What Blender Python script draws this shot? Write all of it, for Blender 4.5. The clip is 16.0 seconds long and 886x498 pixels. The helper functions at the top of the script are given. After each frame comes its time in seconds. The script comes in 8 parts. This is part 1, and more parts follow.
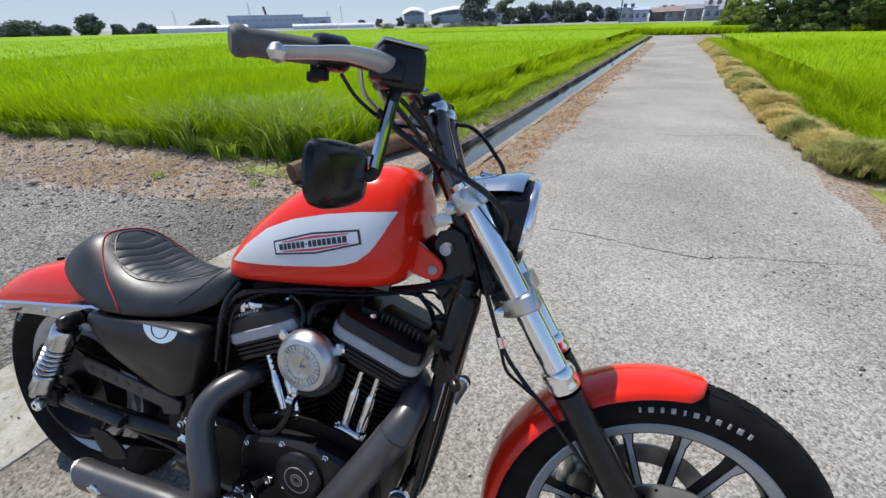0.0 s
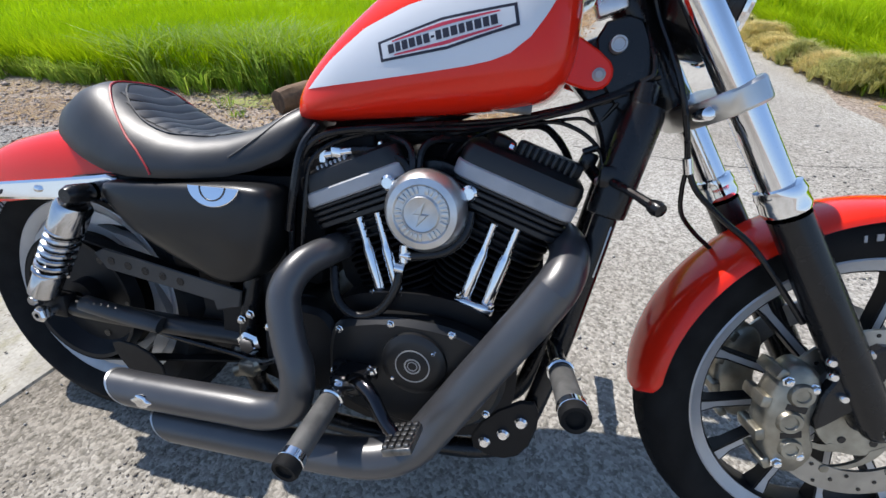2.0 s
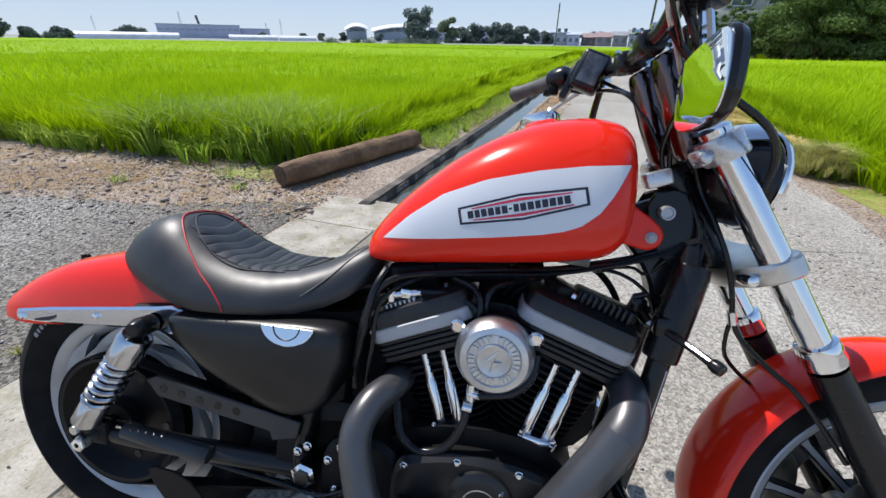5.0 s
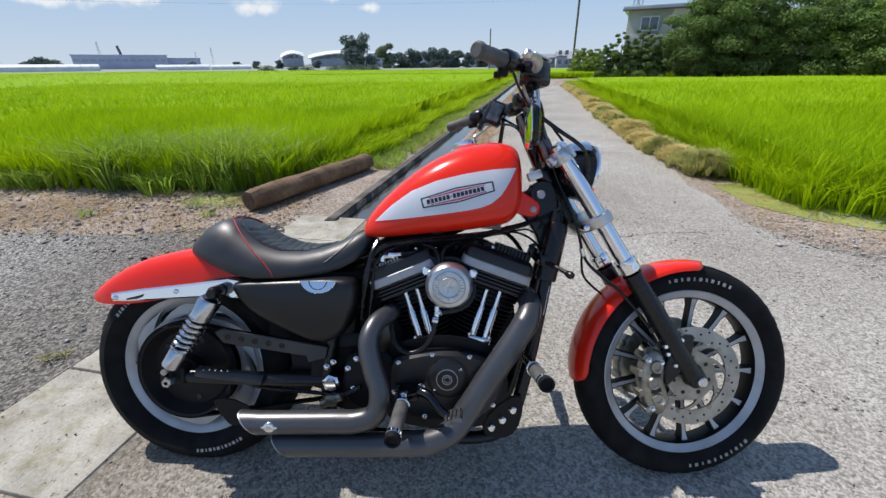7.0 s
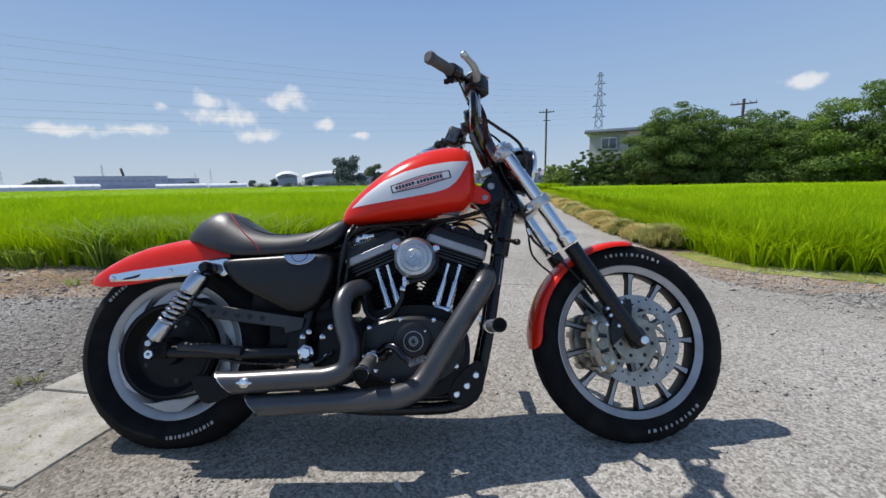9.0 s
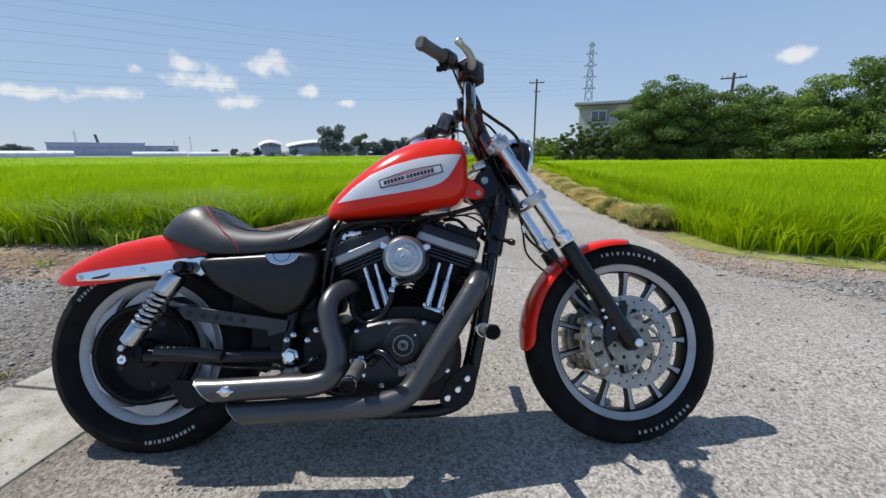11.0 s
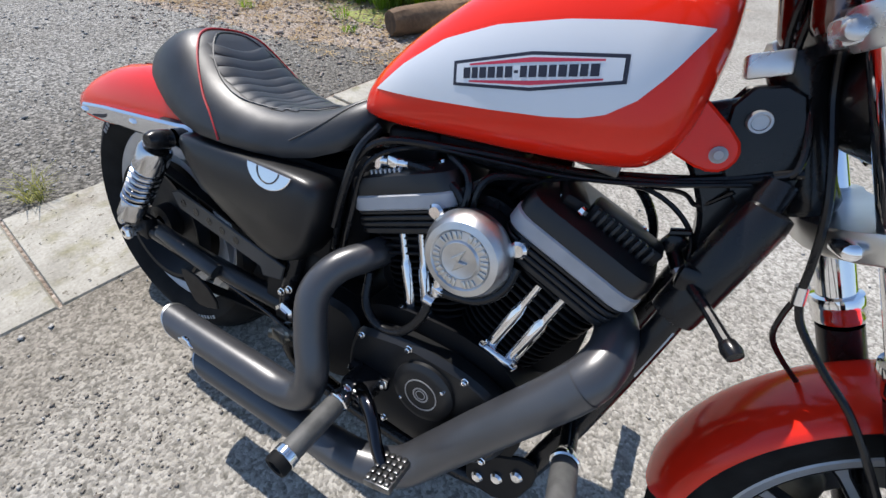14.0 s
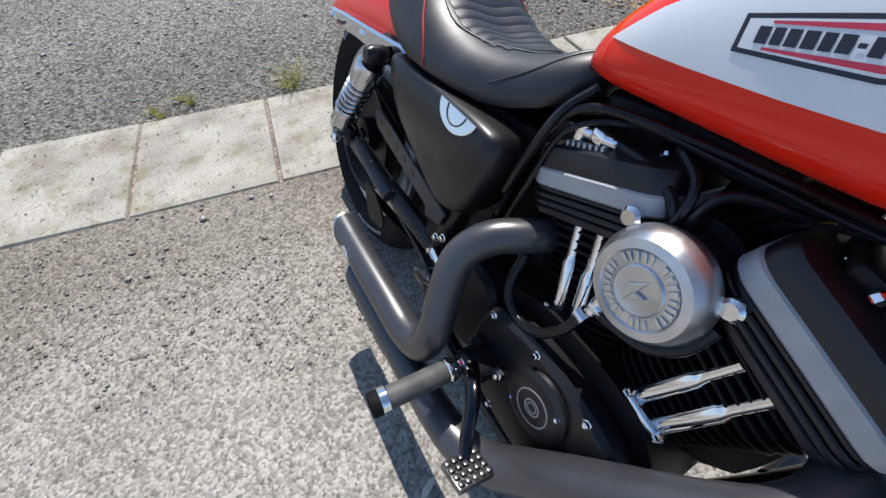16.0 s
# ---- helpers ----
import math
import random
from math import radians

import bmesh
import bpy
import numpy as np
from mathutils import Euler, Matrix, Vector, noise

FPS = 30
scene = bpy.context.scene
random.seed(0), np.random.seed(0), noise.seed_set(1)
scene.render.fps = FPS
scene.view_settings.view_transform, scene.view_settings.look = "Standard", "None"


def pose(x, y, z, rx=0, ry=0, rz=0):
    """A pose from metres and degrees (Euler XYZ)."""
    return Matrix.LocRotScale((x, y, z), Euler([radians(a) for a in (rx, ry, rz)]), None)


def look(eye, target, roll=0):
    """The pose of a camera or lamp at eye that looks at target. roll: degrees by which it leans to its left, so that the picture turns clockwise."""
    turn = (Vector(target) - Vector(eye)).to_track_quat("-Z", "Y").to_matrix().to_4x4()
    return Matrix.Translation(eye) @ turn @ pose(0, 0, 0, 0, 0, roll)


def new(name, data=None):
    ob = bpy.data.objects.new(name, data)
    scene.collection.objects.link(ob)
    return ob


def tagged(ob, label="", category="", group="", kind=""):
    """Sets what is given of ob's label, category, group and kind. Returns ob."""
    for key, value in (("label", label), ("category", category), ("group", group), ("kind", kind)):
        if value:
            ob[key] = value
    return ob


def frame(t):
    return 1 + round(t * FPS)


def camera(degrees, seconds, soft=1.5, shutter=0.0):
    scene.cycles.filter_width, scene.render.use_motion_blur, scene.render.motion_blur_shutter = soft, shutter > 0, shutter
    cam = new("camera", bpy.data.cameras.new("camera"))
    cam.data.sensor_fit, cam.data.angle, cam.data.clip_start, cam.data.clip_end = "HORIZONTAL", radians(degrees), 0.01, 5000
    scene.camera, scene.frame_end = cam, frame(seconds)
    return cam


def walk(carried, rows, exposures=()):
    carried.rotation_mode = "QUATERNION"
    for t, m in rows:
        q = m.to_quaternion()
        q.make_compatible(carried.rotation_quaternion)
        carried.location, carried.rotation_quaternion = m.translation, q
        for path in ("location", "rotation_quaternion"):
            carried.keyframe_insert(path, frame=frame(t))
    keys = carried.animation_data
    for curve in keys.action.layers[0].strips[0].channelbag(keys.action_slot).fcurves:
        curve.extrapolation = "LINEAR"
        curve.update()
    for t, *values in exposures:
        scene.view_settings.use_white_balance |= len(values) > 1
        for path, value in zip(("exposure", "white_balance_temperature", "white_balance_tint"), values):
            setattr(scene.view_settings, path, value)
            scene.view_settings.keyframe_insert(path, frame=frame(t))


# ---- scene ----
cam = camera(94.5, 16.0)
PATH = [
    (0, (1.28, -0.489, 1.203), (0.721, 1.169, 0.235), -1.5),
    (0.5, (1.173, -0.545, 1.182), (0.767, 1.135, 0.176), -1.1),
    (1, (1.098, -0.619, 1.156), (0.755, 1.047, 0.104), -0.8),
    (1.5, (1.039, -0.63, 1.061), (0.649, 1.002, -0.027), -1.2),
    (2, (0.972, -0.526, 0.914), (0.571, 1.077, -0.213), -1.3),
    (2.5, (0.964, -0.504, 0.859), (0.549, 1.109, -0.248), -1.2),
    (3, (0.953, -0.51, 0.868), (0.557, 1.122, -0.218), -0.5),
    (3.5, (0.916, -0.507, 0.931), (0.508, 1.183, -0.056), -0.0),
    (4, (0.889, -0.508, 1.005), (0.49, 1.22, 0.08), 0.6),
    (6.5, (0.739, -0.728, 1.128), (0.589, 1.057, 0.238), -0.2),
    (7, (0.847, -0.983, 1.163), (0.746, 0.838, 0.342), -0.5),
    (7.5, (0.853, -1.092, 1.15), (0.779, 0.783, 0.46), -0.9),
    (8, (0.844, -1.149, 1.046), (0.792, 0.768, 0.477), -1.0),
    (8.5, (0.887, -1.218, 0.895), (0.85, 0.736, 0.467), -1.2),
    (9, (0.921, -1.275, 0.839), (0.887, 0.698, 0.516), -1.0),
    (11.5, (0.898, -1.133, 0.979), (0.93, 0.78, 0.397), -0.2),
    (12, (0.869, -1.043, 1.148), (0.856, 0.794, 0.358), 0.2),
    (12.5, (0.903, -0.928, 1.172), (0.76, 0.849, 0.265), 1.1),
    (13, (0.956, -0.748, 1.169), (0.662, 0.96, 0.172), 2.3),
    (13.5, (0.949, -0.536, 1.103), (0.507, 1.019, -0.074), 3.6),
    (14, (0.973, -0.37, 1.01), (0.302, 0.909, -0.374), 4.2),
    (14.5, (1.015, -0.309, 0.998), (0.158, 0.668, -0.522), 3.4),
    (15, (0.96, -0.271, 0.941), (0.043, 0.551, -0.634), 1.1),
    (15.5, (0.935, -0.264, 0.951), (-0.069, 0.446, -0.626), -0.3),
    (16, (0.915, -0.289, 0.971), (-0.189, 0.296, -0.591), -1.8),
]
walk(cam, [(t, look(eye, target, roll)) for t, eye, target, roll in PATH],
     exposures=[(0, 0.05), (1.0, 0.1), (1.5, 0.15), (2.0, 0.35), (2.5, 0.55), (3.0, 0.6), (3.5, 0.4), (4.0, 0.25), (6.5, 0.15), (7.0, 0.05), (8.0, 0.05), (9.0, -0.1), (11.5, 0.0), (12.0, 0.05), (13.0, 0.1), (14.0, 0.32), (15.0, 0.34), (16.0, 0.22)])

# ---- world, sun ----
SUN = Vector((-0.55, 0.30, 1.0)).normalized()
world = bpy.data.worlds.new("world")
scene.world = world
world.use_nodes = True
wn, wl = world.node_tree.nodes, world.node_tree.links
sky = wn.new("ShaderNodeTexSky")
sky.sky_type, sky.sun_disc = "NISHITA", False
sky.sun_elevation, sky.sun_rotation = math.asin(SUN.z), math.atan2(SUN.x, SUN.y)
sky.air_density, sky.dust_density, sky.ozone_density = 1.0, 0.35, 2.5
wn["Background"].inputs["Strength"].default_value = 0.122
# a few small fair-weather clouds low in the sky
geo = wn.new("ShaderNodeTexCoord")
puff = wn.new("ShaderNodeTexNoise")
puff.inputs["Scale"].default_value, puff.inputs["Detail"].default_value = 27.0, 9.0
wl.new(geo.outputs["Generated"], puff.inputs["Vector"])
CLOUDS = ((-20.5, 10.6, 3.6, 1.9), (-28.0, 7.9, 5.4, 1.6), (-29.0, 9.8, 2.9, 1.3), (-42.4, 5.9, 4.6, 0.9), (-36.5, 6.2, 3.8, 0.9), (-15.9, 7.6, 2.3, 1.0), (-33.8, 8.9, 1.5, 0.7), (-12.0, 6.3, 2.2, 0.7), (39.0, 9.4, 2.4, 0.9), (-24.5, 6.0, 4.6, 1.2))
cover = None
for az, el, wide, tall in CLOUDS:
    a, e = radians(az), radians(el)
    sub = wn.new("ShaderNodeVectorMath")
    sub.operation = "SUBTRACT"
    sub.inputs[1].default_value = (math.sin(a) * math.cos(e), math.cos(a) * math.cos(e), math.sin(e))
    wl.new(geo.outputs["Generated"], sub.inputs[0])
    turn = wn.new("ShaderNodeVectorRotate")
    turn.rotation_type = "Z_AXIS"
    turn.inputs["Angle"].default_value = a
    wl.new(sub.outputs[0], turn.inputs["Vector"])
    scl = wn.new("ShaderNodeVectorMath")
    scl.operation = "MULTIPLY"
    scl.inputs[1].default_value = (1 / radians(wide), 0.0, 1 / radians(tall))
    wl.new(turn.outputs[0], scl.inputs[0])
    ln = wn.new("ShaderNodeVectorMath")
    ln.operation = "LENGTH"
    wl.new(scl.outputs[0], ln.inputs[0])
    sep = wn.new("ShaderNodeVectorMath")
    sep.operation = "LENGTH"
    wl.new(sub.outputs[0], sep.inputs[0])
    near = wn.new("ShaderNodeMapRange")
    near.inputs["From Min"].default_value, near.inputs["From Max"].default_value = 1.25, 0.0
    wl.new(ln.outputs["Value"], near.inputs["Value"])
    front = wn.new("ShaderNodeMath")
    front.operation = "LESS_THAN"
    front.inputs[1].default_value = 0.3
    wl.new(sep.outputs["Value"], front.inputs[0])
    mul = wn.new("ShaderNodeMath")
    mul.operation = "MULTIPLY"
    wl.new(near.outputs[0], mul.inputs[0])
    wl.new(front.outputs[0], mul.inputs[1])
    if cover is None:
        cover = mul
    else:
        mx = wn.new("ShaderNodeMath")
        mx.operation = "MAXIMUM"
        wl.new(cover.outputs[0], mx.inputs[0])
        wl.new(mul.outputs[0], mx.inputs[1])
        cover = mx
fluff = wn.new("ShaderNodeMath")
fluff.operation = "MULTIPLY_ADD"
fluff.inputs[1].default_value = 2.1
wl.new(puff.outputs["Fac"], fluff.inputs[0])
wl.new(cover.outputs[0], fluff.inputs[2])
mask = wn.new("ShaderNodeMapRange")
mask.interpolation_type = "SMOOTHSTEP"
mask.inputs["From Min"].default_value, mask.inputs["From Max"].default_value = 1.38, 2.05
mask.inputs["To Max"].default_value = 0.85
wl.new(fluff.outputs[0], mask.inputs["Value"])
gate = wn.new("ShaderNodeMath")
gate.operation = "MULTIPLY"
some = wn.new("ShaderNodeMath")
some.operation = "GREATER_THAN"
some.inputs[1].default_value = 0.01
wl.new(cover.outputs[0], some.inputs[0])
wl.new(mask.outputs[0], gate.inputs[0])
wl.new(some.outputs[0], gate.inputs[1])
cl = wn.new("ShaderNodeMixRGB")
cl.inputs["Color2"].default_value = (7.2, 7.3, 7.5, 1)
wl.new(gate.outputs[0], cl.inputs["Fac"])
up = wn.new("ShaderNodeSeparateXYZ")
wl.new(geo.outputs["Generated"], up.inputs[0])
low = wn.new("ShaderNodeMapRange")
low.interpolation_type = "SMOOTHSTEP"
low.inputs["From Min"].default_value, low.inputs["From Max"].default_value = 0.80, 0.35
wl.new(up.outputs["Z"], low.inputs["Value"])
band = wn.new("ShaderNodeValToRGB")
for k, (z, c) in enumerate(((0.0, (0.70, 0.81, 0.93)), (0.12, (0.50, 0.69, 0.95)), (0.40, (0.28, 0.47, 0.86)))):
    e = band.color_ramp.elements[k] if k < 2 else band.color_ramp.elements.new(z)
    e.position, e.color = z, (*c, 1)
wl.new(up.outputs["Z"], band.inputs["Fac"])
air = wn.new("ShaderNodeVectorMath")
air.operation = "SCALE"
air.inputs["Scale"].default_value = 6.6
wl.new(band.outputs["Color"], air.inputs[0])
haze = wn.new("ShaderNodeMixRGB")
wl.new(low.outputs[0], haze.inputs["Fac"])
wl.new(sky.outputs[0], haze.inputs["Color1"])
wl.new(air.outputs[0], haze.inputs["Color2"])
wl.new(haze.outputs[0], cl.inputs["Color1"])
wl.new(cl.outputs[0], wn["Background"].inputs["Color"])
sun = new("sun", bpy.data.lights.new("sun", "SUN"))
sun.data.energy, sun.data.angle, sun.data.color = 4.7, radians(0.5), (1.0, 0.953, 0.908)
sun.matrix_world = look(SUN * 50, (0, 0, 0))


# ---- geometry helpers: every shape is a pair (vertices, faces) ----
def join(*geos):
    verts, faces = [], []
    for v, f in geos:
        k = len(verts)
        verts += list(v)
        faces += [tuple(i + k for i in q) for q in f]
    return verts, faces


def moved(geo, m):
    return [m @ Vector(v) for v in geo[0]], geo[1]


def mirrored(geo):
    return [Vector((v[0], -v[1], v[2])) for v in geo[0]], [tuple(reversed(f)) for f in geo[1]]


def mesh_of(name, geo, material, sharp=35):
    me = bpy.data.meshes.new(name)
    me.from_pydata([tuple(v) for v in geo[0]], [], geo[1])
    me.materials.append(material)
    me.polygons.foreach_set("use_smooth", [True] * len(me.polygons))
    me.update()
    me.set_sharp_from_angle(angle=radians(sharp))
    return me


def part(name, geo, material, parent=None, label="", sharp=35):
    ob = new(name, mesh_of(name, geo, material, sharp))
    if parent and parent.parent and parent.parent.parent:
        parent = parent.parent
    ob.parent = parent
    if label:
        ob["label"] = label
    return ob


def thing(name, label, category, group="", kind="", m=None):
    ob = new(name)
    ob.empty_display_size = 0.1
    if m is not None:
        ob.matrix_world = m
    return tagged(ob, label, category, group, kind)


def loft(loops, closed=True, caps=True):
    n = len(loops[0])
    verts = [Vector(p) for lp in loops for p in lp]
    faces = []
    for a in range(len(loops) - 1):
        for b in range(n if closed else n - 1):
            c = (b + 1) % n
            faces.append((a * n + b, a * n + c, (a + 1) * n + c, (a + 1) * n + b))
    if caps and closed:
        faces.append(tuple(reversed(range(n))))
        faces.append(tuple(range((len(loops) - 1) * n, len(loops) * n)))
    return verts, faces


def spline(pts, k=6):
    p = [Vector(q) for q in pts]
    if len(p) < 3:
        return p
    p = [p[0] * 2 - p[1]] + p + [p[-1] * 2 - p[-2]]
    out = []
    for i in range(1, len(p) - 2):
        a, b, c, d = p[i - 1:i + 3]
        for j in range(k):
            t = j / k
            out.append(0.5 * (2 * b + (c - a) * t + (2 * a - 5 * b + 4 * c - d) * t * t + (3 * b - a - 3 * c + d) * t ** 3))
    return out + [p[-2]]


def sweep(pts, r, n=10, k=6, caps=True, flat=1.0):
    path = spline(pts, k)
    m = len(path)
    radii = [r] * m if not isinstance(r, (list, tuple)) else [float(np.interp(i / (m - 1), np.linspace(0, 1, len(r)), r)) for i in range(m)]
    d = (path[1] - path[0]).normalized()
    u = d.orthogonal().normalized()
    loops = []
    for i, q in enumerate(path):
        e = (path[min(i + 1, m - 1)] - path[max(i - 1, 0)]).normalized()
        u = (u - e * u.dot(e)).normalized()
        w = e.cross(u)
        loops.append([q + (u * math.cos(a) + w * math.sin(a) * flat) * radii[i] for a in (2 * math.pi * j / n for j in range(n))])
    return loft(loops, caps=caps)


def rod(a, b, r, n=12):
    return sweep([a, b], r, n)


def lathe(profile, o, axis, n=32, closed=False):
    o, ax = Vector(o), Vector(axis).normalized()
    u = ax.orthogonal().normalized()
    w = ax.cross(u)
    loops = []
    for j in range(n):
        a = 2 * math.pi * j / n
        loops.append([o + ax * h + (u * math.cos(a) + w * math.sin(a)) * r for r, h in profile])
    k = len(profile)
    verts = [p for lp in loops for p in lp]
    faces = []
    for j in range(n):
        c = (j + 1) % n
        for i in range(k if closed else k - 1):
            i2 = (i + 1) % k
            faces.append((j * k + i, j * k + i2, c * k + i2, c * k + i))
    return verts, faces


def disc(o, axis, r, h, bevel=0.002, n=24):
    return lathe([(0.0001, 0), (r - bevel, 0), (r, bevel), (r, h - bevel), (r - bevel, h), (0.0001, h)], o, axis, n)


def inset(poly, d):
    n, out = len(poly), []
    area = sum(poly[i][0] * poly[(i + 1) % n][1] - poly[(i + 1) % n][0] * poly[i][1] for i in range(n))
    s = 1 if area > 0 else -1
    for i in range(n):
        a, b, c = (Vector(poly[j % n][:2]) for j in (i - 1, i, i + 1))
        e1, e2 = (b - a).normalized(), (c - b).normalized()
        nn = Vector((-e1.y - e2.y, e1.x + e2.x)) * s
        if nn.length < 1e-6:
            nn = Vector((-e1.y, e1.x)) * s
        nn.normalize()
        cosv = max(0.4, nn.dot(Vector((-e1.y, e1.x)) * s))
        out.append(tuple(b + nn * (d / cosv)))
    return out


def chaikin(poly, k=2, closed=True):
    for _ in range(k):
        out = []
        m = len(poly)
        for i in range(m if closed else m - 1):
            a, b = Vector(poly[i]), Vector(poly[(i + 1) % m])
            out += [tuple(a * 0.75 + b * 0.25), tuple(a * 0.25 + b * 0.75)]
        poly = out if closed else [poly[0]] + out + [poly[-1]]
    return poly


def plate(poly, y0, y1, bevel=0.003):
    """A plate whose outline lies in the x-z plane, from y0 (outer, lower y) to y1."""
    b = min(bevel, abs(y1 - y0) * 0.45)
    small = inset(poly, b)
    s = 1 if y1 > y0 else -1
    rows = [(small, y0), (poly, y0 + b * s), (poly, y1 - b * s), (small, y1)]
    return loft([[(x, y, z) for x, z in p] for p, y in rows])


def domed(poly, y0, rise, depth, steps=5):
    """A swelling cover: outline in x-z at y0, swelling by rise towards -y and closing at y0 + depth."""
    cx = sum(p[0] for p in poly) / len(poly)
    cz = sum(p[1] for p in poly) / len(poly)
    loops = [[(x, y0 + depth, z) for x, z in poly], [(x, y0, z) for x, z in poly]]
    for i in range(1, steps + 1):
        a = i / steps * math.pi / 2
        k = 1 - (1 - math.cos(a)) * 0.62
        loops.append([(cx + (x - cx) * k, y0 - rise * math.sin(a), cz + (z - cz) * k) for x, z in poly])
    return loft(loops)


def rbox(c, size, bevel=0.004, rot=(0, 0, 0), seg=2):
    bm = bmesh.new()
    bmesh.ops.create_cube(bm, size=1.0)
    for v in bm.verts:
        v.co = Vector((v.co.x * size[0], v.co.y * size[1], v.co.z * size[2]))
    if bevel:
        bmesh.ops.bevel(bm, geom=bm.edges[:], offset=min(bevel, min(size) * 0.45), segments=seg, affect="EDGES", profile=0.5)
    m = pose(*c, *rot)
    bm.verts.index_update()
    geo = [m @ v.co for v in bm.verts], [tuple(v.index for v in f.verts) for f in bm.faces]
    bm.free()
    return geo


def spring(a, b, r, wire, turns, n=8):
    a, b = Vector(a), Vector(b)
    ax = (b - a).normalized()
    u = ax.orthogonal().normalized()
    w = ax.cross(u)
    pts = []
    for i in range(turns * 14 + 1):
        t = i / 14 * 2 * math.pi
        pts.append(a + (b - a) * (i / (turns * 14)) + (u * math.cos(t) + w * math.sin(t)) * r)
    return sweep(pts, wire, n, 1)


# ---- materials ----
def surface(name, c1, c2=None, scale=8.0, rough=0.5, metal=0.0, bump=0.0, bscale=60.0, coat=0.0, rvar=0.0, fine=None, ispec=0.5):
    """Two mottled colours, roughness that varies, fine relief. Sizes follow the object's metres."""
    m = bpy.data.materials.new(name)
    m.use_nodes = True
    n, l = m.node_tree.nodes, m.node_tree.links
    p = n["Principled BSDF"]
    p.inputs["Roughness"].default_value, p.inputs["Metallic"].default_value = rough, metal
    p.inputs["Coat Weight"].default_value, p.inputs["Coat Roughness"].default_value = coat, 0.06
    p.inputs["Specular IOR Level"].default_value = ispec
    tc = n.new("ShaderNodeTexCoord")
    no = n.new("ShaderNodeTexNoise")
    no.inputs["Scale"].default_value, no.inputs["Detail"].default_value = scale, 6
    l.new(tc.outputs["Object"], no.inputs["Vector"])
    ramp = n.new("ShaderNodeValToRGB")
    ramp.color_ramp.elements[0].position, ramp.color_ramp.elements[1].position = 0.35, 0.65
    ramp.color_ramp.elements[0].color, ramp.color_ramp.elements[1].color = (*c1, 1), (*(c2 or c1), 1)
    l.new(no.outputs["Fac"], ramp.inputs["Fac"])
    out = ramp.outputs["Color"]
    if fine:
        n2 = n.new("ShaderNodeTexNoise")
        n2.inputs["Scale"].default_value, n2.inputs["Detail"].default_value = fine[0], 4
        l.new(tc.outputs["Object"], n2.inputs["Vector"])
        mx = n.new("ShaderNodeMix")
        mx.data_type, mx.blend_type = "RGBA", "MULTIPLY"
        mx.inputs["Factor"].default_value = fine[1]
        r2 = n.new("ShaderNodeValToRGB")
        r2.color_ramp.elements[0].position, r2.color_ramp.elements[1].position = 0.3, 0.7
        r2.color_ramp.elements[0].color = (0.35, 0.35, 0.35, 1)
        l.new(n2.outputs["Fac"], r2.inputs["Fac"])
        l.new(out, mx.inputs["A"])
        l.new(r2.outputs["Color"], mx.inputs["B"])
        out = mx.outputs["Result"]
    l.new(out, p.inputs["Base Color"])
    if rvar:
        mr = n.new("ShaderNodeMapRange")
        mr.inputs["To Min"].default_value, mr.inputs["To Max"].default_value = max(0.02, rough - rvar), rough + rvar
        n3 = n.new("ShaderNodeTexNoise")
        n3.inputs["Scale"].default_value, n3.inputs["Detail"].default_value = scale * 3, 5
        l.new(tc.outputs["Object"], n3.inputs["Vector"])
        l.new(n3.outputs["Fac"], mr.inputs["Value"])
        l.new(mr.outputs["Result"], p.inputs["Roughness"])
    if bump:
        nb = n.new("ShaderNodeTexNoise")
        nb.inputs["Scale"].default_value, nb.inputs["Detail"].default_value = bscale, 3
        l.new(tc.outputs["Object"], nb.inputs["Vector"])
        b = n.new("ShaderNodeBump")
        b.inputs["Strength"].default_value, b.inputs["Distance"].default_value = bump, 0.3 / bscale
        l.new(nb.outputs["Fac"], b.inputs["Height"])
        l.new(b.outputs["Normal"], p.inputs["Normal"])
    return m


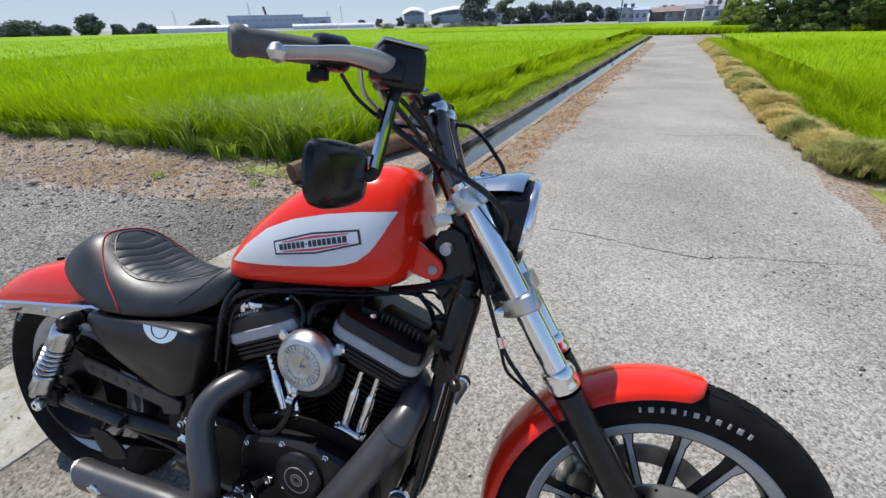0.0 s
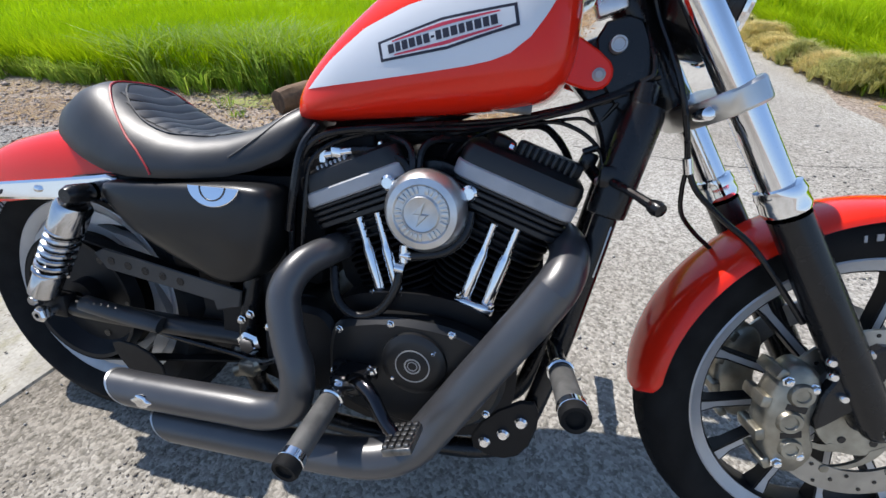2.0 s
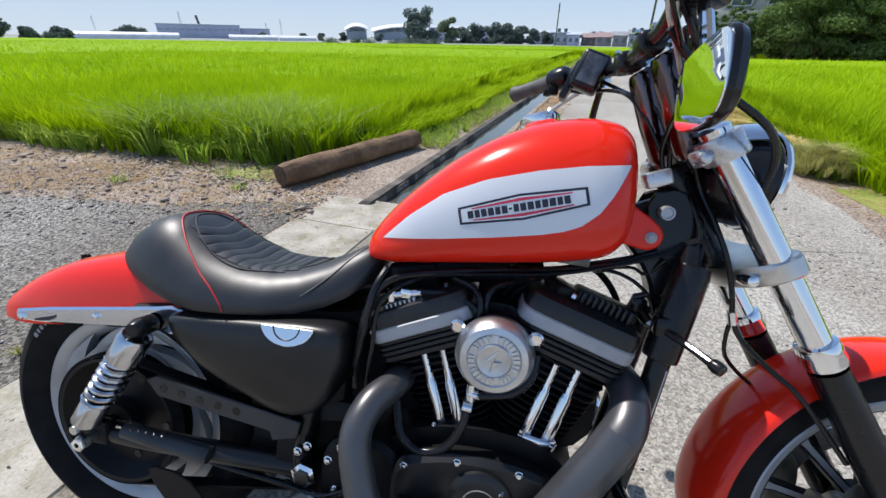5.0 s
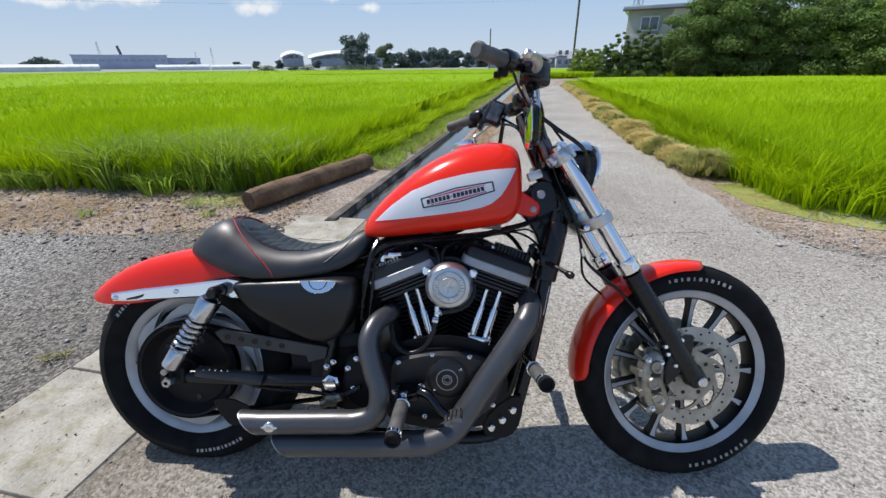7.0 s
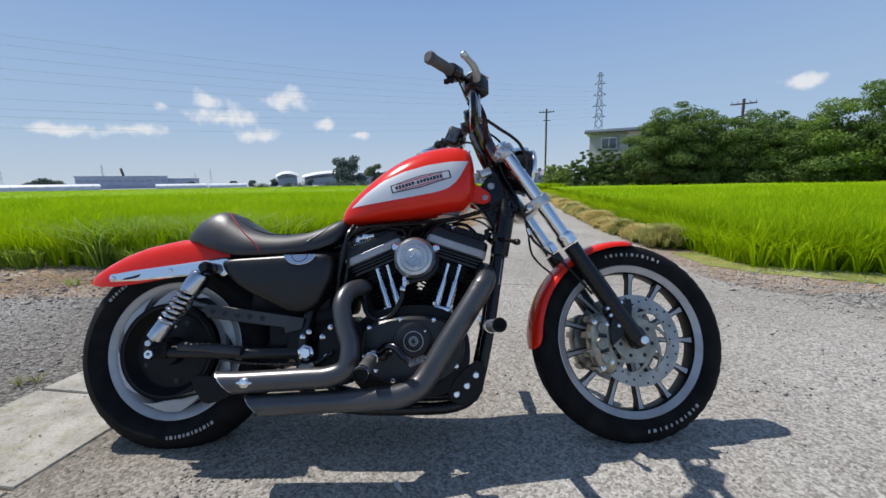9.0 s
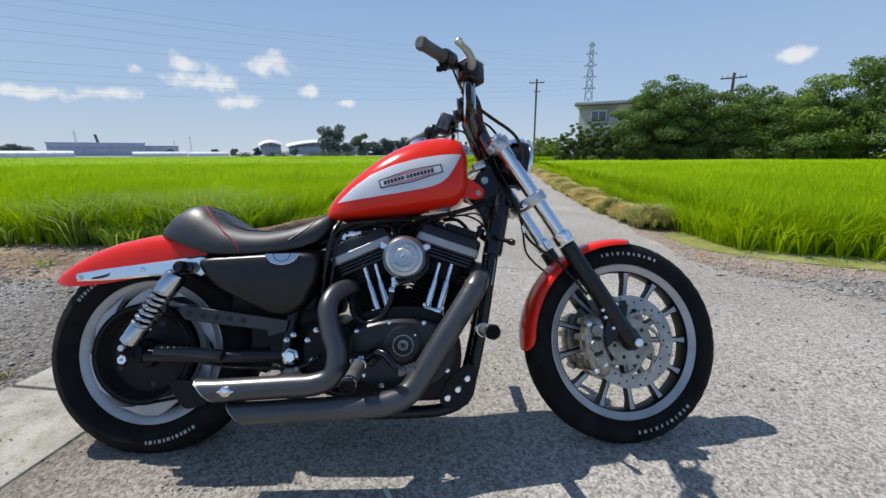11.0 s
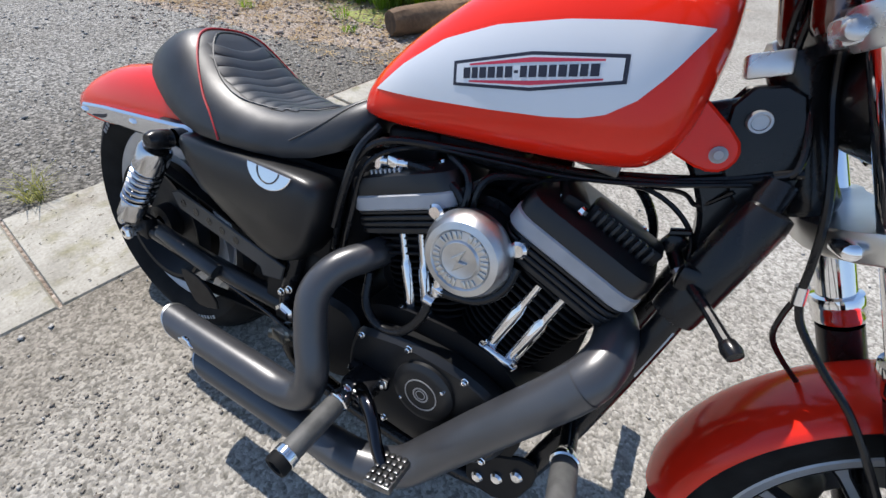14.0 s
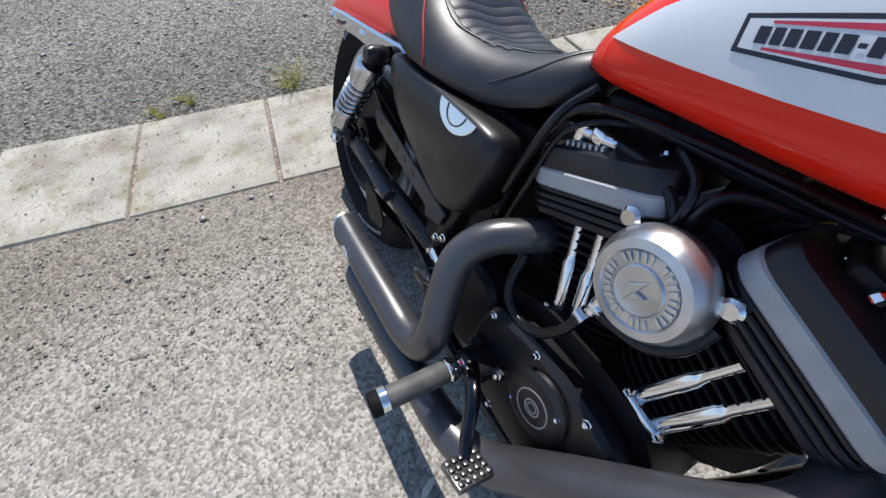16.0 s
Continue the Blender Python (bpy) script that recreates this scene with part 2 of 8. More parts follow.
def stony(name, dark, mid, light, chip=110.0, patch=0.8, bump=0.6, rough=0.9, pits=0.55, worn=None, trodden=(0.66, 0.62, 0.565)):
    """Asphalt or gravel: angular chips of three tones over large stains."""
    m = bpy.data.materials.new(name)
    m.use_nodes = True
    n, l = m.node_tree.nodes, m.node_tree.links
    p = n["Principled BSDF"]
    p.inputs["Roughness"].default_value = rough
    p.inputs["Specular IOR Level"].default_value = 0.25
    tc = n.new("ShaderNodeTexCoord")
    warp = n.new("ShaderNodeTexNoise")
    warp.inputs["Scale"].default_value = chip * 0.5
    l.new(tc.outputs["Object"], warp.inputs["Vector"])
    add = n.new("ShaderNodeMixRGB")
    add.blend_type = "LINEAR_LIGHT"
    add.inputs["Fac"].default_value = 0.5 / chip
    l.new(tc.outputs["Object"], add.inputs["Color1"])
    l.new(warp.outputs["Color"], add.inputs["Color2"])
    vo = n.new("ShaderNodeTexVoronoi")
    vo.inputs["Scale"].default_value = chip
    vo.inputs["Randomness"].default_value = 1.0
    l.new(add.outputs["Color"], vo.inputs["Vector"])
    sep = n.new("ShaderNodeSeparateColor")
    l.new(vo.outputs["Color"], sep.inputs["Color"])
    ramp = n.new("ShaderNodeValToRGB")
    e = ramp.color_ramp.elements
    e[0].position, e[0].color = 0.0, (*dark, 1)
    e[1].position, e[1].color = 1.0, (*light, 1)
    x = e.new(0.45)
    x.color = (*mid, 1)
    l.new(sep.outputs["Red"], ramp.inputs["Fac"])
    big = n.new("ShaderNodeTexNoise")
    big.inputs["Scale"].default_value, big.inputs["Detail"].default_value = patch, 8
    big.inputs["Roughness"].default_value = 0.62
    l.new(tc.outputs["Object"], big.inputs["Vector"])
    r2 = n.new("ShaderNodeValToRGB")
    r2.color_ramp.elements[0].position, r2.color_ramp.elements[1].position = 0.32, 0.68
    r2.color_ramp.elements[0].color, r2.color_ramp.elements[1].color = (0.68, 0.65, 0.61, 1), (1.06, 1.06, 1.05, 1)
    l.new(big.outputs["Fac"], r2.inputs["Fac"])
    mx = n.new("ShaderNodeMixRGB")
    mx.blend_type = "MULTIPLY"
    mx.inputs["Fac"].default_value = 1.0
    l.new(ramp.outputs["Color"], mx.inputs["Color1"])
    l.new(r2.outputs["Color"], mx.inputs["Color2"])
    pit = n.new("ShaderNodeTexNoise")
    pit.inputs["Scale"].default_value, pit.inputs["Detail"].default_value, pit.inputs["Roughness"].default_value = chip * 0.32, 5, 0.7
    l.new(tc.outputs["Object"], pit.inputs["Vector"])
    pr = n.new("ShaderNodeValToRGB")
    pr.color_ramp.elements[0].position, pr.color_ramp.elements[1].position = 0.36, 0.50
    pr.color_ramp.elements[0].color = (pits, pits, pits * 0.96, 1)
    l.new(pit.outputs["Fac"], pr.inputs["Fac"])
    mp = n.new("ShaderNodeMixRGB")
    mp.blend_type = "MULTIPLY"
    mp.inputs["Fac"].default_value = 1.0
    l.new(mx.outputs["Color"], mp.inputs["Color1"])
    l.new(pr.outputs["Color"], mp.inputs["Color2"])
    tone = mp
    if worn:
        # asphalt: earth trodden in along one side, fading across x; gravel: painted sheen
        sx = n.new("ShaderNodeSeparateXYZ")
        l.new(tc.outputs["Object"], sx.inputs[0])
        wob = n.new("ShaderNodeMath")
        wob.operation = "MULTIPLY_ADD"
        wob.inputs[1].default_value = 1.6
        l.new(big.outputs["Fac"], wob.inputs[0])
        l.new(sx.outputs["X"], wob.inputs[2])
        mr = n.new("ShaderNodeMapRange")
        mr.interpolation_type = "SMOOTHSTEP"
        mr.inputs["From Min"].default_value, mr.inputs["From Max"].default_value = worn[0] + 0.8, worn[1] + 0.8
        l.new(wob.outputs[0], mr.inputs["Value"])
        wr = n.new("ShaderNodeValToRGB")
        wr.color_ramp.elements[0].color, wr.color_ramp.elements[1].color = (*trodden, 1), (1.07, 1.07, 1.07, 1)
        l.new(mr.outputs["Result"], wr.inputs["Fac"])
        tone = n.new("ShaderNodeMixRGB")
        tone.blend_type = "MULTIPLY"
        tone.inputs["Fac"].default_value = 1.0
        l.new(mp.outputs["Color"], tone.inputs["Color1"])
        l.new(wr.outputs["Color"], tone.inputs["Color2"])
    l.new(tone.outputs["Color"], p.inputs["Base Color"])
    b = n.new("ShaderNodeBump")
    b.inputs["Strength"].default_value, b.inputs["Distance"].default_value = bump, 0.5 / chip
    hsum = n.new("ShaderNodeMath")
    hsum.operation = "MULTIPLY_ADD"
    hsum.inputs[1].default_value = 2.4
    l.new(pit.outputs["Fac"], hsum.inputs[0])
    inv = n.new("ShaderNodeMath")
    inv.operation = "SUBTRACT"
    inv.inputs[0].default_value = 1.0
    l.new(vo.outputs["Distance"], inv.inputs[1])
    l.new(inv.outputs[0], hsum.inputs[2])
    l.new(hsum.outputs[0], b.inputs["Height"])
    l.new(b.outputs["Normal"], p.inputs["Normal"])
    return m


def leafy(name, c1, c2, through_=0.45, rough=0.5, scale=0.6):
    """Leaves: two greens by blade and by stretch of field, lit through from behind."""
    m = bpy.data.materials.new(name)
    m.use_nodes = True
    n, l = m.node_tree.nodes, m.node_tree.links
    p = n["Principled BSDF"]
    p.inputs["Roughness"].default_value = rough
    p.inputs["Specular IOR Level"].default_value = 0.10
    geo = n.new("ShaderNodeNewGeometry")
    tc = n.new("ShaderNodeTexCoord")
    no = n.new("ShaderNodeTexNoise")
    no.inputs["Scale"].default_value, no.inputs["Detail"].default_value = scale, 4
    l.new(tc.outputs["Object"], no.inputs["Vector"])
    mix = n.new("ShaderNodeMath")
    mix.operation = "MULTIPLY_ADD"
    l.new(geo.outputs["Random Per Island"], mix.inputs[0])
    mix.inputs[1].default_value = 0.6
    l.new(no.outputs["Fac"], mix.inputs[2])
    ramp = n.new("ShaderNodeValToRGB")
    ramp.color_ramp.elements[0].position, ramp.color_ramp.elements[1].position = 0.45, 1.05
    ramp.color_ramp.elements[0].color, ramp.color_ramp.elements[1].color = (*c1, 1), (*c2, 1)
    l.new(mix.outputs[0], ramp.inputs["Fac"])
    l.new(ramp.outputs["Color"], p.inputs["Base Color"])
    tr = n.new("ShaderNodeBsdfTranslucent")
    l.new(ramp.outputs["Color"], tr.inputs["Color"])
    ms = n.new("ShaderNodeMixShader")
    ms.inputs["Fac"].default_value = through_
    l.new(p.outputs[0], ms.inputs[1])
    l.new(tr.outputs[0], ms.inputs[2])
    l.new(ms.outputs[0], n["Material Output"].inputs["Surface"])
    return m


ASPHALT = stony("asphalt", (0.225, 0.215, 0.196), (0.370, 0.354, 0.324), (0.530, 0.510, 0.470), 140, 0.55, 0.60, 0.9, 0.61, (-0.35, 1.15), (0.68, 0.642, 0.59))
# worn and trodden here paint the backlit gravel's sheen, brightening away from the slabs
GRAVEL = stony("gravel", (0.095, 0.092, 0.087), (0.225, 0.218, 0.205), (0.46, 0.446, 0.42), 95, 0.5, 1.0, worn=(-1.0, -2.3), trodden=(0.74, 0.72, 0.69))
DIRT = stony("dirt", (0.20, 0.158, 0.128), (0.38, 0.312, 0.26), (0.56, 0.49, 0.43), 90, 1.3, 0.8)


def weathered_slab():
    """Old cast concrete: beige-grey, olive lichen in soft patches, fine dark pits."""
    m = surface("weathered_slab", (0.345, 0.320, 0.268), (0.51, 0.48, 0.412), 5.5, 0.92, 0, 0.5, 120, fine=(95, 0.42))
    n, l = m.node_tree.nodes, m.node_tree.links
    p = n["Principled BSDF"]
    src = p.inputs["Base Color"].links[0].from_socket
    tc = n.new("ShaderNodeTexCoord")
    for scale, lo, hi, col, detail in ((9.0, 0.50, 0.66, (0.70, 0.69, 0.53, 1), 8), (48.0, 0.60, 0.68, (0.34, 0.31, 0.26, 1), 4), (3.1, 0.56, 0.70, (0.72, 0.67, 0.60, 1), 7)):
        no = n.new("ShaderNodeTexNoise")
        no.inputs["Scale"].default_value, no.inputs["Detail"].default_value, no.inputs["Roughness"].default_value = scale, detail, 0.68
        l.new(tc.outputs["Object"], no.inputs["Vector"])
        r = n.new("ShaderNodeValToRGB")
        r.color_ramp.elements[0].position, r.color_ramp.elements[1].position = lo, hi
        r.color_ramp.elements[0].color, r.color_ramp.elements[1].color = (1, 1, 1, 1), col
        l.new(no.outputs["Fac"], r.inputs["Fac"])
        mx = n.new("ShaderNodeMixRGB")
        mx.blend_type = "MULTIPLY"
        mx.inputs["Fac"].default_value = 1.0
        l.new(src, mx.inputs["Color1"])
        l.new(r.outputs["Color"], mx.inputs["Color2"])
        src = mx.outputs["Color"]
    l.new(src, p.inputs["Base Color"])
    return m


SLAB = weathered_slab()
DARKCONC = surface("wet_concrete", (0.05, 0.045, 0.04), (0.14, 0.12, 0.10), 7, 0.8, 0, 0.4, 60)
WATER = surface("water", (0.05, 0.06, 0.05), (0.09, 0.09, 0.07), 2, 0.05, 0, 0.05, 12, ispec=0.8)
ALGAE = surface("pond_algae", (0.20, 0.26, 0.04), (0.36, 0.38, 0.10), 3, 0.7, 0, 0.3, 50, fine=(60, 0.5))
RICE = leafy("rice_leaf", (0.21, 0.365, 0.003), (0.46, 0.61, 0.006), 0.38, 0.7)
CANOPY = leafy("rice_mass", (0.17, 0.33, 0.003), (0.30, 0.48, 0.006), 0.2, 0.8, 2.5)
WEED = leafy("weed_leaf", (0.15, 0.30, 0.02), (0.40, 0.52, 0.08), 0.45)
STRAW = leafy("straw", (0.34, 0.22, 0.10), (0.58, 0.42, 0.22), 0.25)
DRYGRASS = leafy("dry_grass", (0.46, 0.42, 0.13), (0.88, 0.74, 0.36), 0.45, 0.5, 3.0)
TUSSOCK = leafy("tussock_grass", (0.27, 0.32, 0.08), (0.66, 0.62, 0.26), 0.42, 0.5, 3.0)
FOLIAGE = leafy("foliage", (0.075, 0.130, 0.038), (0.19, 0.285, 0.080), 0.3, 0.6, 0.4)
LIGHTFOLIAGE = leafy("light_foliage", (0.11, 0.19, 0.035), (0.24, 0.35, 0.07), 0.35, 0.6, 0.4)
# far leaves greyed and blued: distance haze mixed into their colours
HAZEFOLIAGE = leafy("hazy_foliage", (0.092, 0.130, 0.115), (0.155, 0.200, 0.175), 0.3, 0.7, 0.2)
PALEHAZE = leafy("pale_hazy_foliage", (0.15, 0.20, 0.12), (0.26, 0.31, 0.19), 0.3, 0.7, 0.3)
BUSH = leafy("light_bush", (0.15, 0.22, 0.045), (0.31, 0.39, 0.10), 0.35, 0.6, 0.6)
BARK = surface("bark", (0.10, 0.07, 0.05), (0.17, 0.12, 0.08), 20, 0.9, 0, 0.6, 40)
LOGWOOD = surface("rusty_log", (0.14, 0.08, 0.042), (0.27, 0.165, 0.092), 6, 0.85, 0, 0.5, 30, fine=(40, 0.5))

# ---- ground, with the open drain cut into it ----
SL = 0.163            # the drain runs away at this slope of x against y


def ground_sheet():
    cols = [-2500, -400, -60, -12, -4, -1.3, -0.66, -0.55, -0.546, -0.204, -0.2, -0.1, 0.45, 2.65, 3.3, 6, 14, 60, 400, 2500]
    rows = [-60, -12, -4, -1, 0.6, 2.13, 2.134, 3, 5, 9, 18, 28, 35.5, 35.504, 90, 250, 800, 2600]
    verts, faces = [], []
    for y in rows:
        for c in cols:
            z = 0.0
            if 2.134 <= y <= 35.5 and -0.547 <= c <= -0.203:
                z = -0.32
            verts.append((c + SL * min(y, 60), y, z))
    k = len(cols)
    for r in range(len(rows) - 1):
        for c in range(k - 1):
            faces.append((r * k + c, r * k + c + 1, (r + 1) * k + c + 1, (r + 1) * k + c))
    return verts, faces


tagged(part("ground", ground_sheet(), DIRT, sharp=20), "dry brown earth beside the farm road", "ground", kind="structure")


def sheet(poly, z, thick=0.03):
    n = len(poly)
    verts = [(x, y, z) for x, y in poly] + [(x, y, z - thick) for x, y in poly]
    faces = [tuple(range(n))] + [(i, n + i, n + (i + 1) % n, (i + 1) % n) for i in range(n)]
    return verts, faces


def ragged(a, b, n, amp, seed):
    rnd = random.Random(seed)
    a, b = Vector(a), Vector(b)
    return [tuple(a.lerp(b, i / n) + Vector((rnd.uniform(-amp, amp), rnd.uniform(-amp, amp)))) for i in range(1, n)]


road_poly = ([(-1.5, -8), (6, -8), (5.2, -1.0)] + ragged((5.2, -1.0), (3.15, 1.9), 14, 0.10, 1) + [(3.05, 2.2)]
             + ragged((3.05, 2.2), (2.65 + 0.14 * 36, 36), 60, 0.06, 2) + [(2.65 + 0.14 * 36, 36), (0.45 + 0.14 * 36, 36)]
             + ragged((0.45 + 0.14 * 36, 36), (0.62, 2.2), 70, 0.05, 3) + [(0.45, 2.12), (0.03, 2.05), (-0.27, 0.03), (-0.47, -1.2), (-0.75, -3.2)])
tagged(part("road", sheet(road_poly, 0.004), ASPHALT, sharp=20), "worn pale grey asphalt farm road with coarse chips", "road", kind="structure")
lot = ([(-40, -8), (-2.05, -8), (-1.40, -3.2), (-1.06, -1.2), (-0.86, 0.0), (-0.58, 2.05)] + ragged((-0.58, 2.05), (-1.4, 1.9), 6, 0.05, 5)
       + ragged((-1.4, 1.9), (-12, 1.0), 40, 0.12, 4) + [(-40, 0.6)])
tagged(part("gravel_lot", sheet(lot, 0.003), GRAVEL, sharp=20), "dark grey loose gravel yard", "gravel", kind="structure")
side_lot = [(6, -8), (40, -8), (40, -0.5), (9, 0.3)] + ragged((9, 0.3), (3.25, 1.75), 30, 0.10, 6) + [(3.1, 1.9), (5.15, -1.0)]
tagged(part("gravel_shoulder", sheet(side_lot, 0.003), stony("pale_gravel", (0.10, 0.098, 0.092), (0.24, 0.23, 0.21), (0.50, 0.48, 0.44), 75, 0.9, 1.0), sharp=20),
       "pale gravel shoulder strewn with earth", "gravel", kind="structure")


# concrete drain covers, slab by slab
def cover_slabs():
    strip = thing("drain_cover_strip", "row of pale weathered concrete drain cover slabs", "drain cover", kind="structure")
    near = lambda y: -0.275 + 0.15 * y - (0.012 * y * y if y < 0 else 0)
    joints = [-0.753 + 0.487 * i for i in range(-9, 7)]
    rnd = random.Random(8)
    for a, b in zip(joints, joints[1:]):
        b = b - 0.009
        t = 0.0105 + rnd.uniform(-0.003, 0.003)
        w = 0.565
        skew = 0.085
        p = [(near(a), a), (near(b), b), (near(b) - w, b + skew), (near(a) - w, a + skew)]
        e = 0.008
        low = [Vector((x, y_, -0.03)) for x, y_ in p]
        cx, cy = sum(q[0] for q in p) / 4, sum(q[1] for q in p) / 4
        mid = [Vector((x, y_, t - e)) for x, y_ in p]
        top = [Vector((x + (cx - x) * 0.02, y_ + (cy - y_) * 0.02, t)) for x, y_ in p]
        part("slab", loft([low, mid, top]), SLAB, strip)


cover_slabs()


# open drain: water and the raised concrete lip on its far side
def strip_between(c0, c1, y0, y1, z0, z1, n=60, wob=0.0, seed=1):
    rnd = random.Random(seed)
    loops = []
    for i in range(n + 1):
        y = y0 + (y1 - y0) * (i / n) ** 1.6
        j = rnd.uniform(-wob, wob)
        loops.append([(c0 + SL * y + j, y, z0), (c1 + SL * y + j, y, z0), (c1 + SL * y + j, y, z1 + j), (c0 + SL * y + j, y, z1 + j)])
    return loft(loops)


tagged(part("drain_water", strip_between(-0.546, -0.164, 2.14, 35.4, -0.3, -0.045, 30), WATER), "still shallow water in the open drain", "water", kind="structure")
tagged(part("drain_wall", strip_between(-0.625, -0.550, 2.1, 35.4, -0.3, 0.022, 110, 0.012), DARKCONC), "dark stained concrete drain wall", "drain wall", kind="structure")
tagged(part("drain_curb", strip_between(-0.160, -0.115, 2.1, 35.4, -0.3, 0.010, 110, 0.014, 2), surface("earthy_concrete", (0.15, 0.115, 0.08), (0.34, 0.28, 0.21), 9, 0.95, 0, 0.5, 60)), "low drain edge caked with brown earth", "drain wall", kind="structure")

# ---- rice and grass: blades as joined stuff ----
def blades(places, h, spread, per, width, seed, bend=0.35, lean=(0, 0), segs=2):
    """Tufts of tapering blades at the places (x, y, z), all in one mesh."""
    rng = np.random.default_rng(seed)
    base = np.repeat(np.asarray(places, float), per, axis=0)
    n = len(base)
    ang = rng.uniform(0, 2 * np.pi, n)
    d = np.stack([np.cos(ang), np.sin(ang), np.zeros(n)], 1)
    side = np.stack([-np.sin(ang + rng.uniform(-1, 1, n)), np.cos(ang + rng.uniform(-1, 1, n)), np.zeros(n)], 1)
    hh = h * rng.uniform(0.62, 1.12, n)[:, None]
    out = rng.uniform(0.15, 1.0, n)[:, None] * spread
    w = width * rng.uniform(0.7, 1.2, n)[:, None]
    up = np.array([0, 0, 1.0])
    tip_bend = bend * rng.uniform(0.2, 1.3, n)[:, None] * hh
    ln = np.array([lean[0], lean[1], 0.0])
    p0 = base + d * out * 0.25
    p1 = base + d * (out * 0.7) + up * hh * 0.55 + ln * hh * 0.4
    p2 = base + d * (out + tip_bend) + up * hh * (1 - 0.25 * bend) + ln * hh
    rows = [p0 - side * w * 0.35, p0 + side * w * 0.35, p1 - side * w * 0.5, p1 + side * w * 0.5, p2]
    v = np.stack(rows, 1).reshape(-1, 3)
    k = np.arange(n)[:, None] * 5
    tri = np.concatenate([k + [0, 1, 3], k + [0, 3, 2], k + [2, 3, 4]], 1).reshape(-1, 3)
    return v, tri


def stuff(name, v, tri, material, label, category, parent=None):
    me = bpy.data.meshes.new(name)
    me.vertices.add(len(v))
    me.vertices.foreach_set("co", v.astype(np.float32).ravel())
    me.loops.add(len(tri) * 3)
    me.loops.foreach_set("vertex_index", tri.astype(np.int32).ravel())
    me.polygons.add(len(tri))
    me.polygons.foreach_set("loop_start", np.arange(0, len(tri) * 3, 3, dtype=np.int32))
    me.polygons.foreach_set("use_smooth", np.ones(len(tri), dtype=bool))
    me.materials.append(material)
    me.update(calc_edges=True)
    return tagged(new(name, me), label, category, kind="stuff")


def stack(*vt):
    vs, ts, k = [], [], 0
    for v, t in vt:
        vs.append(v)
        ts.append(t + k)
        k += len(v)
    return np.concatenate(vs), np.concatenate(ts)


def scatter(x0, x1, y0, y1, dx, dy, inside, seed, jit=0.35):
    rng = np.random.default_rng(seed)
    xs, ys = np.meshgrid(np.arange(x0, x1, dx), np.arange(y0, y1, dy))
    p = np.stack([xs.ravel(), ys.ravel(), np.zeros(xs.size)], 1)
    p[:, 0] += rng.uniform(-jit, jit, len(p)) * dx
    p[:, 1] += rng.uniform(-jit, jit, len(p)) * dy
    return p[inside(p[:, 0], p[:, 1])]


left_field = lambda x, y: (x < -1.45 + 0.163 * y + 0.12 * np.sin(y * 2.1)) & (y > 2.95 + 0.06 * np.sin(x * 2.3) - 0.03 * x * (x < -3))
right_field = lambda x, y: (x > 3.46 + 0.14 * y + 0.05 * np.sin(y * 3.0)) & (y > np.maximum(1.2, 2.66 - 0.42 * (x - 3.66)) + 0.05 * np.sin(x * 4.0))


def rice(name, inside, box_near, box_mid, box_far, seed):
    near = scatter(*box_near, 0.13, 0.15, inside, seed)
    mid = scatter(*box_mid, 0.24, 0.28, inside, seed + 1)
    mid = mid[(mid[:, 0] < box_near[0]) | (mid[:, 0] > box_near[1]) | (mid[:, 1] > box_near[3])]
    far = scatter(*box_far, 0.8, 1.0, inside, seed + 2)
    far = far[(far[:, 0] < box_mid[0]) | (far[:, 0] > box_mid[1]) | (far[:, 1] > box_mid[3])]
    vt = stack(blades(near, 0.50, 0.09, 46, 0.009, seed, 0.34, (0.05, -0.03)),
               blades(mid, 0.52, 0.16, 28, 0.020, seed + 1, 0.30, (0.05, -0.03)),
               blades(far, 0.52, 0.42, 20, 0.058, seed + 2, 0.25, (0.05, -0.03)))
    return stuff(name, *vt, RICE, "dense bright green young rice standing in a paddy", "rice")


rice("rice_plants", left_field, (-7, 1.2, 2.9, 8), (-18, 3, 2.9, 20), (-60, 12, 2.9, 76), 11)
crossing = scatter(-14, 40, 37.0, 38.8, 0.30, 0.35, lambda x, y: x == x, 61)
stuff("rice_plants", *blades(crossing, 0.56, 0.30, 30, 0.035, 61, 0.25), RICE, "bright green rice in the paddy across the road's end", "rice")
rice("rice_plants", right_field, (3.4, 10, 1.1, 8), (3.4, 22, 0, 18), (3.4, 50, 0, 26), 21)


def canopy(poly_rows):
    verts, faces = [], []
    for r in poly_rows:
        verts += [(x, y, float(np.interp(y, [3, 12, 30], [0.30, 0.37, 0.42])) + 0.02 * math.sin(x * 3 + y * 2)) for x, y in r]
    k = len(poly_rows[0])
    for a in range(len(poly_rows) - 1):
        for b in range(k - 1):
            faces.append((a * k + b, a * k + b + 1, (a + 1) * k + b + 1, (a + 1) * k + b))
    return verts, faces


def field_rows(ys, xa, xb, n):
    return [[(xa(y) + (xb(y) - xa(y)) * i / n, y) for i in range(n + 1)] for y in ys]


ys_l = [3.5, 4, 5, 6, 8, 10, 13, 17, 22, 30, 40, 55, 78]
tagged(part("rice_mass_left", canopy(field_rows(ys_l, lambda y: -30 - 2.2 * y, lambda y: -1.75 + 0.163 * min(y, 60), 60)), CANOPY),
       "even green mass of rice leaves in a paddy", "rice", kind="stuff")
ys_r = [1.6, 2.2, 3, 4, 5, 7, 9, 12, 16, 20, 25.5]
tagged(part("rice_mass_right", canopy(field_rows(ys_r, lambda y: 3.75 + 0.14 * y + max(0, (3 - y)) * 1.8, lambda y: 50 + y, 40)), CANOPY),
       "even green mass of rice leaves in a paddy", "rice", kind="stuff")
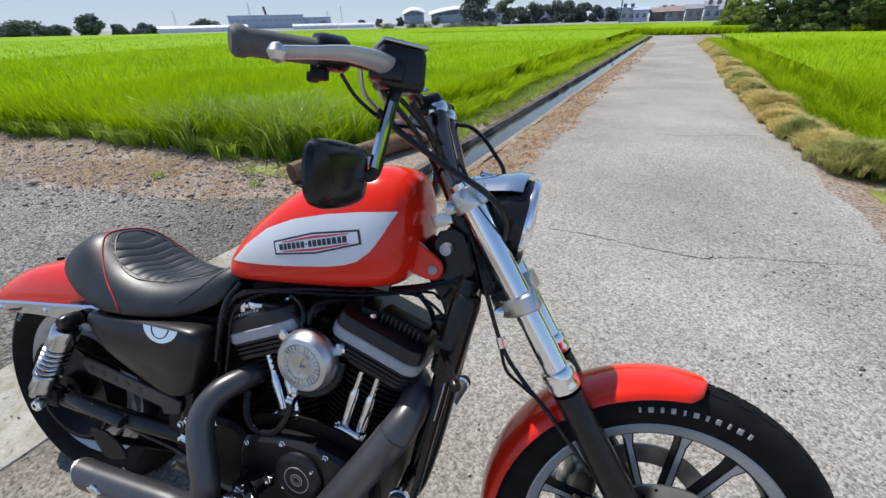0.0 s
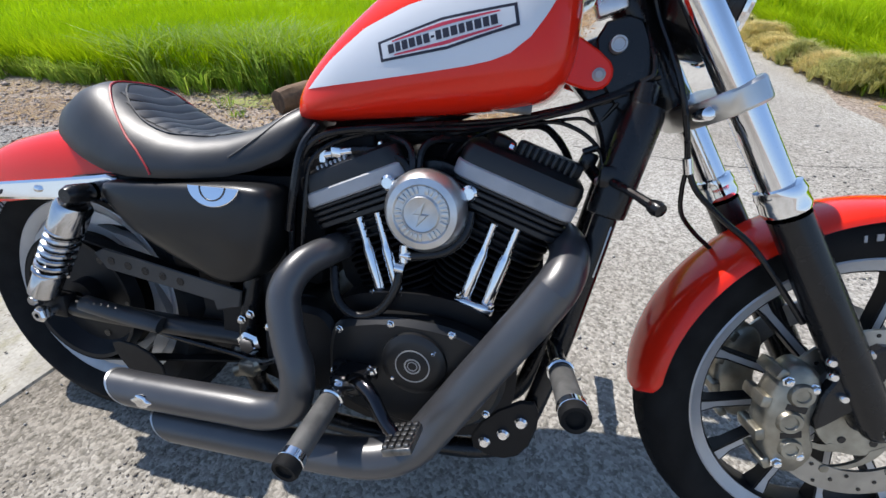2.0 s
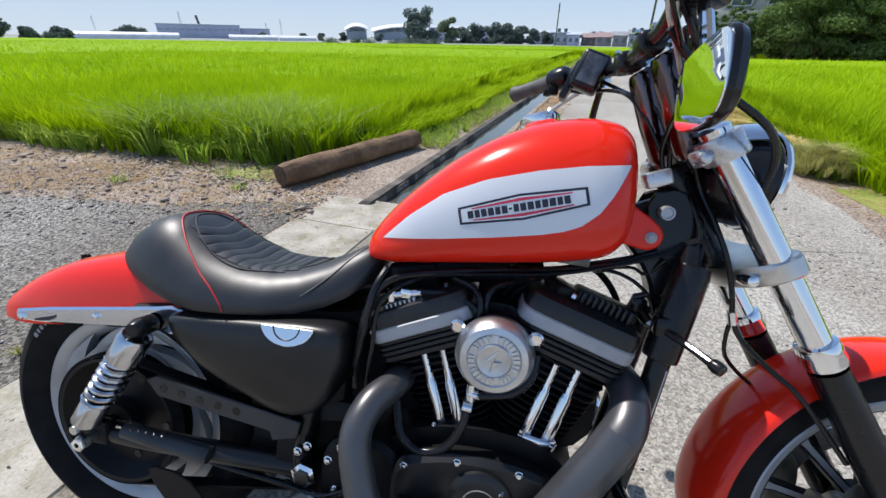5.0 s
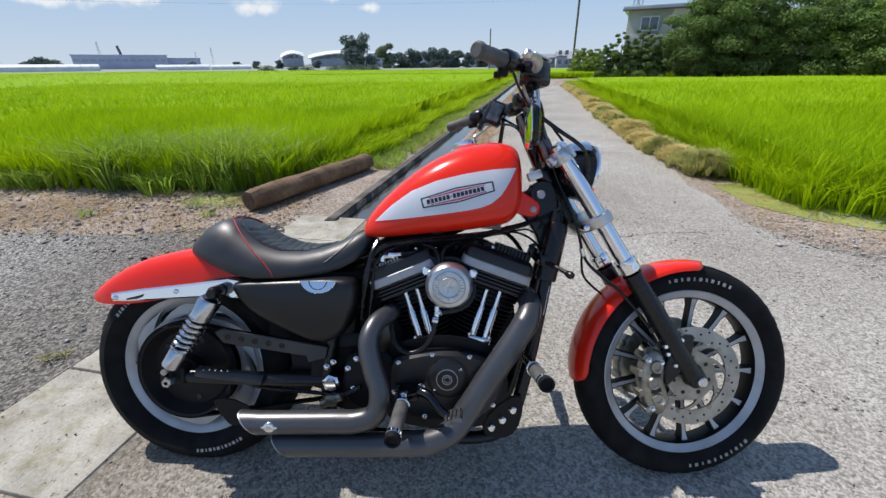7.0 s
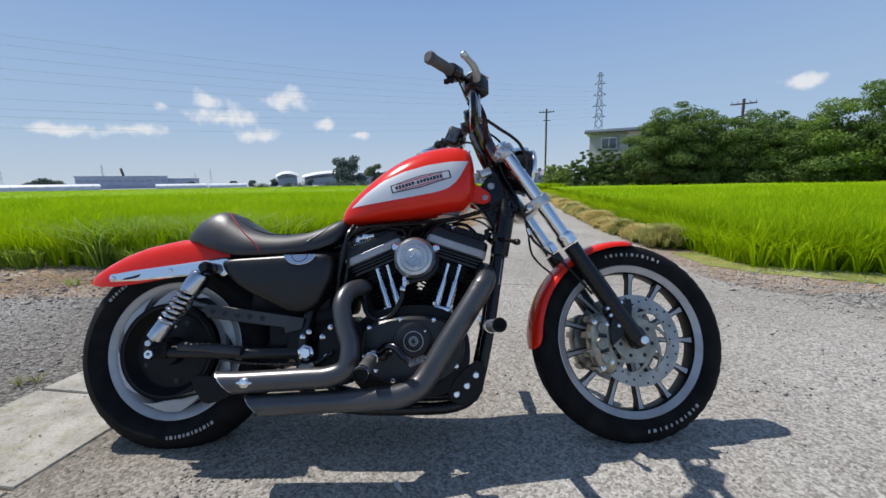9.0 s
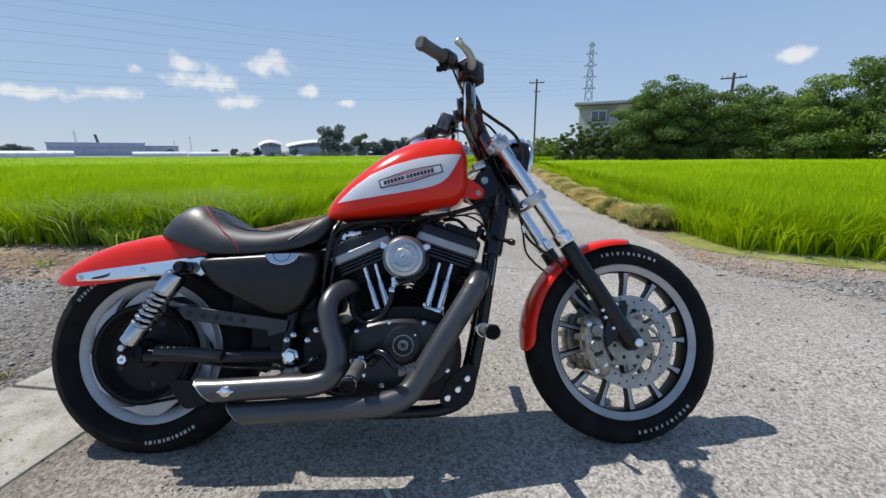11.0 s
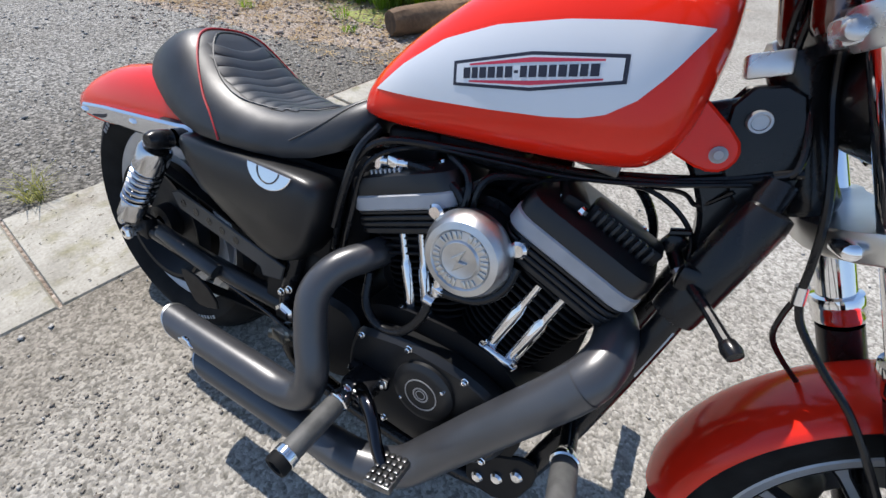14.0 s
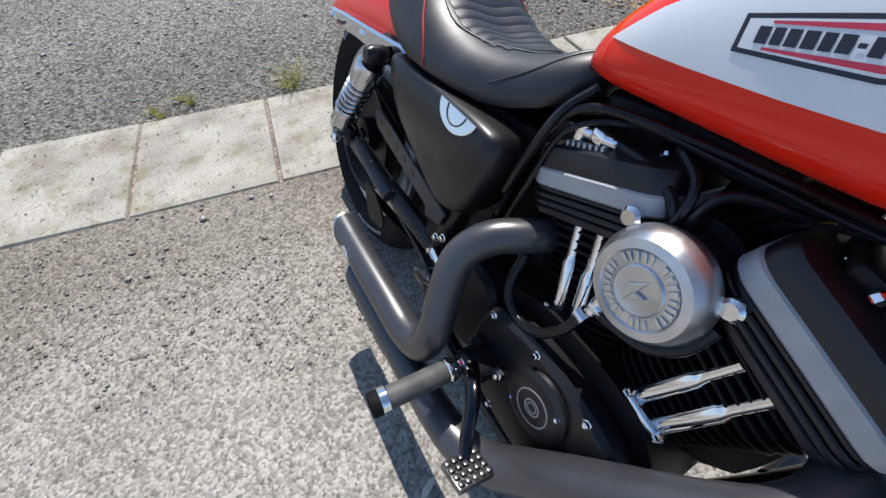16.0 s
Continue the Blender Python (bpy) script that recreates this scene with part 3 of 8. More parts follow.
pond = [(3.42, 3.3), (3.40, 2.62), (3.62, 2.28), (4.2, 1.88), (5.2, 1.42), (7, 0.85), (14, 0.5), (14, 1.6), (6, 1.8), (4.2, 2.7), (3.9, 3.4)]
tagged(part("paddy_edge_water", sheet(pond, 0.006, 0.02), ALGAE, sharp=20), "shallow paddy water covered in yellow-green algae", "water", kind="structure")

puddle = [(-1.70, 2.60), (-1.45, 2.47), (-1.22, 2.44), (-1.14, 2.55), (-1.20, 2.75), (-1.35, 2.88), (-1.58, 2.86)]
tagged(part("paddy_puddle", sheet(puddle, 0.006, 0.02), ALGAE, sharp=20), "small algae-green puddle at the paddy's edge", "water", kind="structure")

# ---- verge of weeds along the drain, straw beside the road, dry tussocks ----
verge = scatter(-3, 9, 2.4, 40, 0.11, 0.13, lambda x, y: (x > -1.6 + SL * y) & (x < -0.68 + SL * y) & ((y > 3.9) | (x < -1.0 + 0.42 * (y - 2.3) - 0.25)), 31)
stuff("verge_weeds", *blades(verge, 0.12, 0.09, 18, 0.009, 31, 0.6), WEED, "low patchy weeds along the drain", "weeds")
edge_l = scatter(-9, 0, 2.75, 3.3, 0.09, 0.11, lambda x, y: (y > 2.88 + 0.10 * np.sin(x * 3.7) + 0.06 * np.sin(x * 9.1) - 0.03 * x * (x < -3)) & (x < -1.2 + 0.3 * (y - 2.6)), 33)
stuff("field_edge_weeds", *blades(edge_l, 0.30, 0.13, 18, 0.010, 33, 0.75), WEED, "ragged green weeds at the paddy's edge", "weeds")
tall = scatter(-3.4, -0.6, 2.95, 4.6, 0.12, 0.13, lambda x, y: (x < -1.15 + 0.35 * (y - 2.9)) & (x > -3.2 + 0.3 * np.sin(y * 7)) & (y > 3.0 + 0.08 * np.sin(x * 5)) & (y < 3.75 + 0.25 * np.sin(x * 2.6)) & (np.sin(x * 6.1 + y * 2) + np.sin(y * 7.3 - x * 3) > -0.6), 34)
stuff("tall_weeds", *blades(tall, 0.60, 0.26, 20, 0.015, 34, 0.72), leafy("pale_weed", (0.17, 0.29, 0.03), (0.38, 0.50, 0.12), 0.40, 0.35), "tall pale green weeds standing before the rice", "weeds")
verge_dry = scatter(-3, 9, 2.7, 30, 0.10, 0.13, lambda x, y: (x > -1.35 + SL * y) & (x < -0.66 + SL * y) & ((y > 3.9) | (x < -0.75 + 0.42 * (y - 2.3) - 0.25)) & (np.sin(x * 5 + y * 1.3) + np.sin(y * 2.1) > -0.2), 38)
stuff("verge_dry_grass", *blades(verge_dry, 0.10, 0.11, 16, 0.008, 38, 0.9), leafy("pale_verge", (0.24, 0.28, 0.07), (0.52, 0.48, 0.20), 0.35), "pale half-dry grass along the drain", "grass")
rice_side = scatter(-3, 9, 3.4, 34, 0.11, 0.16, lambda x, y: (x > -1.50 + 0.163 * y + 0.12 * np.sin(y * 2.1)) & (x < -1.12 + 0.163 * y + 0.10 * np.sin(y * 1.3)), 36)
stuff("rice_edge_plants", *blades(rice_side, 0.30, 0.20, 26, 0.013, 36, 0.6, (0.16, 0.0)), RICE, "lower outer rice leaves leaning out along the verge", "rice")
straw = scatter(0, 8, 2.3, 36, 0.07, 0.10, lambda x, y: (x > -0.12 + SL * y) & (x < 0.42 + 0.14 * y), 35)
stuff("straw_litter", *blades(straw, 0.03, 0.10, 7, 0.008, 35, 2.0), STRAW, "dry straw litter between drain and road", "straw")


def tussock(x, y, r, h, seed, mat, label):
    """A domed clump of fine drooping grass."""
    rng = np.random.default_rng(seed)
    n = int((150 if y < 7 else 75 if y < 13 else 38) * (r / 0.28) ** 2)
    a, q = rng.uniform(0, 2 * np.pi, n), np.sqrt(rng.uniform(0, 1, n)) * r
    pl = np.stack([x + np.cos(a) * q * 0.9, y + np.sin(a) * q * 1.15, np.full(n, 0.0)], 1)
    pl[:, 2] = 0.62 * h * (1 - (q / r) ** 2)
    v, t = blades(pl, h * 0.55, r * 0.26, 30, 0.0055 if y < 7 else 0.008 if y < 13 else 0.013, seed, 0.95)
    return stuff("grass_tussock", v, t, mat, label, "grass tussock")


foot = lambda y: float(np.interp(y, [3.3, 4.5, 6.8, 7.9, 10.3, 15.3, 30], [3.37, 3.43, 3.64, 3.77, 4.19, 5.06, 7.3]))
rnd_t = random.Random(77)
y = 3.72
for i in range(40):
    far = 1 + 0.035 * (y - 3.4)
    r = (0.22 if i == 0 else rnd_t.uniform(0.19, 0.29)) * far
    dry = i > 0 and rnd_t.random() < 0.82
    ob = tussock(foot(y) + r * 0.45 + rnd_t.uniform(-0.03, 0.06) * far, y, r, 0.30 if i == 0 else rnd_t.uniform(0.17, 0.27), 60 + i,
                 DRYGRASS if dry else TUSSOCK, "straw-yellow drooping grass tussock along the road edge" if dry else "greenish grass tussock along the road edge")
    tagged(ob, group="tussocks along the road")
    y += r * rnd_t.uniform(1.25, 2.0)
strip = scatter(3, 9, 3.6, 26, 0.12, 0.14, lambda x, y: np.abs(x - np.interp(y, [3.3, 4.5, 6.8, 7.9, 10.3, 15.3, 30], [3.37, 3.43, 3.64, 3.77, 4.19, 5.06, 7.3]) - 0.22) < 0.2, 37)
stuff("strip_weeds", *blades(strip, 0.16, 0.10, 12, 0.006, 37, 0.7), WEED, "green weeds growing through the mown grass", "weeds")
edge_r = scatter(3.2, 12, 1.1, 25, 0.11, 0.12, lambda x, y: right_field(x + 0.22, y + 0.06) & ~right_field(x - 0.14, y - 0.12), 39)
stuff("rice_edge_plants", *blades(edge_r, 0.36, 0.20, 30, 0.011, 39, 0.55, (-0.14, -0.05)), RICE, "outer rice leaves hanging over the paddy's edge", "rice")

# ---- the log on the ground ----
def log():
    a, b = Vector((-1.02, 2.33, 0.098)), Vector((-0.33, 3.95, 0.098))
    ax = (b - a).normalized()
    rnd = random.Random(3)
    u, w = ax.orthogonal().normalized(), ax.cross(ax.orthogonal().normalized())
    bumps = [rnd.uniform(-0.006, 0.006) for _ in range(20)]
    loops = []
    for i in range(25):
        q = a.lerp(b, i / 24)
        k = 0.85 if i in (0, 24) else 1.0
        loops.append([q + (u * math.cos(t) + w * math.sin(t)) * (0.097 * k + bumps[j] + 0.004 * math.sin(i * 0.7 + j)) for j, t in ((j, 2 * math.pi * j / 20) for j in range(20))])
    root = thing("log", "long brown weathered log lying on bare earth", "log")
    part("trunk", loft(loops), LOGWOOD, root)
    part("sawn_end", lathe([(0.001, 0.003), (0.05, 0.004), (0.075, 0.0)], a - ax * 0.001, -ax, 20), surface("sawn_wood", (0.07, 0.045, 0.03), (0.13, 0.085, 0.05), 30, 0.9, 0, 0.4, 60), root, "dark rotten sawn end")


log()

# ---- distance: trees, buildings, poles ----
EYE = Vector((0.9, -1.0, 0))


def polar(az, d, z=0.0):
    a = radians(az)
    return Vector((EYE.x + d * math.sin(a), EYE.y + d * math.cos(a), z))


tagged(part("far_field", ([(x, y, 0.40 if y < 79 else 0.04) for y in (37.4, 55, 78, 79, 110) for x in (-240 + 40 * i for i in range(12))], [(12 * r + c, 12 * r + c + 1, 12 * r + c + 13, 12 * r + c + 12) for r in range(4) for c in range(11)]), CANOPY),
       "distant green paddies reaching the horizon", "rice", kind="stuff")
# haze put into the ground colour, grey instead of paddy green
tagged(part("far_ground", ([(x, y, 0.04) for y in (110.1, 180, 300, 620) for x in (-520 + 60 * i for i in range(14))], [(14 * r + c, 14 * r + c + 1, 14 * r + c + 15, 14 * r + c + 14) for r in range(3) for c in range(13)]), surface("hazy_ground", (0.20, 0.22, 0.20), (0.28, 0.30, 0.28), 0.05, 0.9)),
       "hazy grey-green land beyond the paddies", "ground", kind="structure")


def leaves(lobes, n, size, seed):
    """Many small leaf sprays over the given lobes (centre, radii)."""
    rng = np.random.default_rng(seed)
    vol = np.array([r[0] * r[1] * r[2] for _, r in lobes]) ** 0.7
    pick = rng.choice(len(lobes), n, p=vol / vol.sum())
    c = np.array([list(q[0]) for q in lobes])[pick]
    r = np.array([list(q[1]) for q in lobes])[pick]
    d = rng.normal(size=(n, 3))
    d /= np.linalg.norm(d, axis=1)[:, None]
    rad = rng.uniform(0.55, 1.06, n)[:, None]
    p = c + d * r * rad
    p[:, 2] = np.maximum(p[:, 2], 0.05)
    nrm = d * 0.7 + rng.normal(size=(n, 3)) * 0.5 + np.array([0, 0, 0.5])
    nrm /= np.linalg.norm(nrm, axis=1)[:, None]
    u = np.cross(nrm, rng.normal(size=(n, 3)))
    u /= np.linalg.norm(u, axis=1)[:, None]
    w = np.cross(nrm, u)
    s = size * rng.uniform(0.5, 1.3, n)[:, None]
    v = np.stack([p - u * s, p - w * s * 0.45 + u * s * 0.1, p + u * s, p + w * s * 0.45 - u * s * 0.1], 1).reshape(-1, 3)
    k = np.arange(n)[:, None] * 4
    tri = np.concatenate([k + [0, 1, 2], k + [0, 2, 3]], 1).reshape(-1, 3)
    return v, tri


def tree(name, at, h, w, seed, material, n=1600, size=0.3, label="", low=0.15, category="tree", group="", cone=0.0):
    rnd = random.Random(seed)
    at = Vector(at)
    root = thing(name, label, category, group)
    root.location = at
    part("trunk", sweep([(0, 0, 0), (rnd.uniform(-0.1, 0.1) * w * 0.2, 0, h * 0.3), (rnd.uniform(-0.1, 0.1) * w * 0.3, 0, h * 0.7)], [w * 0.05, w * 0.035, w * 0.012], 8, 3), BARK, root)
    lobes = []
    tiers = 24 if n > 4000 else 11
    for i in range(tiers):
        a = rnd.uniform(0, 2 * math.pi) if tiers < 20 else 2.4 * i + rnd.uniform(-0.5, 0.5)
        z = h * (low + (0.93 - low) * (i + 0.5) / tiers)
        t = (z / h - low) / (1 - low)
        rr = w * 0.5 * (0.62 + 0.38 * math.sin(math.pi * min(1, t * 0.9 + 0.15))) * (1 - cone * max(0, t))
        q = rnd.uniform(0.25, 0.75) * rr if tiers < 20 else rnd.uniform(0.45, 0.95) * rr
        lr = rr * (rnd.uniform(0.42, 0.66) if tiers < 20 else rnd.uniform(0.30, 0.56))
        flat = rnd.uniform(0.45, 0.75) if tiers < 20 else rnd.uniform(0.34, 0.58)
        lobes.append(((math.cos(a) * q, math.sin(a) * q, z), (lr, lr, lr * flat)))
    for i in range(4):
        lo = lobes[2 + 2 * i]
        part("limb", sweep([(0, 0, h * (0.2 + 0.1 * i)), (lo[0][0] * 0.6, lo[0][1] * 0.6, lo[0][2] * 0.9)], [w * 0.02, w * 0.008], 6), BARK, root)
    v, tri = leaves(lobes, n, size, seed)
    me = bpy.data.meshes.new("crown")
    me.from_pydata([tuple(q) for q in v], [], [tuple(int(i) for i in q) for q in tri])
    me.materials.append(material)
    me.update()
    cr = new("crown", me)
    cr.parent = root
    return root


# belt of trees behind the paddy on the road's far side
BELT = [(26.2, 37.5, 5.6, 4.4, 0), (28.2, 38, 6.9, 5.2, 0), (31.0, 38, 6.0, 4.8, 0), (33.8, 39, 6.0, 5.0, 0), (36.2, 38, 5.6, 4.4, 0), (38.6, 38.5, 4.6, 4.6, 1), (41.0, 38, 4.9, 5.0, 0),
        (43.4, 38, 6.2, 5.4, 1), (46.0, 38, 7.2, 5.6, 0), (48.6, 38, 7.6, 5.8, 0), (51.4, 37, 7.0, 5.8, 0), (54.5, 37, 6.8, 5.8, 1), (27.2, 40, 5.6, 4.4, 0), (29.8, 41, 6.2, 5, 0), (40, 41, 5.6, 5, 0)]
for i, (az, d, h, w, light) in enumerate(BELT):
    tree("broadleaf_tree", polar(az, d), h, w, 200 + i, LIGHTFOLIAGE if light else FOLIAGE, 17000, 0.092, "dense dark green broadleaf tree at the paddy's end", 0.05, group="tree belt")
for i, (az, h, w) in enumerate(((16.9, 2.7, 1.9), (18.3, 3.5, 2.1), (19.4, 3.0, 2.0), (20.5, 3.75, 2.2), (21.7, 3.4, 2.1), (22.8, 3.0, 2.1))):
    tree("shrub", polar(az, 37), h, w, 230 + i, FOLIAGE, 8500, 0.085, "dark green pointed garden conifer", 0.02, "shrub", "garden shrubs", 0.52)
for i, (az, d, h, w) in enumerate(((14.2, 50, 2.75, 2.5), (15.5, 50, 2.65, 2.3), (15.0, 48.5, 1.9, 1.5))):
    tree("shrub", polar(az, d), h, w, 240 + i, BUSH, 7500, 0.085, "rounded light green garden shrub", 0.0, "shrub", "garden shrubs")


def field_tree(i, az, d, h, w, leaf):
    tree("field_tree", polar(az, d), h, w, 260 + i, leaf, 4000 if i == 0 else 2600, 0.62 if i < 2 else 0.46, "hazy green tree standing far across the paddies", 0.02, group="far trees")


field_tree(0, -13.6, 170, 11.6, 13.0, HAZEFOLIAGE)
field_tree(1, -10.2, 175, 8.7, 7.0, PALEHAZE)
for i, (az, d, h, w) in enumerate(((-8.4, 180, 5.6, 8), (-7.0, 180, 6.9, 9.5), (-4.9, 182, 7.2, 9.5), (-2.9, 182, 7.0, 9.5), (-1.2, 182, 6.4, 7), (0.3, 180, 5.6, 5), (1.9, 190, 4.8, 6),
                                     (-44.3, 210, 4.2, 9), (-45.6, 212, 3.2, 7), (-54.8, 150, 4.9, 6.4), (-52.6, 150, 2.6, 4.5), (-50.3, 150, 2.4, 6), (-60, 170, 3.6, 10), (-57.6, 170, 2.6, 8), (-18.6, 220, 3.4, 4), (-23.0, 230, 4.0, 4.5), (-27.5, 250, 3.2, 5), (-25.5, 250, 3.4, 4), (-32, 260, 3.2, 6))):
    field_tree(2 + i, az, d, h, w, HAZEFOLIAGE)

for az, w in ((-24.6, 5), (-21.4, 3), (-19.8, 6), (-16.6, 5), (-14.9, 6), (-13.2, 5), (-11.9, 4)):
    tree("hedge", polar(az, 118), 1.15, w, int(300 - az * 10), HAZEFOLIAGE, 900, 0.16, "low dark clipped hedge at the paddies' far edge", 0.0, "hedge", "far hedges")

# far walls, roofs and dark bands carry distance haze in their base colours
HAZYWALL = surface("hazed_grey_wall", (0.47, 0.49, 0.62), (0.54, 0.56, 0.69), 0.2, 0.8)
HAZYROOF = surface("hazed_far_roof", (0.46, 0.52, 0.60), (0.52, 0.58, 0.66), 0.2, 0.8)
HAZYDARK = surface("hazed_dark_band", (0.36, 0.42, 0.50), (0.40, 0.46, 0.54), 0.3, 0.6)
WHITEROOF = surface("white_roof", (0.72, 0.73, 0.74), (0.80, 0.80, 0.80), 0.1, 0.5)
PLASTIC = surface("greenhouse_film", (0.62, 0.65, 0.68), (0.74, 0.76, 0.78), 0.4, 0.4)
PLASTER = surface("pale_plaster", (0.55, 0.55, 0.53), (0.64, 0.63, 0.60), 0.6, 0.8, 0, 0.1, 20)
DARKROOF = surface("dark_tile_roof", (0.10, 0.10, 0.11), (0.16, 0.155, 0.16), 2, 0.7)
GLASS = surface("window_glass", (0.10, 0.13, 0.16), (0.16, 0.19, 0.22), 1, 0.12, ispec=0.8)
FARHOUSE = surface("far_house_wall", (0.30, 0.28, 0.29), (0.38, 0.35, 0.35), 0.6, 0.8)
DARKHOUSE = surface("far_brown_wall", (0.19, 0.165, 0.165), (0.26, 0.225, 0.22), 0.6, 0.8)
POLE = surface("weathered_pole", (0.09, 0.075, 0.065), (0.14, 0.12, 0.10), 4, 0.8)
# steel paled towards blue: haze in the colour for the distant pylons
STEEL = surface("hazed_galvanised_steel", (0.44, 0.50, 0.58), (0.52, 0.58, 0.66), 1, 0.6)


def facing(az, d):
    return Matrix.Translation(polar(az, d)) @ Matrix.Rotation(-radians(az), 4, "Z")


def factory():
    root = thing("factory_building", "long low factory tinted blue-grey by haze, far beyond the paddies", "building", m=facing(-38.4, 400))
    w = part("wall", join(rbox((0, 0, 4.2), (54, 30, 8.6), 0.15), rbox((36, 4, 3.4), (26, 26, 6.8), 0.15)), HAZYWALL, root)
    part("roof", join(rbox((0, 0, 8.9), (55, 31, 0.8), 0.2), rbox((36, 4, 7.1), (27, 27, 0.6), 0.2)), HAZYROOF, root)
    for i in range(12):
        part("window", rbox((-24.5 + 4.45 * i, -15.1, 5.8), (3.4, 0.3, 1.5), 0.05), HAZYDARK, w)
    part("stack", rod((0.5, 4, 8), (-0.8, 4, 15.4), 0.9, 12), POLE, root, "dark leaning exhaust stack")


factory()


def greenhouse(az0, az1, d, h):
    a, b = polar(az0, d), polar(az1, d)
    L = (b - a).length
    ang = math.atan2(b.y - a.y, b.x - a.x)
    root = thing("greenhouse", "long low white film greenhouse at the paddies' end", "greenhouse", "greenhouses", m=Matrix.Translation(a) @ Matrix.Rotation(ang, 4, "Z"))
    loops = []
    for i in range(2):
        loops.append([(L * i, 3.2 * math.cos(t), max(0, h * (0.35 + 0.65 * math.sin(t)))) for t in (math.pi * j / 12 for j in range(13))] + [(L * i, -3.2, 0), (L * i, 3.2, 0)])
    part("cover", loft(loops), PLASTIC, root)
    for i in range(int(L / 3)):
        part("hoop", sweep([(3 * i + 1, -3.25 * math.cos(t), h * (0.36 + 0.65 * math.sin(t))) for t in (math.pi * j / 6 for j in range(7))], 0.06, 5, 2), STEEL, root)


greenhouse(-50, -40.5, 200, 2.3)
greenhouse(-35.6, -30.5, 205, 2.0)
greenhouse(-30.3, -26.2, 205, 1.9)


def stadium(az, half, d, low_, high, lean):
    """Cantilevered roof: a thin bowed sheet over a grey stand, dark under its rim."""
    root = thing("stadium_stand", "white curved stadium roof far away", "stadium", "stadium stands", m=facing(az, d))
    rim = []
    for i in range(15):
        u = -1 + 2 * i / 14
        z = low_ + (high - low_) * (1 - (u - lean) ** 2 / (1 + abs(lean)) ** 2)
        rim.append((u * half, z))
    part("roof", loft([[(x, -12, z - 3.8), (x, -2, z - 1.3), (x, 10, z), (x, 10, z - 0.9), (x, -2, z - 2.2), (x, -12, z - 4.7)] for x, z in rim]), WHITEROOF, root)
    part("stand", loft([[(x, -6, 0), (x, -6, z * 0.50), (x, 8, z - 3.2), (x, 8, 0)] for x, z in rim[1:-1]]), HAZYDARK, root, "shaded grey stand below the roof")
    for i in range(6):
        x, z = rim[1 + 2 * i + (i > 2)]
        part("mast", rod((x, -8, 0), (x, -11, z - 4.4), 0.35, 6), PALEWALL, root)


# pale bluish wall, haze included in the colour
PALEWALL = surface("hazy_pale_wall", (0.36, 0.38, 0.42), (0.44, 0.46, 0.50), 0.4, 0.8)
stadium(-21.35, 13.4, 560, 13.6, 18.2, 0.05)
stadium(-17.1, 24, 560, 12.8, 18.4, 0.7)


def house(az, d, w, h, label, roof=1.6, wall=None, depth=7, tiles=None):
    root = thing("house", label, "house", "houses", m=facing(az, d))
    part("wall", rbox((0, 0, h / 2), (w, depth, h), 0.03), wall or PLASTER, root)
    e = 0.5
    part("roof", loft([[(x, -depth / 2 - e, h), (x, 0, h + roof), (x, depth / 2 + e, h), (x, depth / 2 + e, h - 0.15), (x, 0, h + roof - 0.15), (x, -depth / 2 - e, h - 0.15)] for x in (-w / 2 - e, w / 2 + e)]), tiles or DARKROOF, root, sharp=20)
    n = max(2, int(w / 2.6))
    for s in range(2 if h > 3.2 else 1):
        for i in range(n):
            wd = part("window", rbox((-w / 2 + w * (i + 0.5) / n, -depth / 2 - 0.02, 1.6 + 2.6 * s), (w / n * 0.5, 0.10, 1.1), 0.01), GLASS, root)
            part("frame", rbox((-w / 2 + w * (i + 0.5) / n, -depth / 2 - 0.06, 1.0 + 2.6 * s), (w / n * 0.56, 0.14, 0.08), 0.01), STEEL, wd)
    return root


# far house roofs, faded by haze painted into each colour
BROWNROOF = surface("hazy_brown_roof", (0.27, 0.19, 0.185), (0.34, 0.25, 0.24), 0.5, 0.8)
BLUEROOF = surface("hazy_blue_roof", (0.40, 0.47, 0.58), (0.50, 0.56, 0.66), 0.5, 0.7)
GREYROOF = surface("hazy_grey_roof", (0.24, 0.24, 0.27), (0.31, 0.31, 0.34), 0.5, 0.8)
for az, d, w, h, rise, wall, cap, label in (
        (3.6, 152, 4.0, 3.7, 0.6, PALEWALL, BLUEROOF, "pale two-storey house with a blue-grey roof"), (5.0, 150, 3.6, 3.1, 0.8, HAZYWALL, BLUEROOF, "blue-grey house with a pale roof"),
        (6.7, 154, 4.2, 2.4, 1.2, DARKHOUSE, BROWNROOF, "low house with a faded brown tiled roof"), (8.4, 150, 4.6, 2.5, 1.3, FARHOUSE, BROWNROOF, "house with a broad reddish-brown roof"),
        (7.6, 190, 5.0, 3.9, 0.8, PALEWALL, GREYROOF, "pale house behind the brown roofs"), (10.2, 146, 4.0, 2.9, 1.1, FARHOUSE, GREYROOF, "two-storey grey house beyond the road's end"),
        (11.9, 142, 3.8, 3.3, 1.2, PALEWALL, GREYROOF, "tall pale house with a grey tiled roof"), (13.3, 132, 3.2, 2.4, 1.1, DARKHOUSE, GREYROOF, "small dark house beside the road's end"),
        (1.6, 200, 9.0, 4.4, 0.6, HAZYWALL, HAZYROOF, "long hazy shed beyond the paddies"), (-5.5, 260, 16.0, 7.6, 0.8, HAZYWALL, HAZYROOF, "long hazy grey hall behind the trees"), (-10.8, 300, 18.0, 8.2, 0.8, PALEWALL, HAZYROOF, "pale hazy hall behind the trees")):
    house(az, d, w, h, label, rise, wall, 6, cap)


APTWALL = surface("grey_plaster", (0.40, 0.405, 0.39), (0.48, 0.48, 0.46), 0.7, 0.85, 0, 0.1, 20)


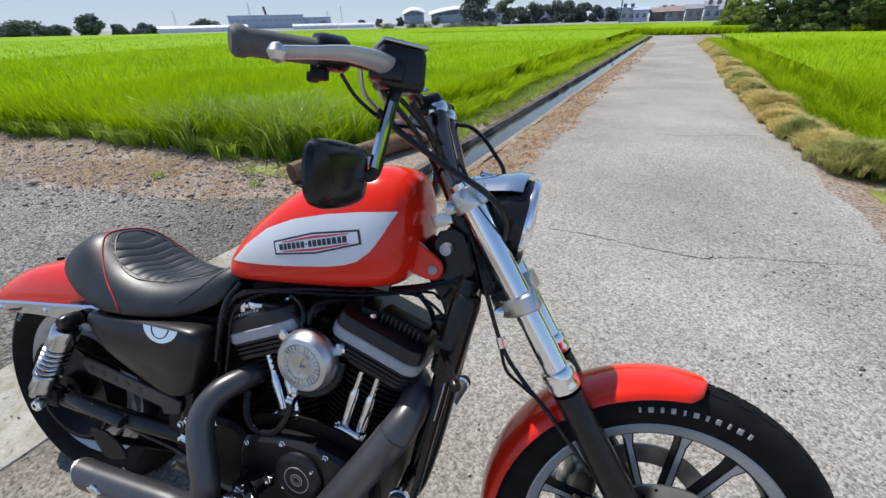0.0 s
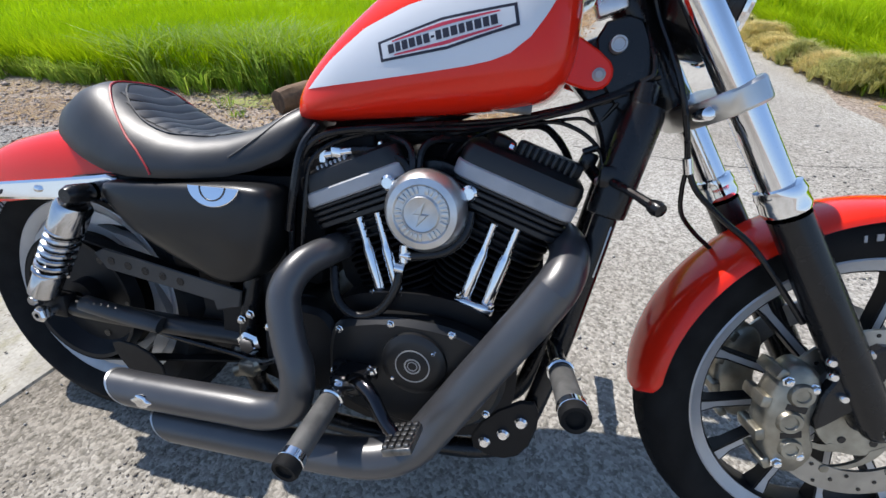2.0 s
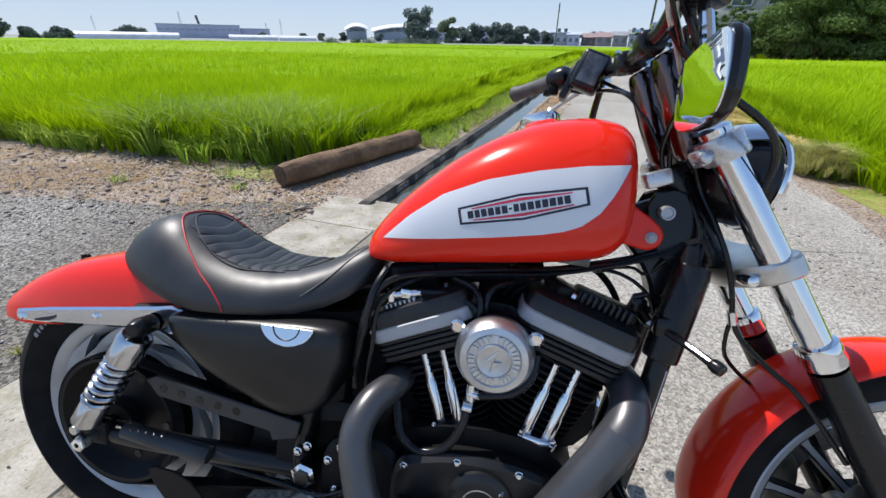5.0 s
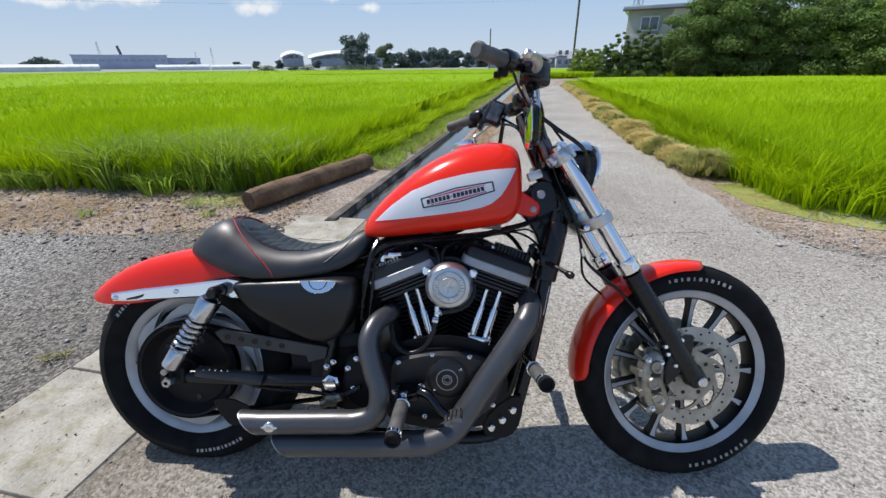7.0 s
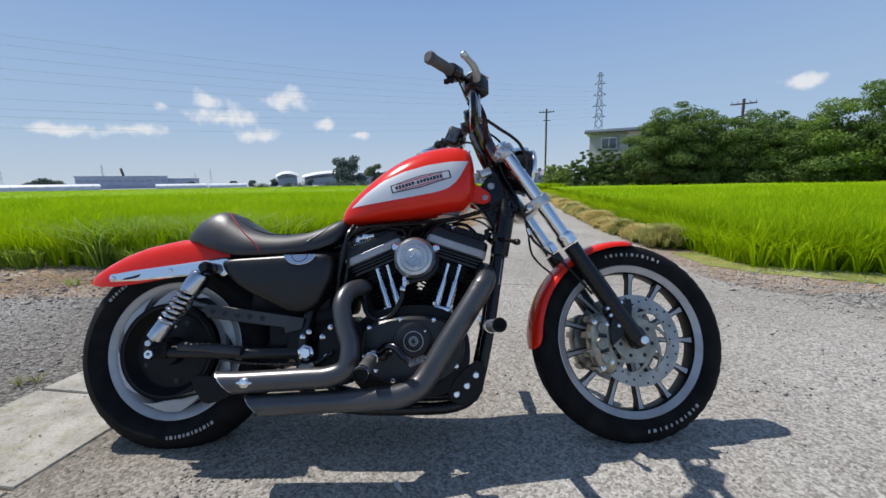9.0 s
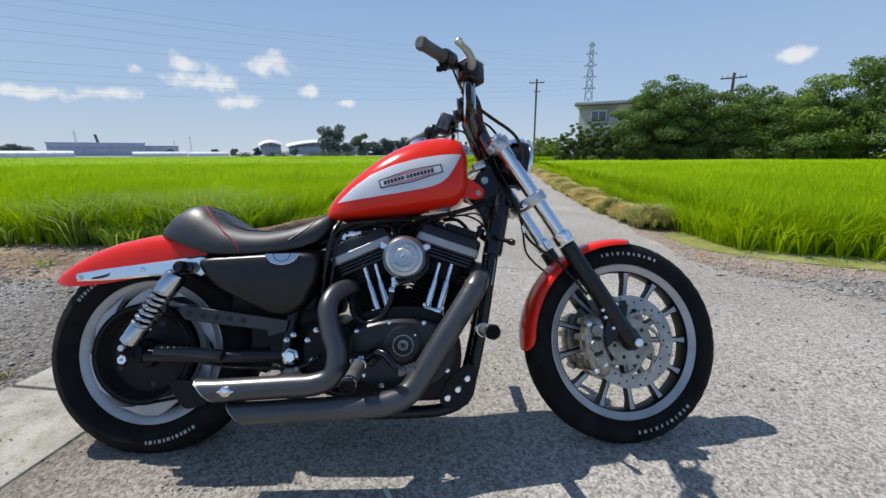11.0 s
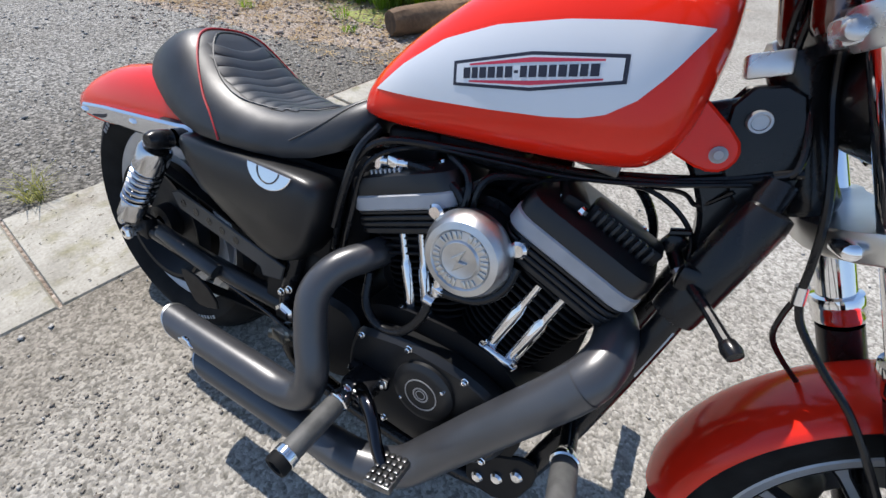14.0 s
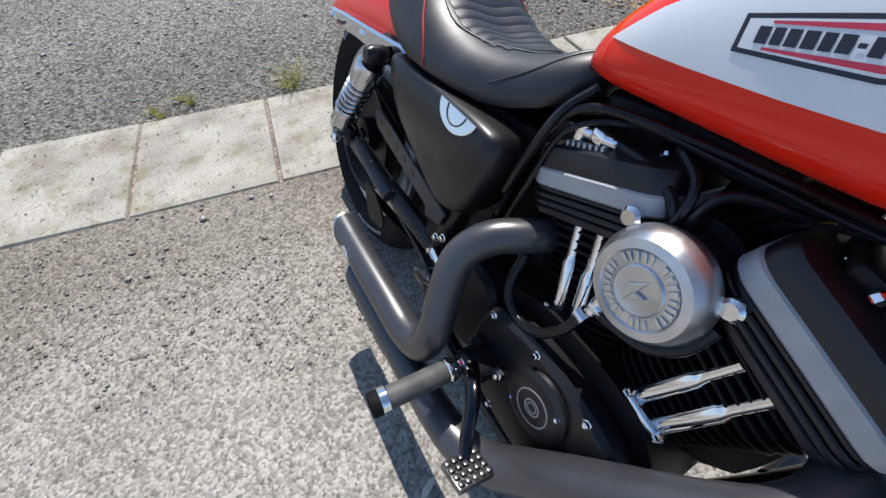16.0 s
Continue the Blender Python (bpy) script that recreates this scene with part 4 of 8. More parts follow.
def apartment():
    root = thing("apartment_house", "pale two-storey building behind the trees", "building", m=facing(23.0, 46))
    w = part("wall", rbox((1.2, 0, 2.6), (9.0, 7, 5.2), 0.03), APTWALL, root)
    part("roof", rbox((1.2, 0, 5.35), (9.9, 8, 0.30), 0.06), STEEL, root, "light grey flat roof edge")
    part("balcony", rbox((1.2, -3.75, 2.9), (8.8, 0.9, 0.9), 0.03), APTWALL, root)
    part("gutter", rbox((1.2, -4.05, 5.16), (9.9, 0.12, 0.12), 0.03), POLE, root, "dark gutter under the roof edge")
    for i in range(4):
        x = -1.55 + 2.3 * i
        wd = part("window", rbox((x, -3.55, 4.15), (1.30, 0.12, 0.95), 0.01), GLASS, root)
        for fx, fz, fw, fh in ((0, 0, 0.07, 0.95), (-0.66, 0, 0.09, 1.07), (0.66, 0, 0.09, 1.07), (0, 0.50, 1.40, 0.09), (0, -0.50, 1.40, 0.09)):
            part("frame", rbox((x + fx, -3.64, 4.15 + fz), (fw, 0.08, fh), 0.0), WHITEROOF, wd)


apartment()
house(38.8, 52, 12, 3.9, "house with a long grey roof behind the trees", 1.3, None, 8)


def utility_pole(az, d, h, label, cross=True):
    root = thing("utility_pole", label, "utility pole", "utility poles", m=facing(az, d))
    part("post", rod((0, 0, 0), (0, 0, h), 0.13, 10), POLE, root)
    if cross:
        part("crossarm", rbox((0, 0, h - 0.45), (2.1, 0.12, 0.12), 0.01), POLE, root)
        part("crossarm", rbox((0.1, 0, h - 1.6), (1.0, 0.1, 0.1), 0.01), POLE, root)
        for x in (-0.95, -0.5, 0.5, 0.95):
            part("insulator", rod((x, 0, h - 0.4), (x, 0, h - 0.16), 0.05, 8), STEEL, root)
    return root


utility_pole(13.05, 62, 10.8, "dark utility pole with a crossarm beside the road")
utility_pole(2.9, 110, 8.8, "thin distant utility pole", False)
utility_pole(34.6, 50, 8.2, "utility pole rising behind the trees")


def pylon(az, d, h, label):
    root = thing("power_pylon", label, "pylon", "power pylons", m=facing(az, d))
    half = lambda z: h * 0.046 * (1 - z / h) + h * 0.010
    zs = [h * q for q in (0, 0.16, 0.30, 0.43, 0.54, 0.64, 0.73, 0.81, 0.88, 0.94, 1.0)]
    r = h * 0.0035
    for sx in (-1, 1):
        for sy in (-1, 1):
            part("leg", sweep([(sx * half(z), sy * half(z), z) for z in zs], r * 1.5, 4, 1), STEEL, root)
    for a, b in zip(zs, zs[1:]):
        for sy in (-1, 1):
            part("brace", rod((-half(a), sy * half(a), a), (half(b), sy * half(b), b), r, 4), STEEL, root)
            part("brace", rod((half(a), sy * half(a), a), (-half(b), sy * half(b), b), r, 4), STEEL, root)
    for q, wd in ((0.60, 0.056), (0.70, 0.062), (0.80, 0.056), (0.90, 0.050), (0.97, 0.030)):
        part("arm", join(rod((-h * wd, 0, h * q), (h * wd, 0, h * q), r * 1.6, 4), rod((-h * wd, 0, h * q), (0, 0, h * (q + 0.035)), r, 4), rod((h * wd, 0, h * q), (0, 0, h * (q + 0.035)), r, 4)), STEEL, root)
    return root


pylon(19.45, 200, 46.5, "tall grey lattice power pylon")
for az, d, h in ((-40.1, 700, 30), (-30.0, 700, 25), (-31.6, 800, 22), (-47.6, 700, 22)):
    pylon(az, d, h, "faint lattice pylon on the horizon")

# wire colour lightened to a hazy blue that fades into the sky
WIRE = surface("power_line", (0.42, 0.50, 0.60), (0.46, 0.54, 0.64), 0.1, 0.6)
far_end = polar(19.55, 200)
for i, (el0, el1) in enumerate(((15.3, 12.4), (14.5, 11.9), (13.5, 11.3), (12.5, 10.9), (11.6, 10.5), (9.9, 9.9), (9.0, 9.4), (8.3, 9.0), (7.3, 8.4))):
    a, b = polar(-46, 112), far_end
    pa, pb = Vector((a.x, a.y, 0.85 + 112 * math.tan(radians(el0)))), Vector((b.x, b.y, 0.85 + 200 * math.tan(radians(el1 - 1.2))))
    start = pa + (pa - pb) * 0.8
    pts = []
    for j in range(13):
        t = j / 12
        q = start.lerp(pb, t)
        q.z -= 7.0 * 4 * t * (1 - t) - 7.0 * 4 * (0.444 * 0.556) * (1 - t)
        pts.append(q)
    tagged(part("power_line", sweep(pts, 0.020, 4, 2), WIRE), "thin high-voltage line against the sky", "power line", "power lines")

# ---- the motorcycle: built upright (x forward, y to its left), then leaned on its stand ----
RED = surface("red_paint", (0.78, 0.022, 0.008), (0.82, 0.026, 0.010), 3, 0.16, 0, 0.0, 60, coat=0.25, rvar=0.04, ispec=0.3)
WHITE = surface("silver_white_paint", (0.66, 0.69, 0.72), (0.72, 0.74, 0.76), 4, 0.35, 0.1, coat=0.6)
CHROME = surface("chrome", (0.82, 0.83, 0.85), (0.86, 0.87, 0.88), 6, 0.08, 1.0, rvar=0.05)
ALLOY = surface("cast_alloy", (0.55, 0.55, 0.54), (0.66, 0.66, 0.64), 12, 0.34, 1.0, 0.08, 200, rvar=0.1)
DULLALLOY = surface("dull_alloy", (0.24, 0.225, 0.185), (0.40, 0.38, 0.32), 26, 0.40, 0.85, 0.1, 150)
BLACK = surface("black_gloss", (0.006, 0.006, 0.007), (0.012, 0.012, 0.013), 10, 0.26, 0, 0.0, coat=0.15, rvar=0.08, ispec=0.3)
DARKCHROME = surface("black_chrome", (0.045, 0.043, 0.046), (0.065, 0.062, 0.066), 10, 0.14, 1.0, rvar=0.05)
BANDGREY = surface("machined_band", (0.36, 0.365, 0.38), (0.44, 0.445, 0.46), 24, 0.50, 0.25)
SATIN = surface("black_satin", (0.006, 0.006, 0.007), (0.010, 0.010, 0.011), 14, 0.44, 0, 0.12, 400, rvar=0.1, ispec=0.22)
# satin black made darker and duller: shade between the fins in the colour
FINBLACK = surface("shade_darkened_black", (0.004, 0.004, 0.0045), (0.008, 0.008, 0.009), 14, 0.6, 0, 0.12, 400, ispec=0.10)
SILVERPAINT = surface("silver_wheel_paint", (0.40, 0.405, 0.41), (0.50, 0.505, 0.51), 12, 0.36, 0.35, 0.05, 250, rvar=0.08)
COVERBLACK = surface("black_cover_paint", (0.007, 0.0075, 0.008), (0.012, 0.012, 0.013), 6, 0.36, 0, 0.1, 300, rvar=0.06, ispec=0.48)
PIPE = surface("black_pipe_coating", (0.030, 0.031, 0.035), (0.046, 0.047, 0.052), 9, 0.34, 0.0, 0.05, 300, rvar=0.06, ispec=0.95)
LEATHER = surface("black_leather", (0.010, 0.0106, 0.012), (0.019, 0.020, 0.023), 16, 0.46, 0, 0.14, 420, rvar=0.06, ispec=0.75)
PEGRUBBER = surface("peg_rubber", (0.060, 0.060, 0.058), (0.105, 0.104, 0.10), 40, 0.6, 0, 0.2, 250)
RUBBER = surface("rubber", (0.005, 0.0053, 0.0058), (0.012, 0.0125, 0.013), 18, 0.70, 0, 0.2, 180, ispec=0.14)
BANDSILVER = surface("silver_edge", (0.42, 0.43, 0.44), (0.50, 0.51, 0.52), 20, 0.38, 0.6)
PIPING = surface("red_piping", (0.45, 0.02, 0.03), (0.5, 0.03, 0.03), 20, 0.5)
INK = surface("black_ink", (0.015, 0.016, 0.03), (0.02, 0.02, 0.035), 20, 0.4)
REDINK = surface("crimson_ink", (0.50, 0.03, 0.07), (0.55, 0.04, 0.08), 20, 0.4)
CLAMP = surface("satin_clamp", (0.56, 0.57, 0.58), (0.66, 0.67, 0.68), 16, 0.28, 0.8, 0.04, 200, rvar=0.08)
GUARD = surface("satin_guard", (0.038, 0.039, 0.040), (0.060, 0.061, 0.063), 9, 0.40, 0.3, 0.05, 300, rvar=0.07)
PADGREY = surface("worn_pad", (0.10, 0.10, 0.10), (0.22, 0.22, 0.215), 60, 0.30, 0.85, 0.1, 200)
# polished black with a red tint standing in for the tank's reflection
RISER = surface("polished_black_red_tint", (0.13, 0.10, 0.10), (0.17, 0.13, 0.13), 10, 0.11, 1.0, rvar=0.04)
SHOCKCHROME = surface("worn_chrome", (0.50, 0.51, 0.53), (0.60, 0.61, 0.63), 20, 0.16, 1.0, 0.03, 200, rvar=0.08)
LETTER = surface("white_marking", (0.34, 0.34, 0.33), (0.44, 0.44, 0.43), 30, 0.7)

LEAN = 17.0
bike = thing("motorcycle", "orange-red cruiser motorcycle leaning on its side stand, black engine", "motorcycle", m=pose(0, -0.04, 0, -LEAN, 0, 0))
AX_R, AX_F = Vector((0.003, 0, 0.302)), Vector((1.515, 0, 0.316))
STEER_O, STEER_K = Vector((1.135, 0, 0.842)), Vector((-0.5145, 0, 0.857)).normalized()
STEER = Matrix.Translation(STEER_O) @ Matrix.Rotation(radians(7.0), 4, STEER_K) @ Matrix.Translation(-STEER_O)


def fpart(name, geo, material, parent=None, label="", sharp=35):
    """A part of the steered front end."""
    return part(name, moved(geo, STEER), material, parent or bike, label, sharp)


def bolt(o, r=0.006, h=0.005, axis=(0, -1, 0)):
    return lathe([(0.0001, h), (r * 0.55, h), (r * 0.9, h * 0.75), (r, 0), (r * 1.3, -0.001)], o, axis, 6)


def chrome_bolts(places, parent, r=0.006, steer=False, axis=(0, -1, 0)):
    for p in places:
        g = bolt(p, r, r * 0.8, axis)
        part("bolt", moved(g, STEER) if steer else g, CHROME, parent, "chrome bolt head")


# wheels
def tyre_profile(R, rim, half, n=9):
    pts = [(rim - 0.004, -half * 0.62), (rim + 0.012, -half * 0.80), ((R + rim) / 2, -half * 0.995)]
    for i in range(n):
        a = math.pi * (0.06 + 0.88 * i / (n - 1))
        pts.append((R - half * 0.62 + half * 0.62 * math.sin(a), -half * 0.93 * math.cos(a)))
    pts += [((R + rim) / 2, half * 0.99), (rim + 0.012, half * 0.80), (rim - 0.004, half * 0.62)]
    return pts


def tread(R, half, n, seed):
    """Low slanting tread blocks, barely proud of the tyre."""
    geos = []
    for i in range(n):
        a = 2 * math.pi * i / n
        for s in (-1, 1):
            loops = []
            for u, off in ((0.10, 0.0), (0.38, 0.5), (0.62, 0.8)):
                t = math.pi / 2 - s * math.asin(u)
                y = -half * 0.93 * math.cos(t) * 0.995
                r = R - half * 0.62 + half * 0.62 * math.sin(t)
                w = math.pi / n * (0.80 if u < 0.5 else 0.6)
                b = a + off * 1.3 * math.pi / n
                loops.append([((r + h) * math.sin(b + q), y * (1 + h * 6), (r + h) * math.cos(b + q)) for q, h in ((-w, -0.004), (-w * 0.9, 0.0016), (w * 0.9, 0.0016), (w, -0.004))])
            geos.append(loft(loops))
    return join(*geos)


def front_wheel():
    o = AX_F
    T = Matrix.Translation(o)
    rim = lathe([(0.251, -0.036), (0.247, -0.039), (0.242, -0.036), (0.234, -0.031), (0.227, -0.028), (0.225, -0.022), (0.225, 0.022), (0.227, 0.028), (0.234, 0.031), (0.242, 0.036), (0.247, 0.039), (0.251, 0.036), (0.241, 0.02), (0.241, -0.02)], (0, 0, 0), (0, 1, 0), 96, True)
    w = fpart("front_wheel", moved(rim, T), SILVERPAINT, None, "silver cast front wheel with thirteen slim spokes")
    fpart("rim_barrel", moved(lathe([(0.2258, -0.0285), (0.2225, -0.022), (0.2225, 0.022), (0.2258, 0.0285)], (0, 0, 0), (0, 1, 0), 96), T), SATIN, w, "black inner rim")
    fpart("tyre", moved(lathe(tyre_profile(0.326, 0.243, 0.050), (0, 0, 0), (0, 1, 0), 96), T), RUBBER, w, "black road tyre with white sidewall markings")
    fpart("tread", moved(tread(0.326, 0.050, 44, 1), T), RUBBER, w)
    fpart("hub", moved(lathe([(0.018, -0.062), (0.040, -0.062), (0.046, -0.05), (0.042, -0.03), (0.042, 0.03), (0.046, 0.05), (0.018, 0.06)], (0, 0, 0), (0, 1, 0), 32), T), SATIN, w)
    for i in range(13):
        M = T @ Matrix.Rotation(2 * math.pi * (i + 0.3) / 13, 4, "Y")
        body = loft([[(-h, -d, z), (h, -d, z), (h, d, z), (-h, d, z)] for h, d, z in ((0.014, 0.0172, 0.038), (0.0085, 0.0108, 0.095), (0.0080, 0.0116, 0.196), (0.0125, 0.0166, 0.226))])
        sp = fpart("spoke", moved(body, M), SATIN, w, "black spoke with machined silver face")
        for s in (-1, 1):
            rows = [(0.0095, 0.0182, 0.040), (0.0052, 0.0118, 0.098), (0.0050, 0.0126, 0.197), (0.0095, 0.0180, 0.2265)]
            face, face2, face3 = ([(-a, s * b, c), (a, s * b, c), (a2, s * b2, c2), (-a2, s * b2, c2)] for (a, b, c), (a2, b2, c2) in zip(rows, rows[1:]))
            q = [(0, 1, 2, 3)]
            fpart("spoke_face", moved(join((face, q), (face2, q), (face3, q)), M), SILVERPAINT, sp)
    # disc rotor on the right side
    ring = lathe([(0.146, -0.066), (0.146, -0.061), (0.104, -0.061), (0.104, -0.066)], (0, 0, 0), (0, 1, 0), 72, True)
    d = fpart("brake_disc", moved(ring, T), surface("disc_steel", (0.30, 0.295, 0.275), (0.42, 0.41, 0.385), 18, 0.34, 0.92), w, "drilled steel brake disc")
    fpart("brake_disc", moved(mirrored(ring), T), d.data.materials[0], w, "drilled steel brake disc")
    carrier = lathe([(0.074, -0.064), (0.074, -0.058), (0.030, -0.058), (0.030, -0.064)], (0, 0, 0), (0, 1, 0), 48, True)
    cr = fpart("carrier", moved(carrier, T), DULLALLOY, w, "dull alloy disc carrier")
    for i in range(7):
        M = T @ Matrix.Rotation(2 * math.pi * i / 7, 4, "Y")
        rows = []
        for k in range(9):
            q = k / 8
            b, r = radians(-4 + 46 * q ** 1.3), 0.066 + 0.042 * q
            h = 0.013 - 0.006 * q
            rows.append([(r * math.sin(b) + math.cos(b) * u, y, r * math.cos(b) - math.sin(b) * u) for u, y in ((-h, -0.0645), (h, -0.0645), (h, -0.059), (-h, -0.059))])
        fpart("carrier_arm", moved(loft(rows), M), DULLALLOY, cr)
        fpart("carrier_slot", moved(disc((0.0, -0.0642, 0.054), (0, -1, 0), 0.0062, 0.0008, 0.0002, 12), M), BLACK, cr)
        fpart("carrier_rivet", moved(disc((0.078, -0.064, 0.078), (0, -1, 0), 0.0075, 0.004, 0.001, 12), M), DULLALLOY, cr)
    for i in range(36):
        a = 2 * math.pi * i / 36
        r = (0.113, 0.125, 0.137)[i % 3]
        fpart("drill_hole", moved(disc((0, -0.0662, r), (0, -1, 0), 0.0034, 0.0006, 0.0001, 8), T @ Matrix.Rotation(a, 4, "Y")), BLACK, d)
    # white sidewall marks as small bars
    for a0, a1, k in ((-14, 24, 11), (138, 156, 6), (160, 176, 5)):
        for i in range(k):
            b = rbox((0, -0.0497, 0.284), ((0.0085, 0.006, 0.0095, 0.0045)[(i * 3 + k) % 4], 0.002, 0.0105), 0.0008)
            fpart("sidewall_bar", moved(b, T @ Matrix.Rotation(radians(a0 + (a1 - a0) * i / (k - 1)), 4, "Y")), LETTER, w)
    fpart("axle", moved(join(rod((0, -0.118, 0), (0, 0.105, 0), 0.012, 16), lathe([(0.006, -0.113), (0.006, -0.119), (0.011, -0.119), (0.014, -0.116), (0.015, -0.106), (0.012, -0.105)], (0, 0, 0), (0, 1, 0), 16)), T), CHROME, w, "chrome axle end")


front_wheel()


def rear_wheel():
    T = Matrix.Translation(AX_R)
    rim = lathe([(0.228, -0.050), (0.222, -0.052), (0.211, -0.047), (0.199, -0.040), (0.190, -0.026), (0.190, 0.026), (0.199, 0.040), (0.211, 0.047), (0.222, 0.052), (0.228, 0.050), (0.208, 0.02), (0.208, -0.02)], (0, 0, 0), (0, 1, 0), 80, True)
    w = part("rear_wheel", moved(rim, T), SILVERPAINT, bike, "silver cast rear wheel with black slotted centre")
    part("tyre", moved(lathe(tyre_profile(0.325, 0.222, 0.074), (0, 0, 0), (0, 1, 0), 96), T), RUBBER, w, "wide black road tyre with white sidewall markings")
    part("tread", moved(tread(0.325, 0.074, 40, 2), T), RUBBER, w)
    # polished face: two rings tied by slanting bridges, dark barrel behind
    part("wheel_barrel", moved(lathe([(0.040, -0.020), (0.196, -0.016), (0.197, 0.016), (0.040, 0.020)], (0, 0, 0), (0, 1, 0), 64, True), T), SATIN, w, "black wheel centre")
    part("inner_ring", moved(lathe([(0.148, -0.040), (0.168, -0.043), (0.168, -0.020), (0.148, -0.020)], (0, 0, 0), (0, 1, 0), 72, True), T), SILVERPAINT, w, "silver inner ring")
    for i in range(6):
        loops = []
        for j in range(9):
            q = j / 8
            r = 0.162 + 0.038 * q
            b0, b1 = radians(60 * i + 20 + 34 * q), radians(60 * i + 66 + 26 * q)
            loops.append([(r * math.sin(b), y, r * math.cos(b)) for b, y in ((b0, -0.042), ((2 * b0 + b1) / 3, -0.042), ((b0 + 2 * b1) / 3, -0.042), (b1, -0.042), (b1, -0.018), ((b0 + 2 * b1) / 3, -0.018), ((2 * b0 + b1) / 3, -0.018), (b0, -0.018))])
        part("bridge", moved(loft(loops), T), SILVERPAINT, w, "silver slanting bridge")
    # belt pulley and drive belt
    pl = part("pulley", moved(lathe([(0.030, -0.062), (0.118, -0.058), (0.128, -0.070), (0.139, -0.090), (0.147, -0.091), (0.147, -0.062), (0.138, -0.056), (0.030, -0.052)], (0, 0, 0), (0, 1, 0), 72, True), T), SATIN, w, "black belt pulley")
    for i in range(5):
        a = 2 * math.pi * (i + 0.35) / 5
        part("pulley_hole", moved(disc((0.098 * math.sin(a), -0.0600, 0.098 * math.cos(a)), (0, -1, 0), 0.009, 0.0008, 0.0002, 14), T), BLACK, pl)
    rows = []
    for k in range(65):
        a = math.pi * k / 64
        if k <= 32:
            b = math.pi / 2 + (math.pi * 1.16) * (k / 32) - 0.08 * math.pi
            c, r = (AX_R.x, AX_R.z), 0.149
        else:
            b = -math.pi / 2 + math.pi * 0.84 * ((k - 33) / 31) + 0.08 * math.pi
            c, r = (0.530, 0.300), 0.055
        rows.append([(c[0] + (r + h) * math.cos(b), y, c[1] + (r + h) * math.sin(b)) for h, y in ((0, -0.089), (0.005, -0.089), (0.005, -0.064), (0, -0.064))])
    part("drive_belt", loft(rows + rows[:1], caps=False), RUBBER, bike, "black toothed drive belt")
    part("hub", moved(lathe([(0.018, -0.09), (0.042, -0.09), (0.046, -0.06), (0.046, 0.09), (0.018, 0.1)], (0, 0, 0), (0, 1, 0), 32), T), SATIN, w)
    for a0, a1, k in ((-52, -38, 6), (146, 178, 12)):
        for i in range(k):
            b = rbox((0, -0.0738, 0.271), ((0.0085, 0.006, 0.0095, 0.0045)[(i * 3 + k) % 4], 0.002, 0.0105), 0.0008)
            part("sidewall_bar", moved(b, T @ Matrix.Rotation(radians(a0 + (a1 - a0) * i / (k - 1)), 4, "Y")), LETTER, w)
    part("axle", moved(join(rod((0, -0.165, 0), (0, 0.15, 0), 0.011, 16), lathe([(0.006, -0.174), (0.013, -0.174), (0.017, -0.168), (0.017, -0.155), (0.012, -0.154)], (0, 0, 0), (0, 1, 0), 6)), T), CHROME, w, "chrome axle nut")


rear_wheel()

# fork: tubes run along x = 1.505 - 0.6 (z - 0.325)
fork_x = lambda z: 1.500 - 0.638 * (z - 0.325)
FK = Vector((-0.538, 0, 0.843))


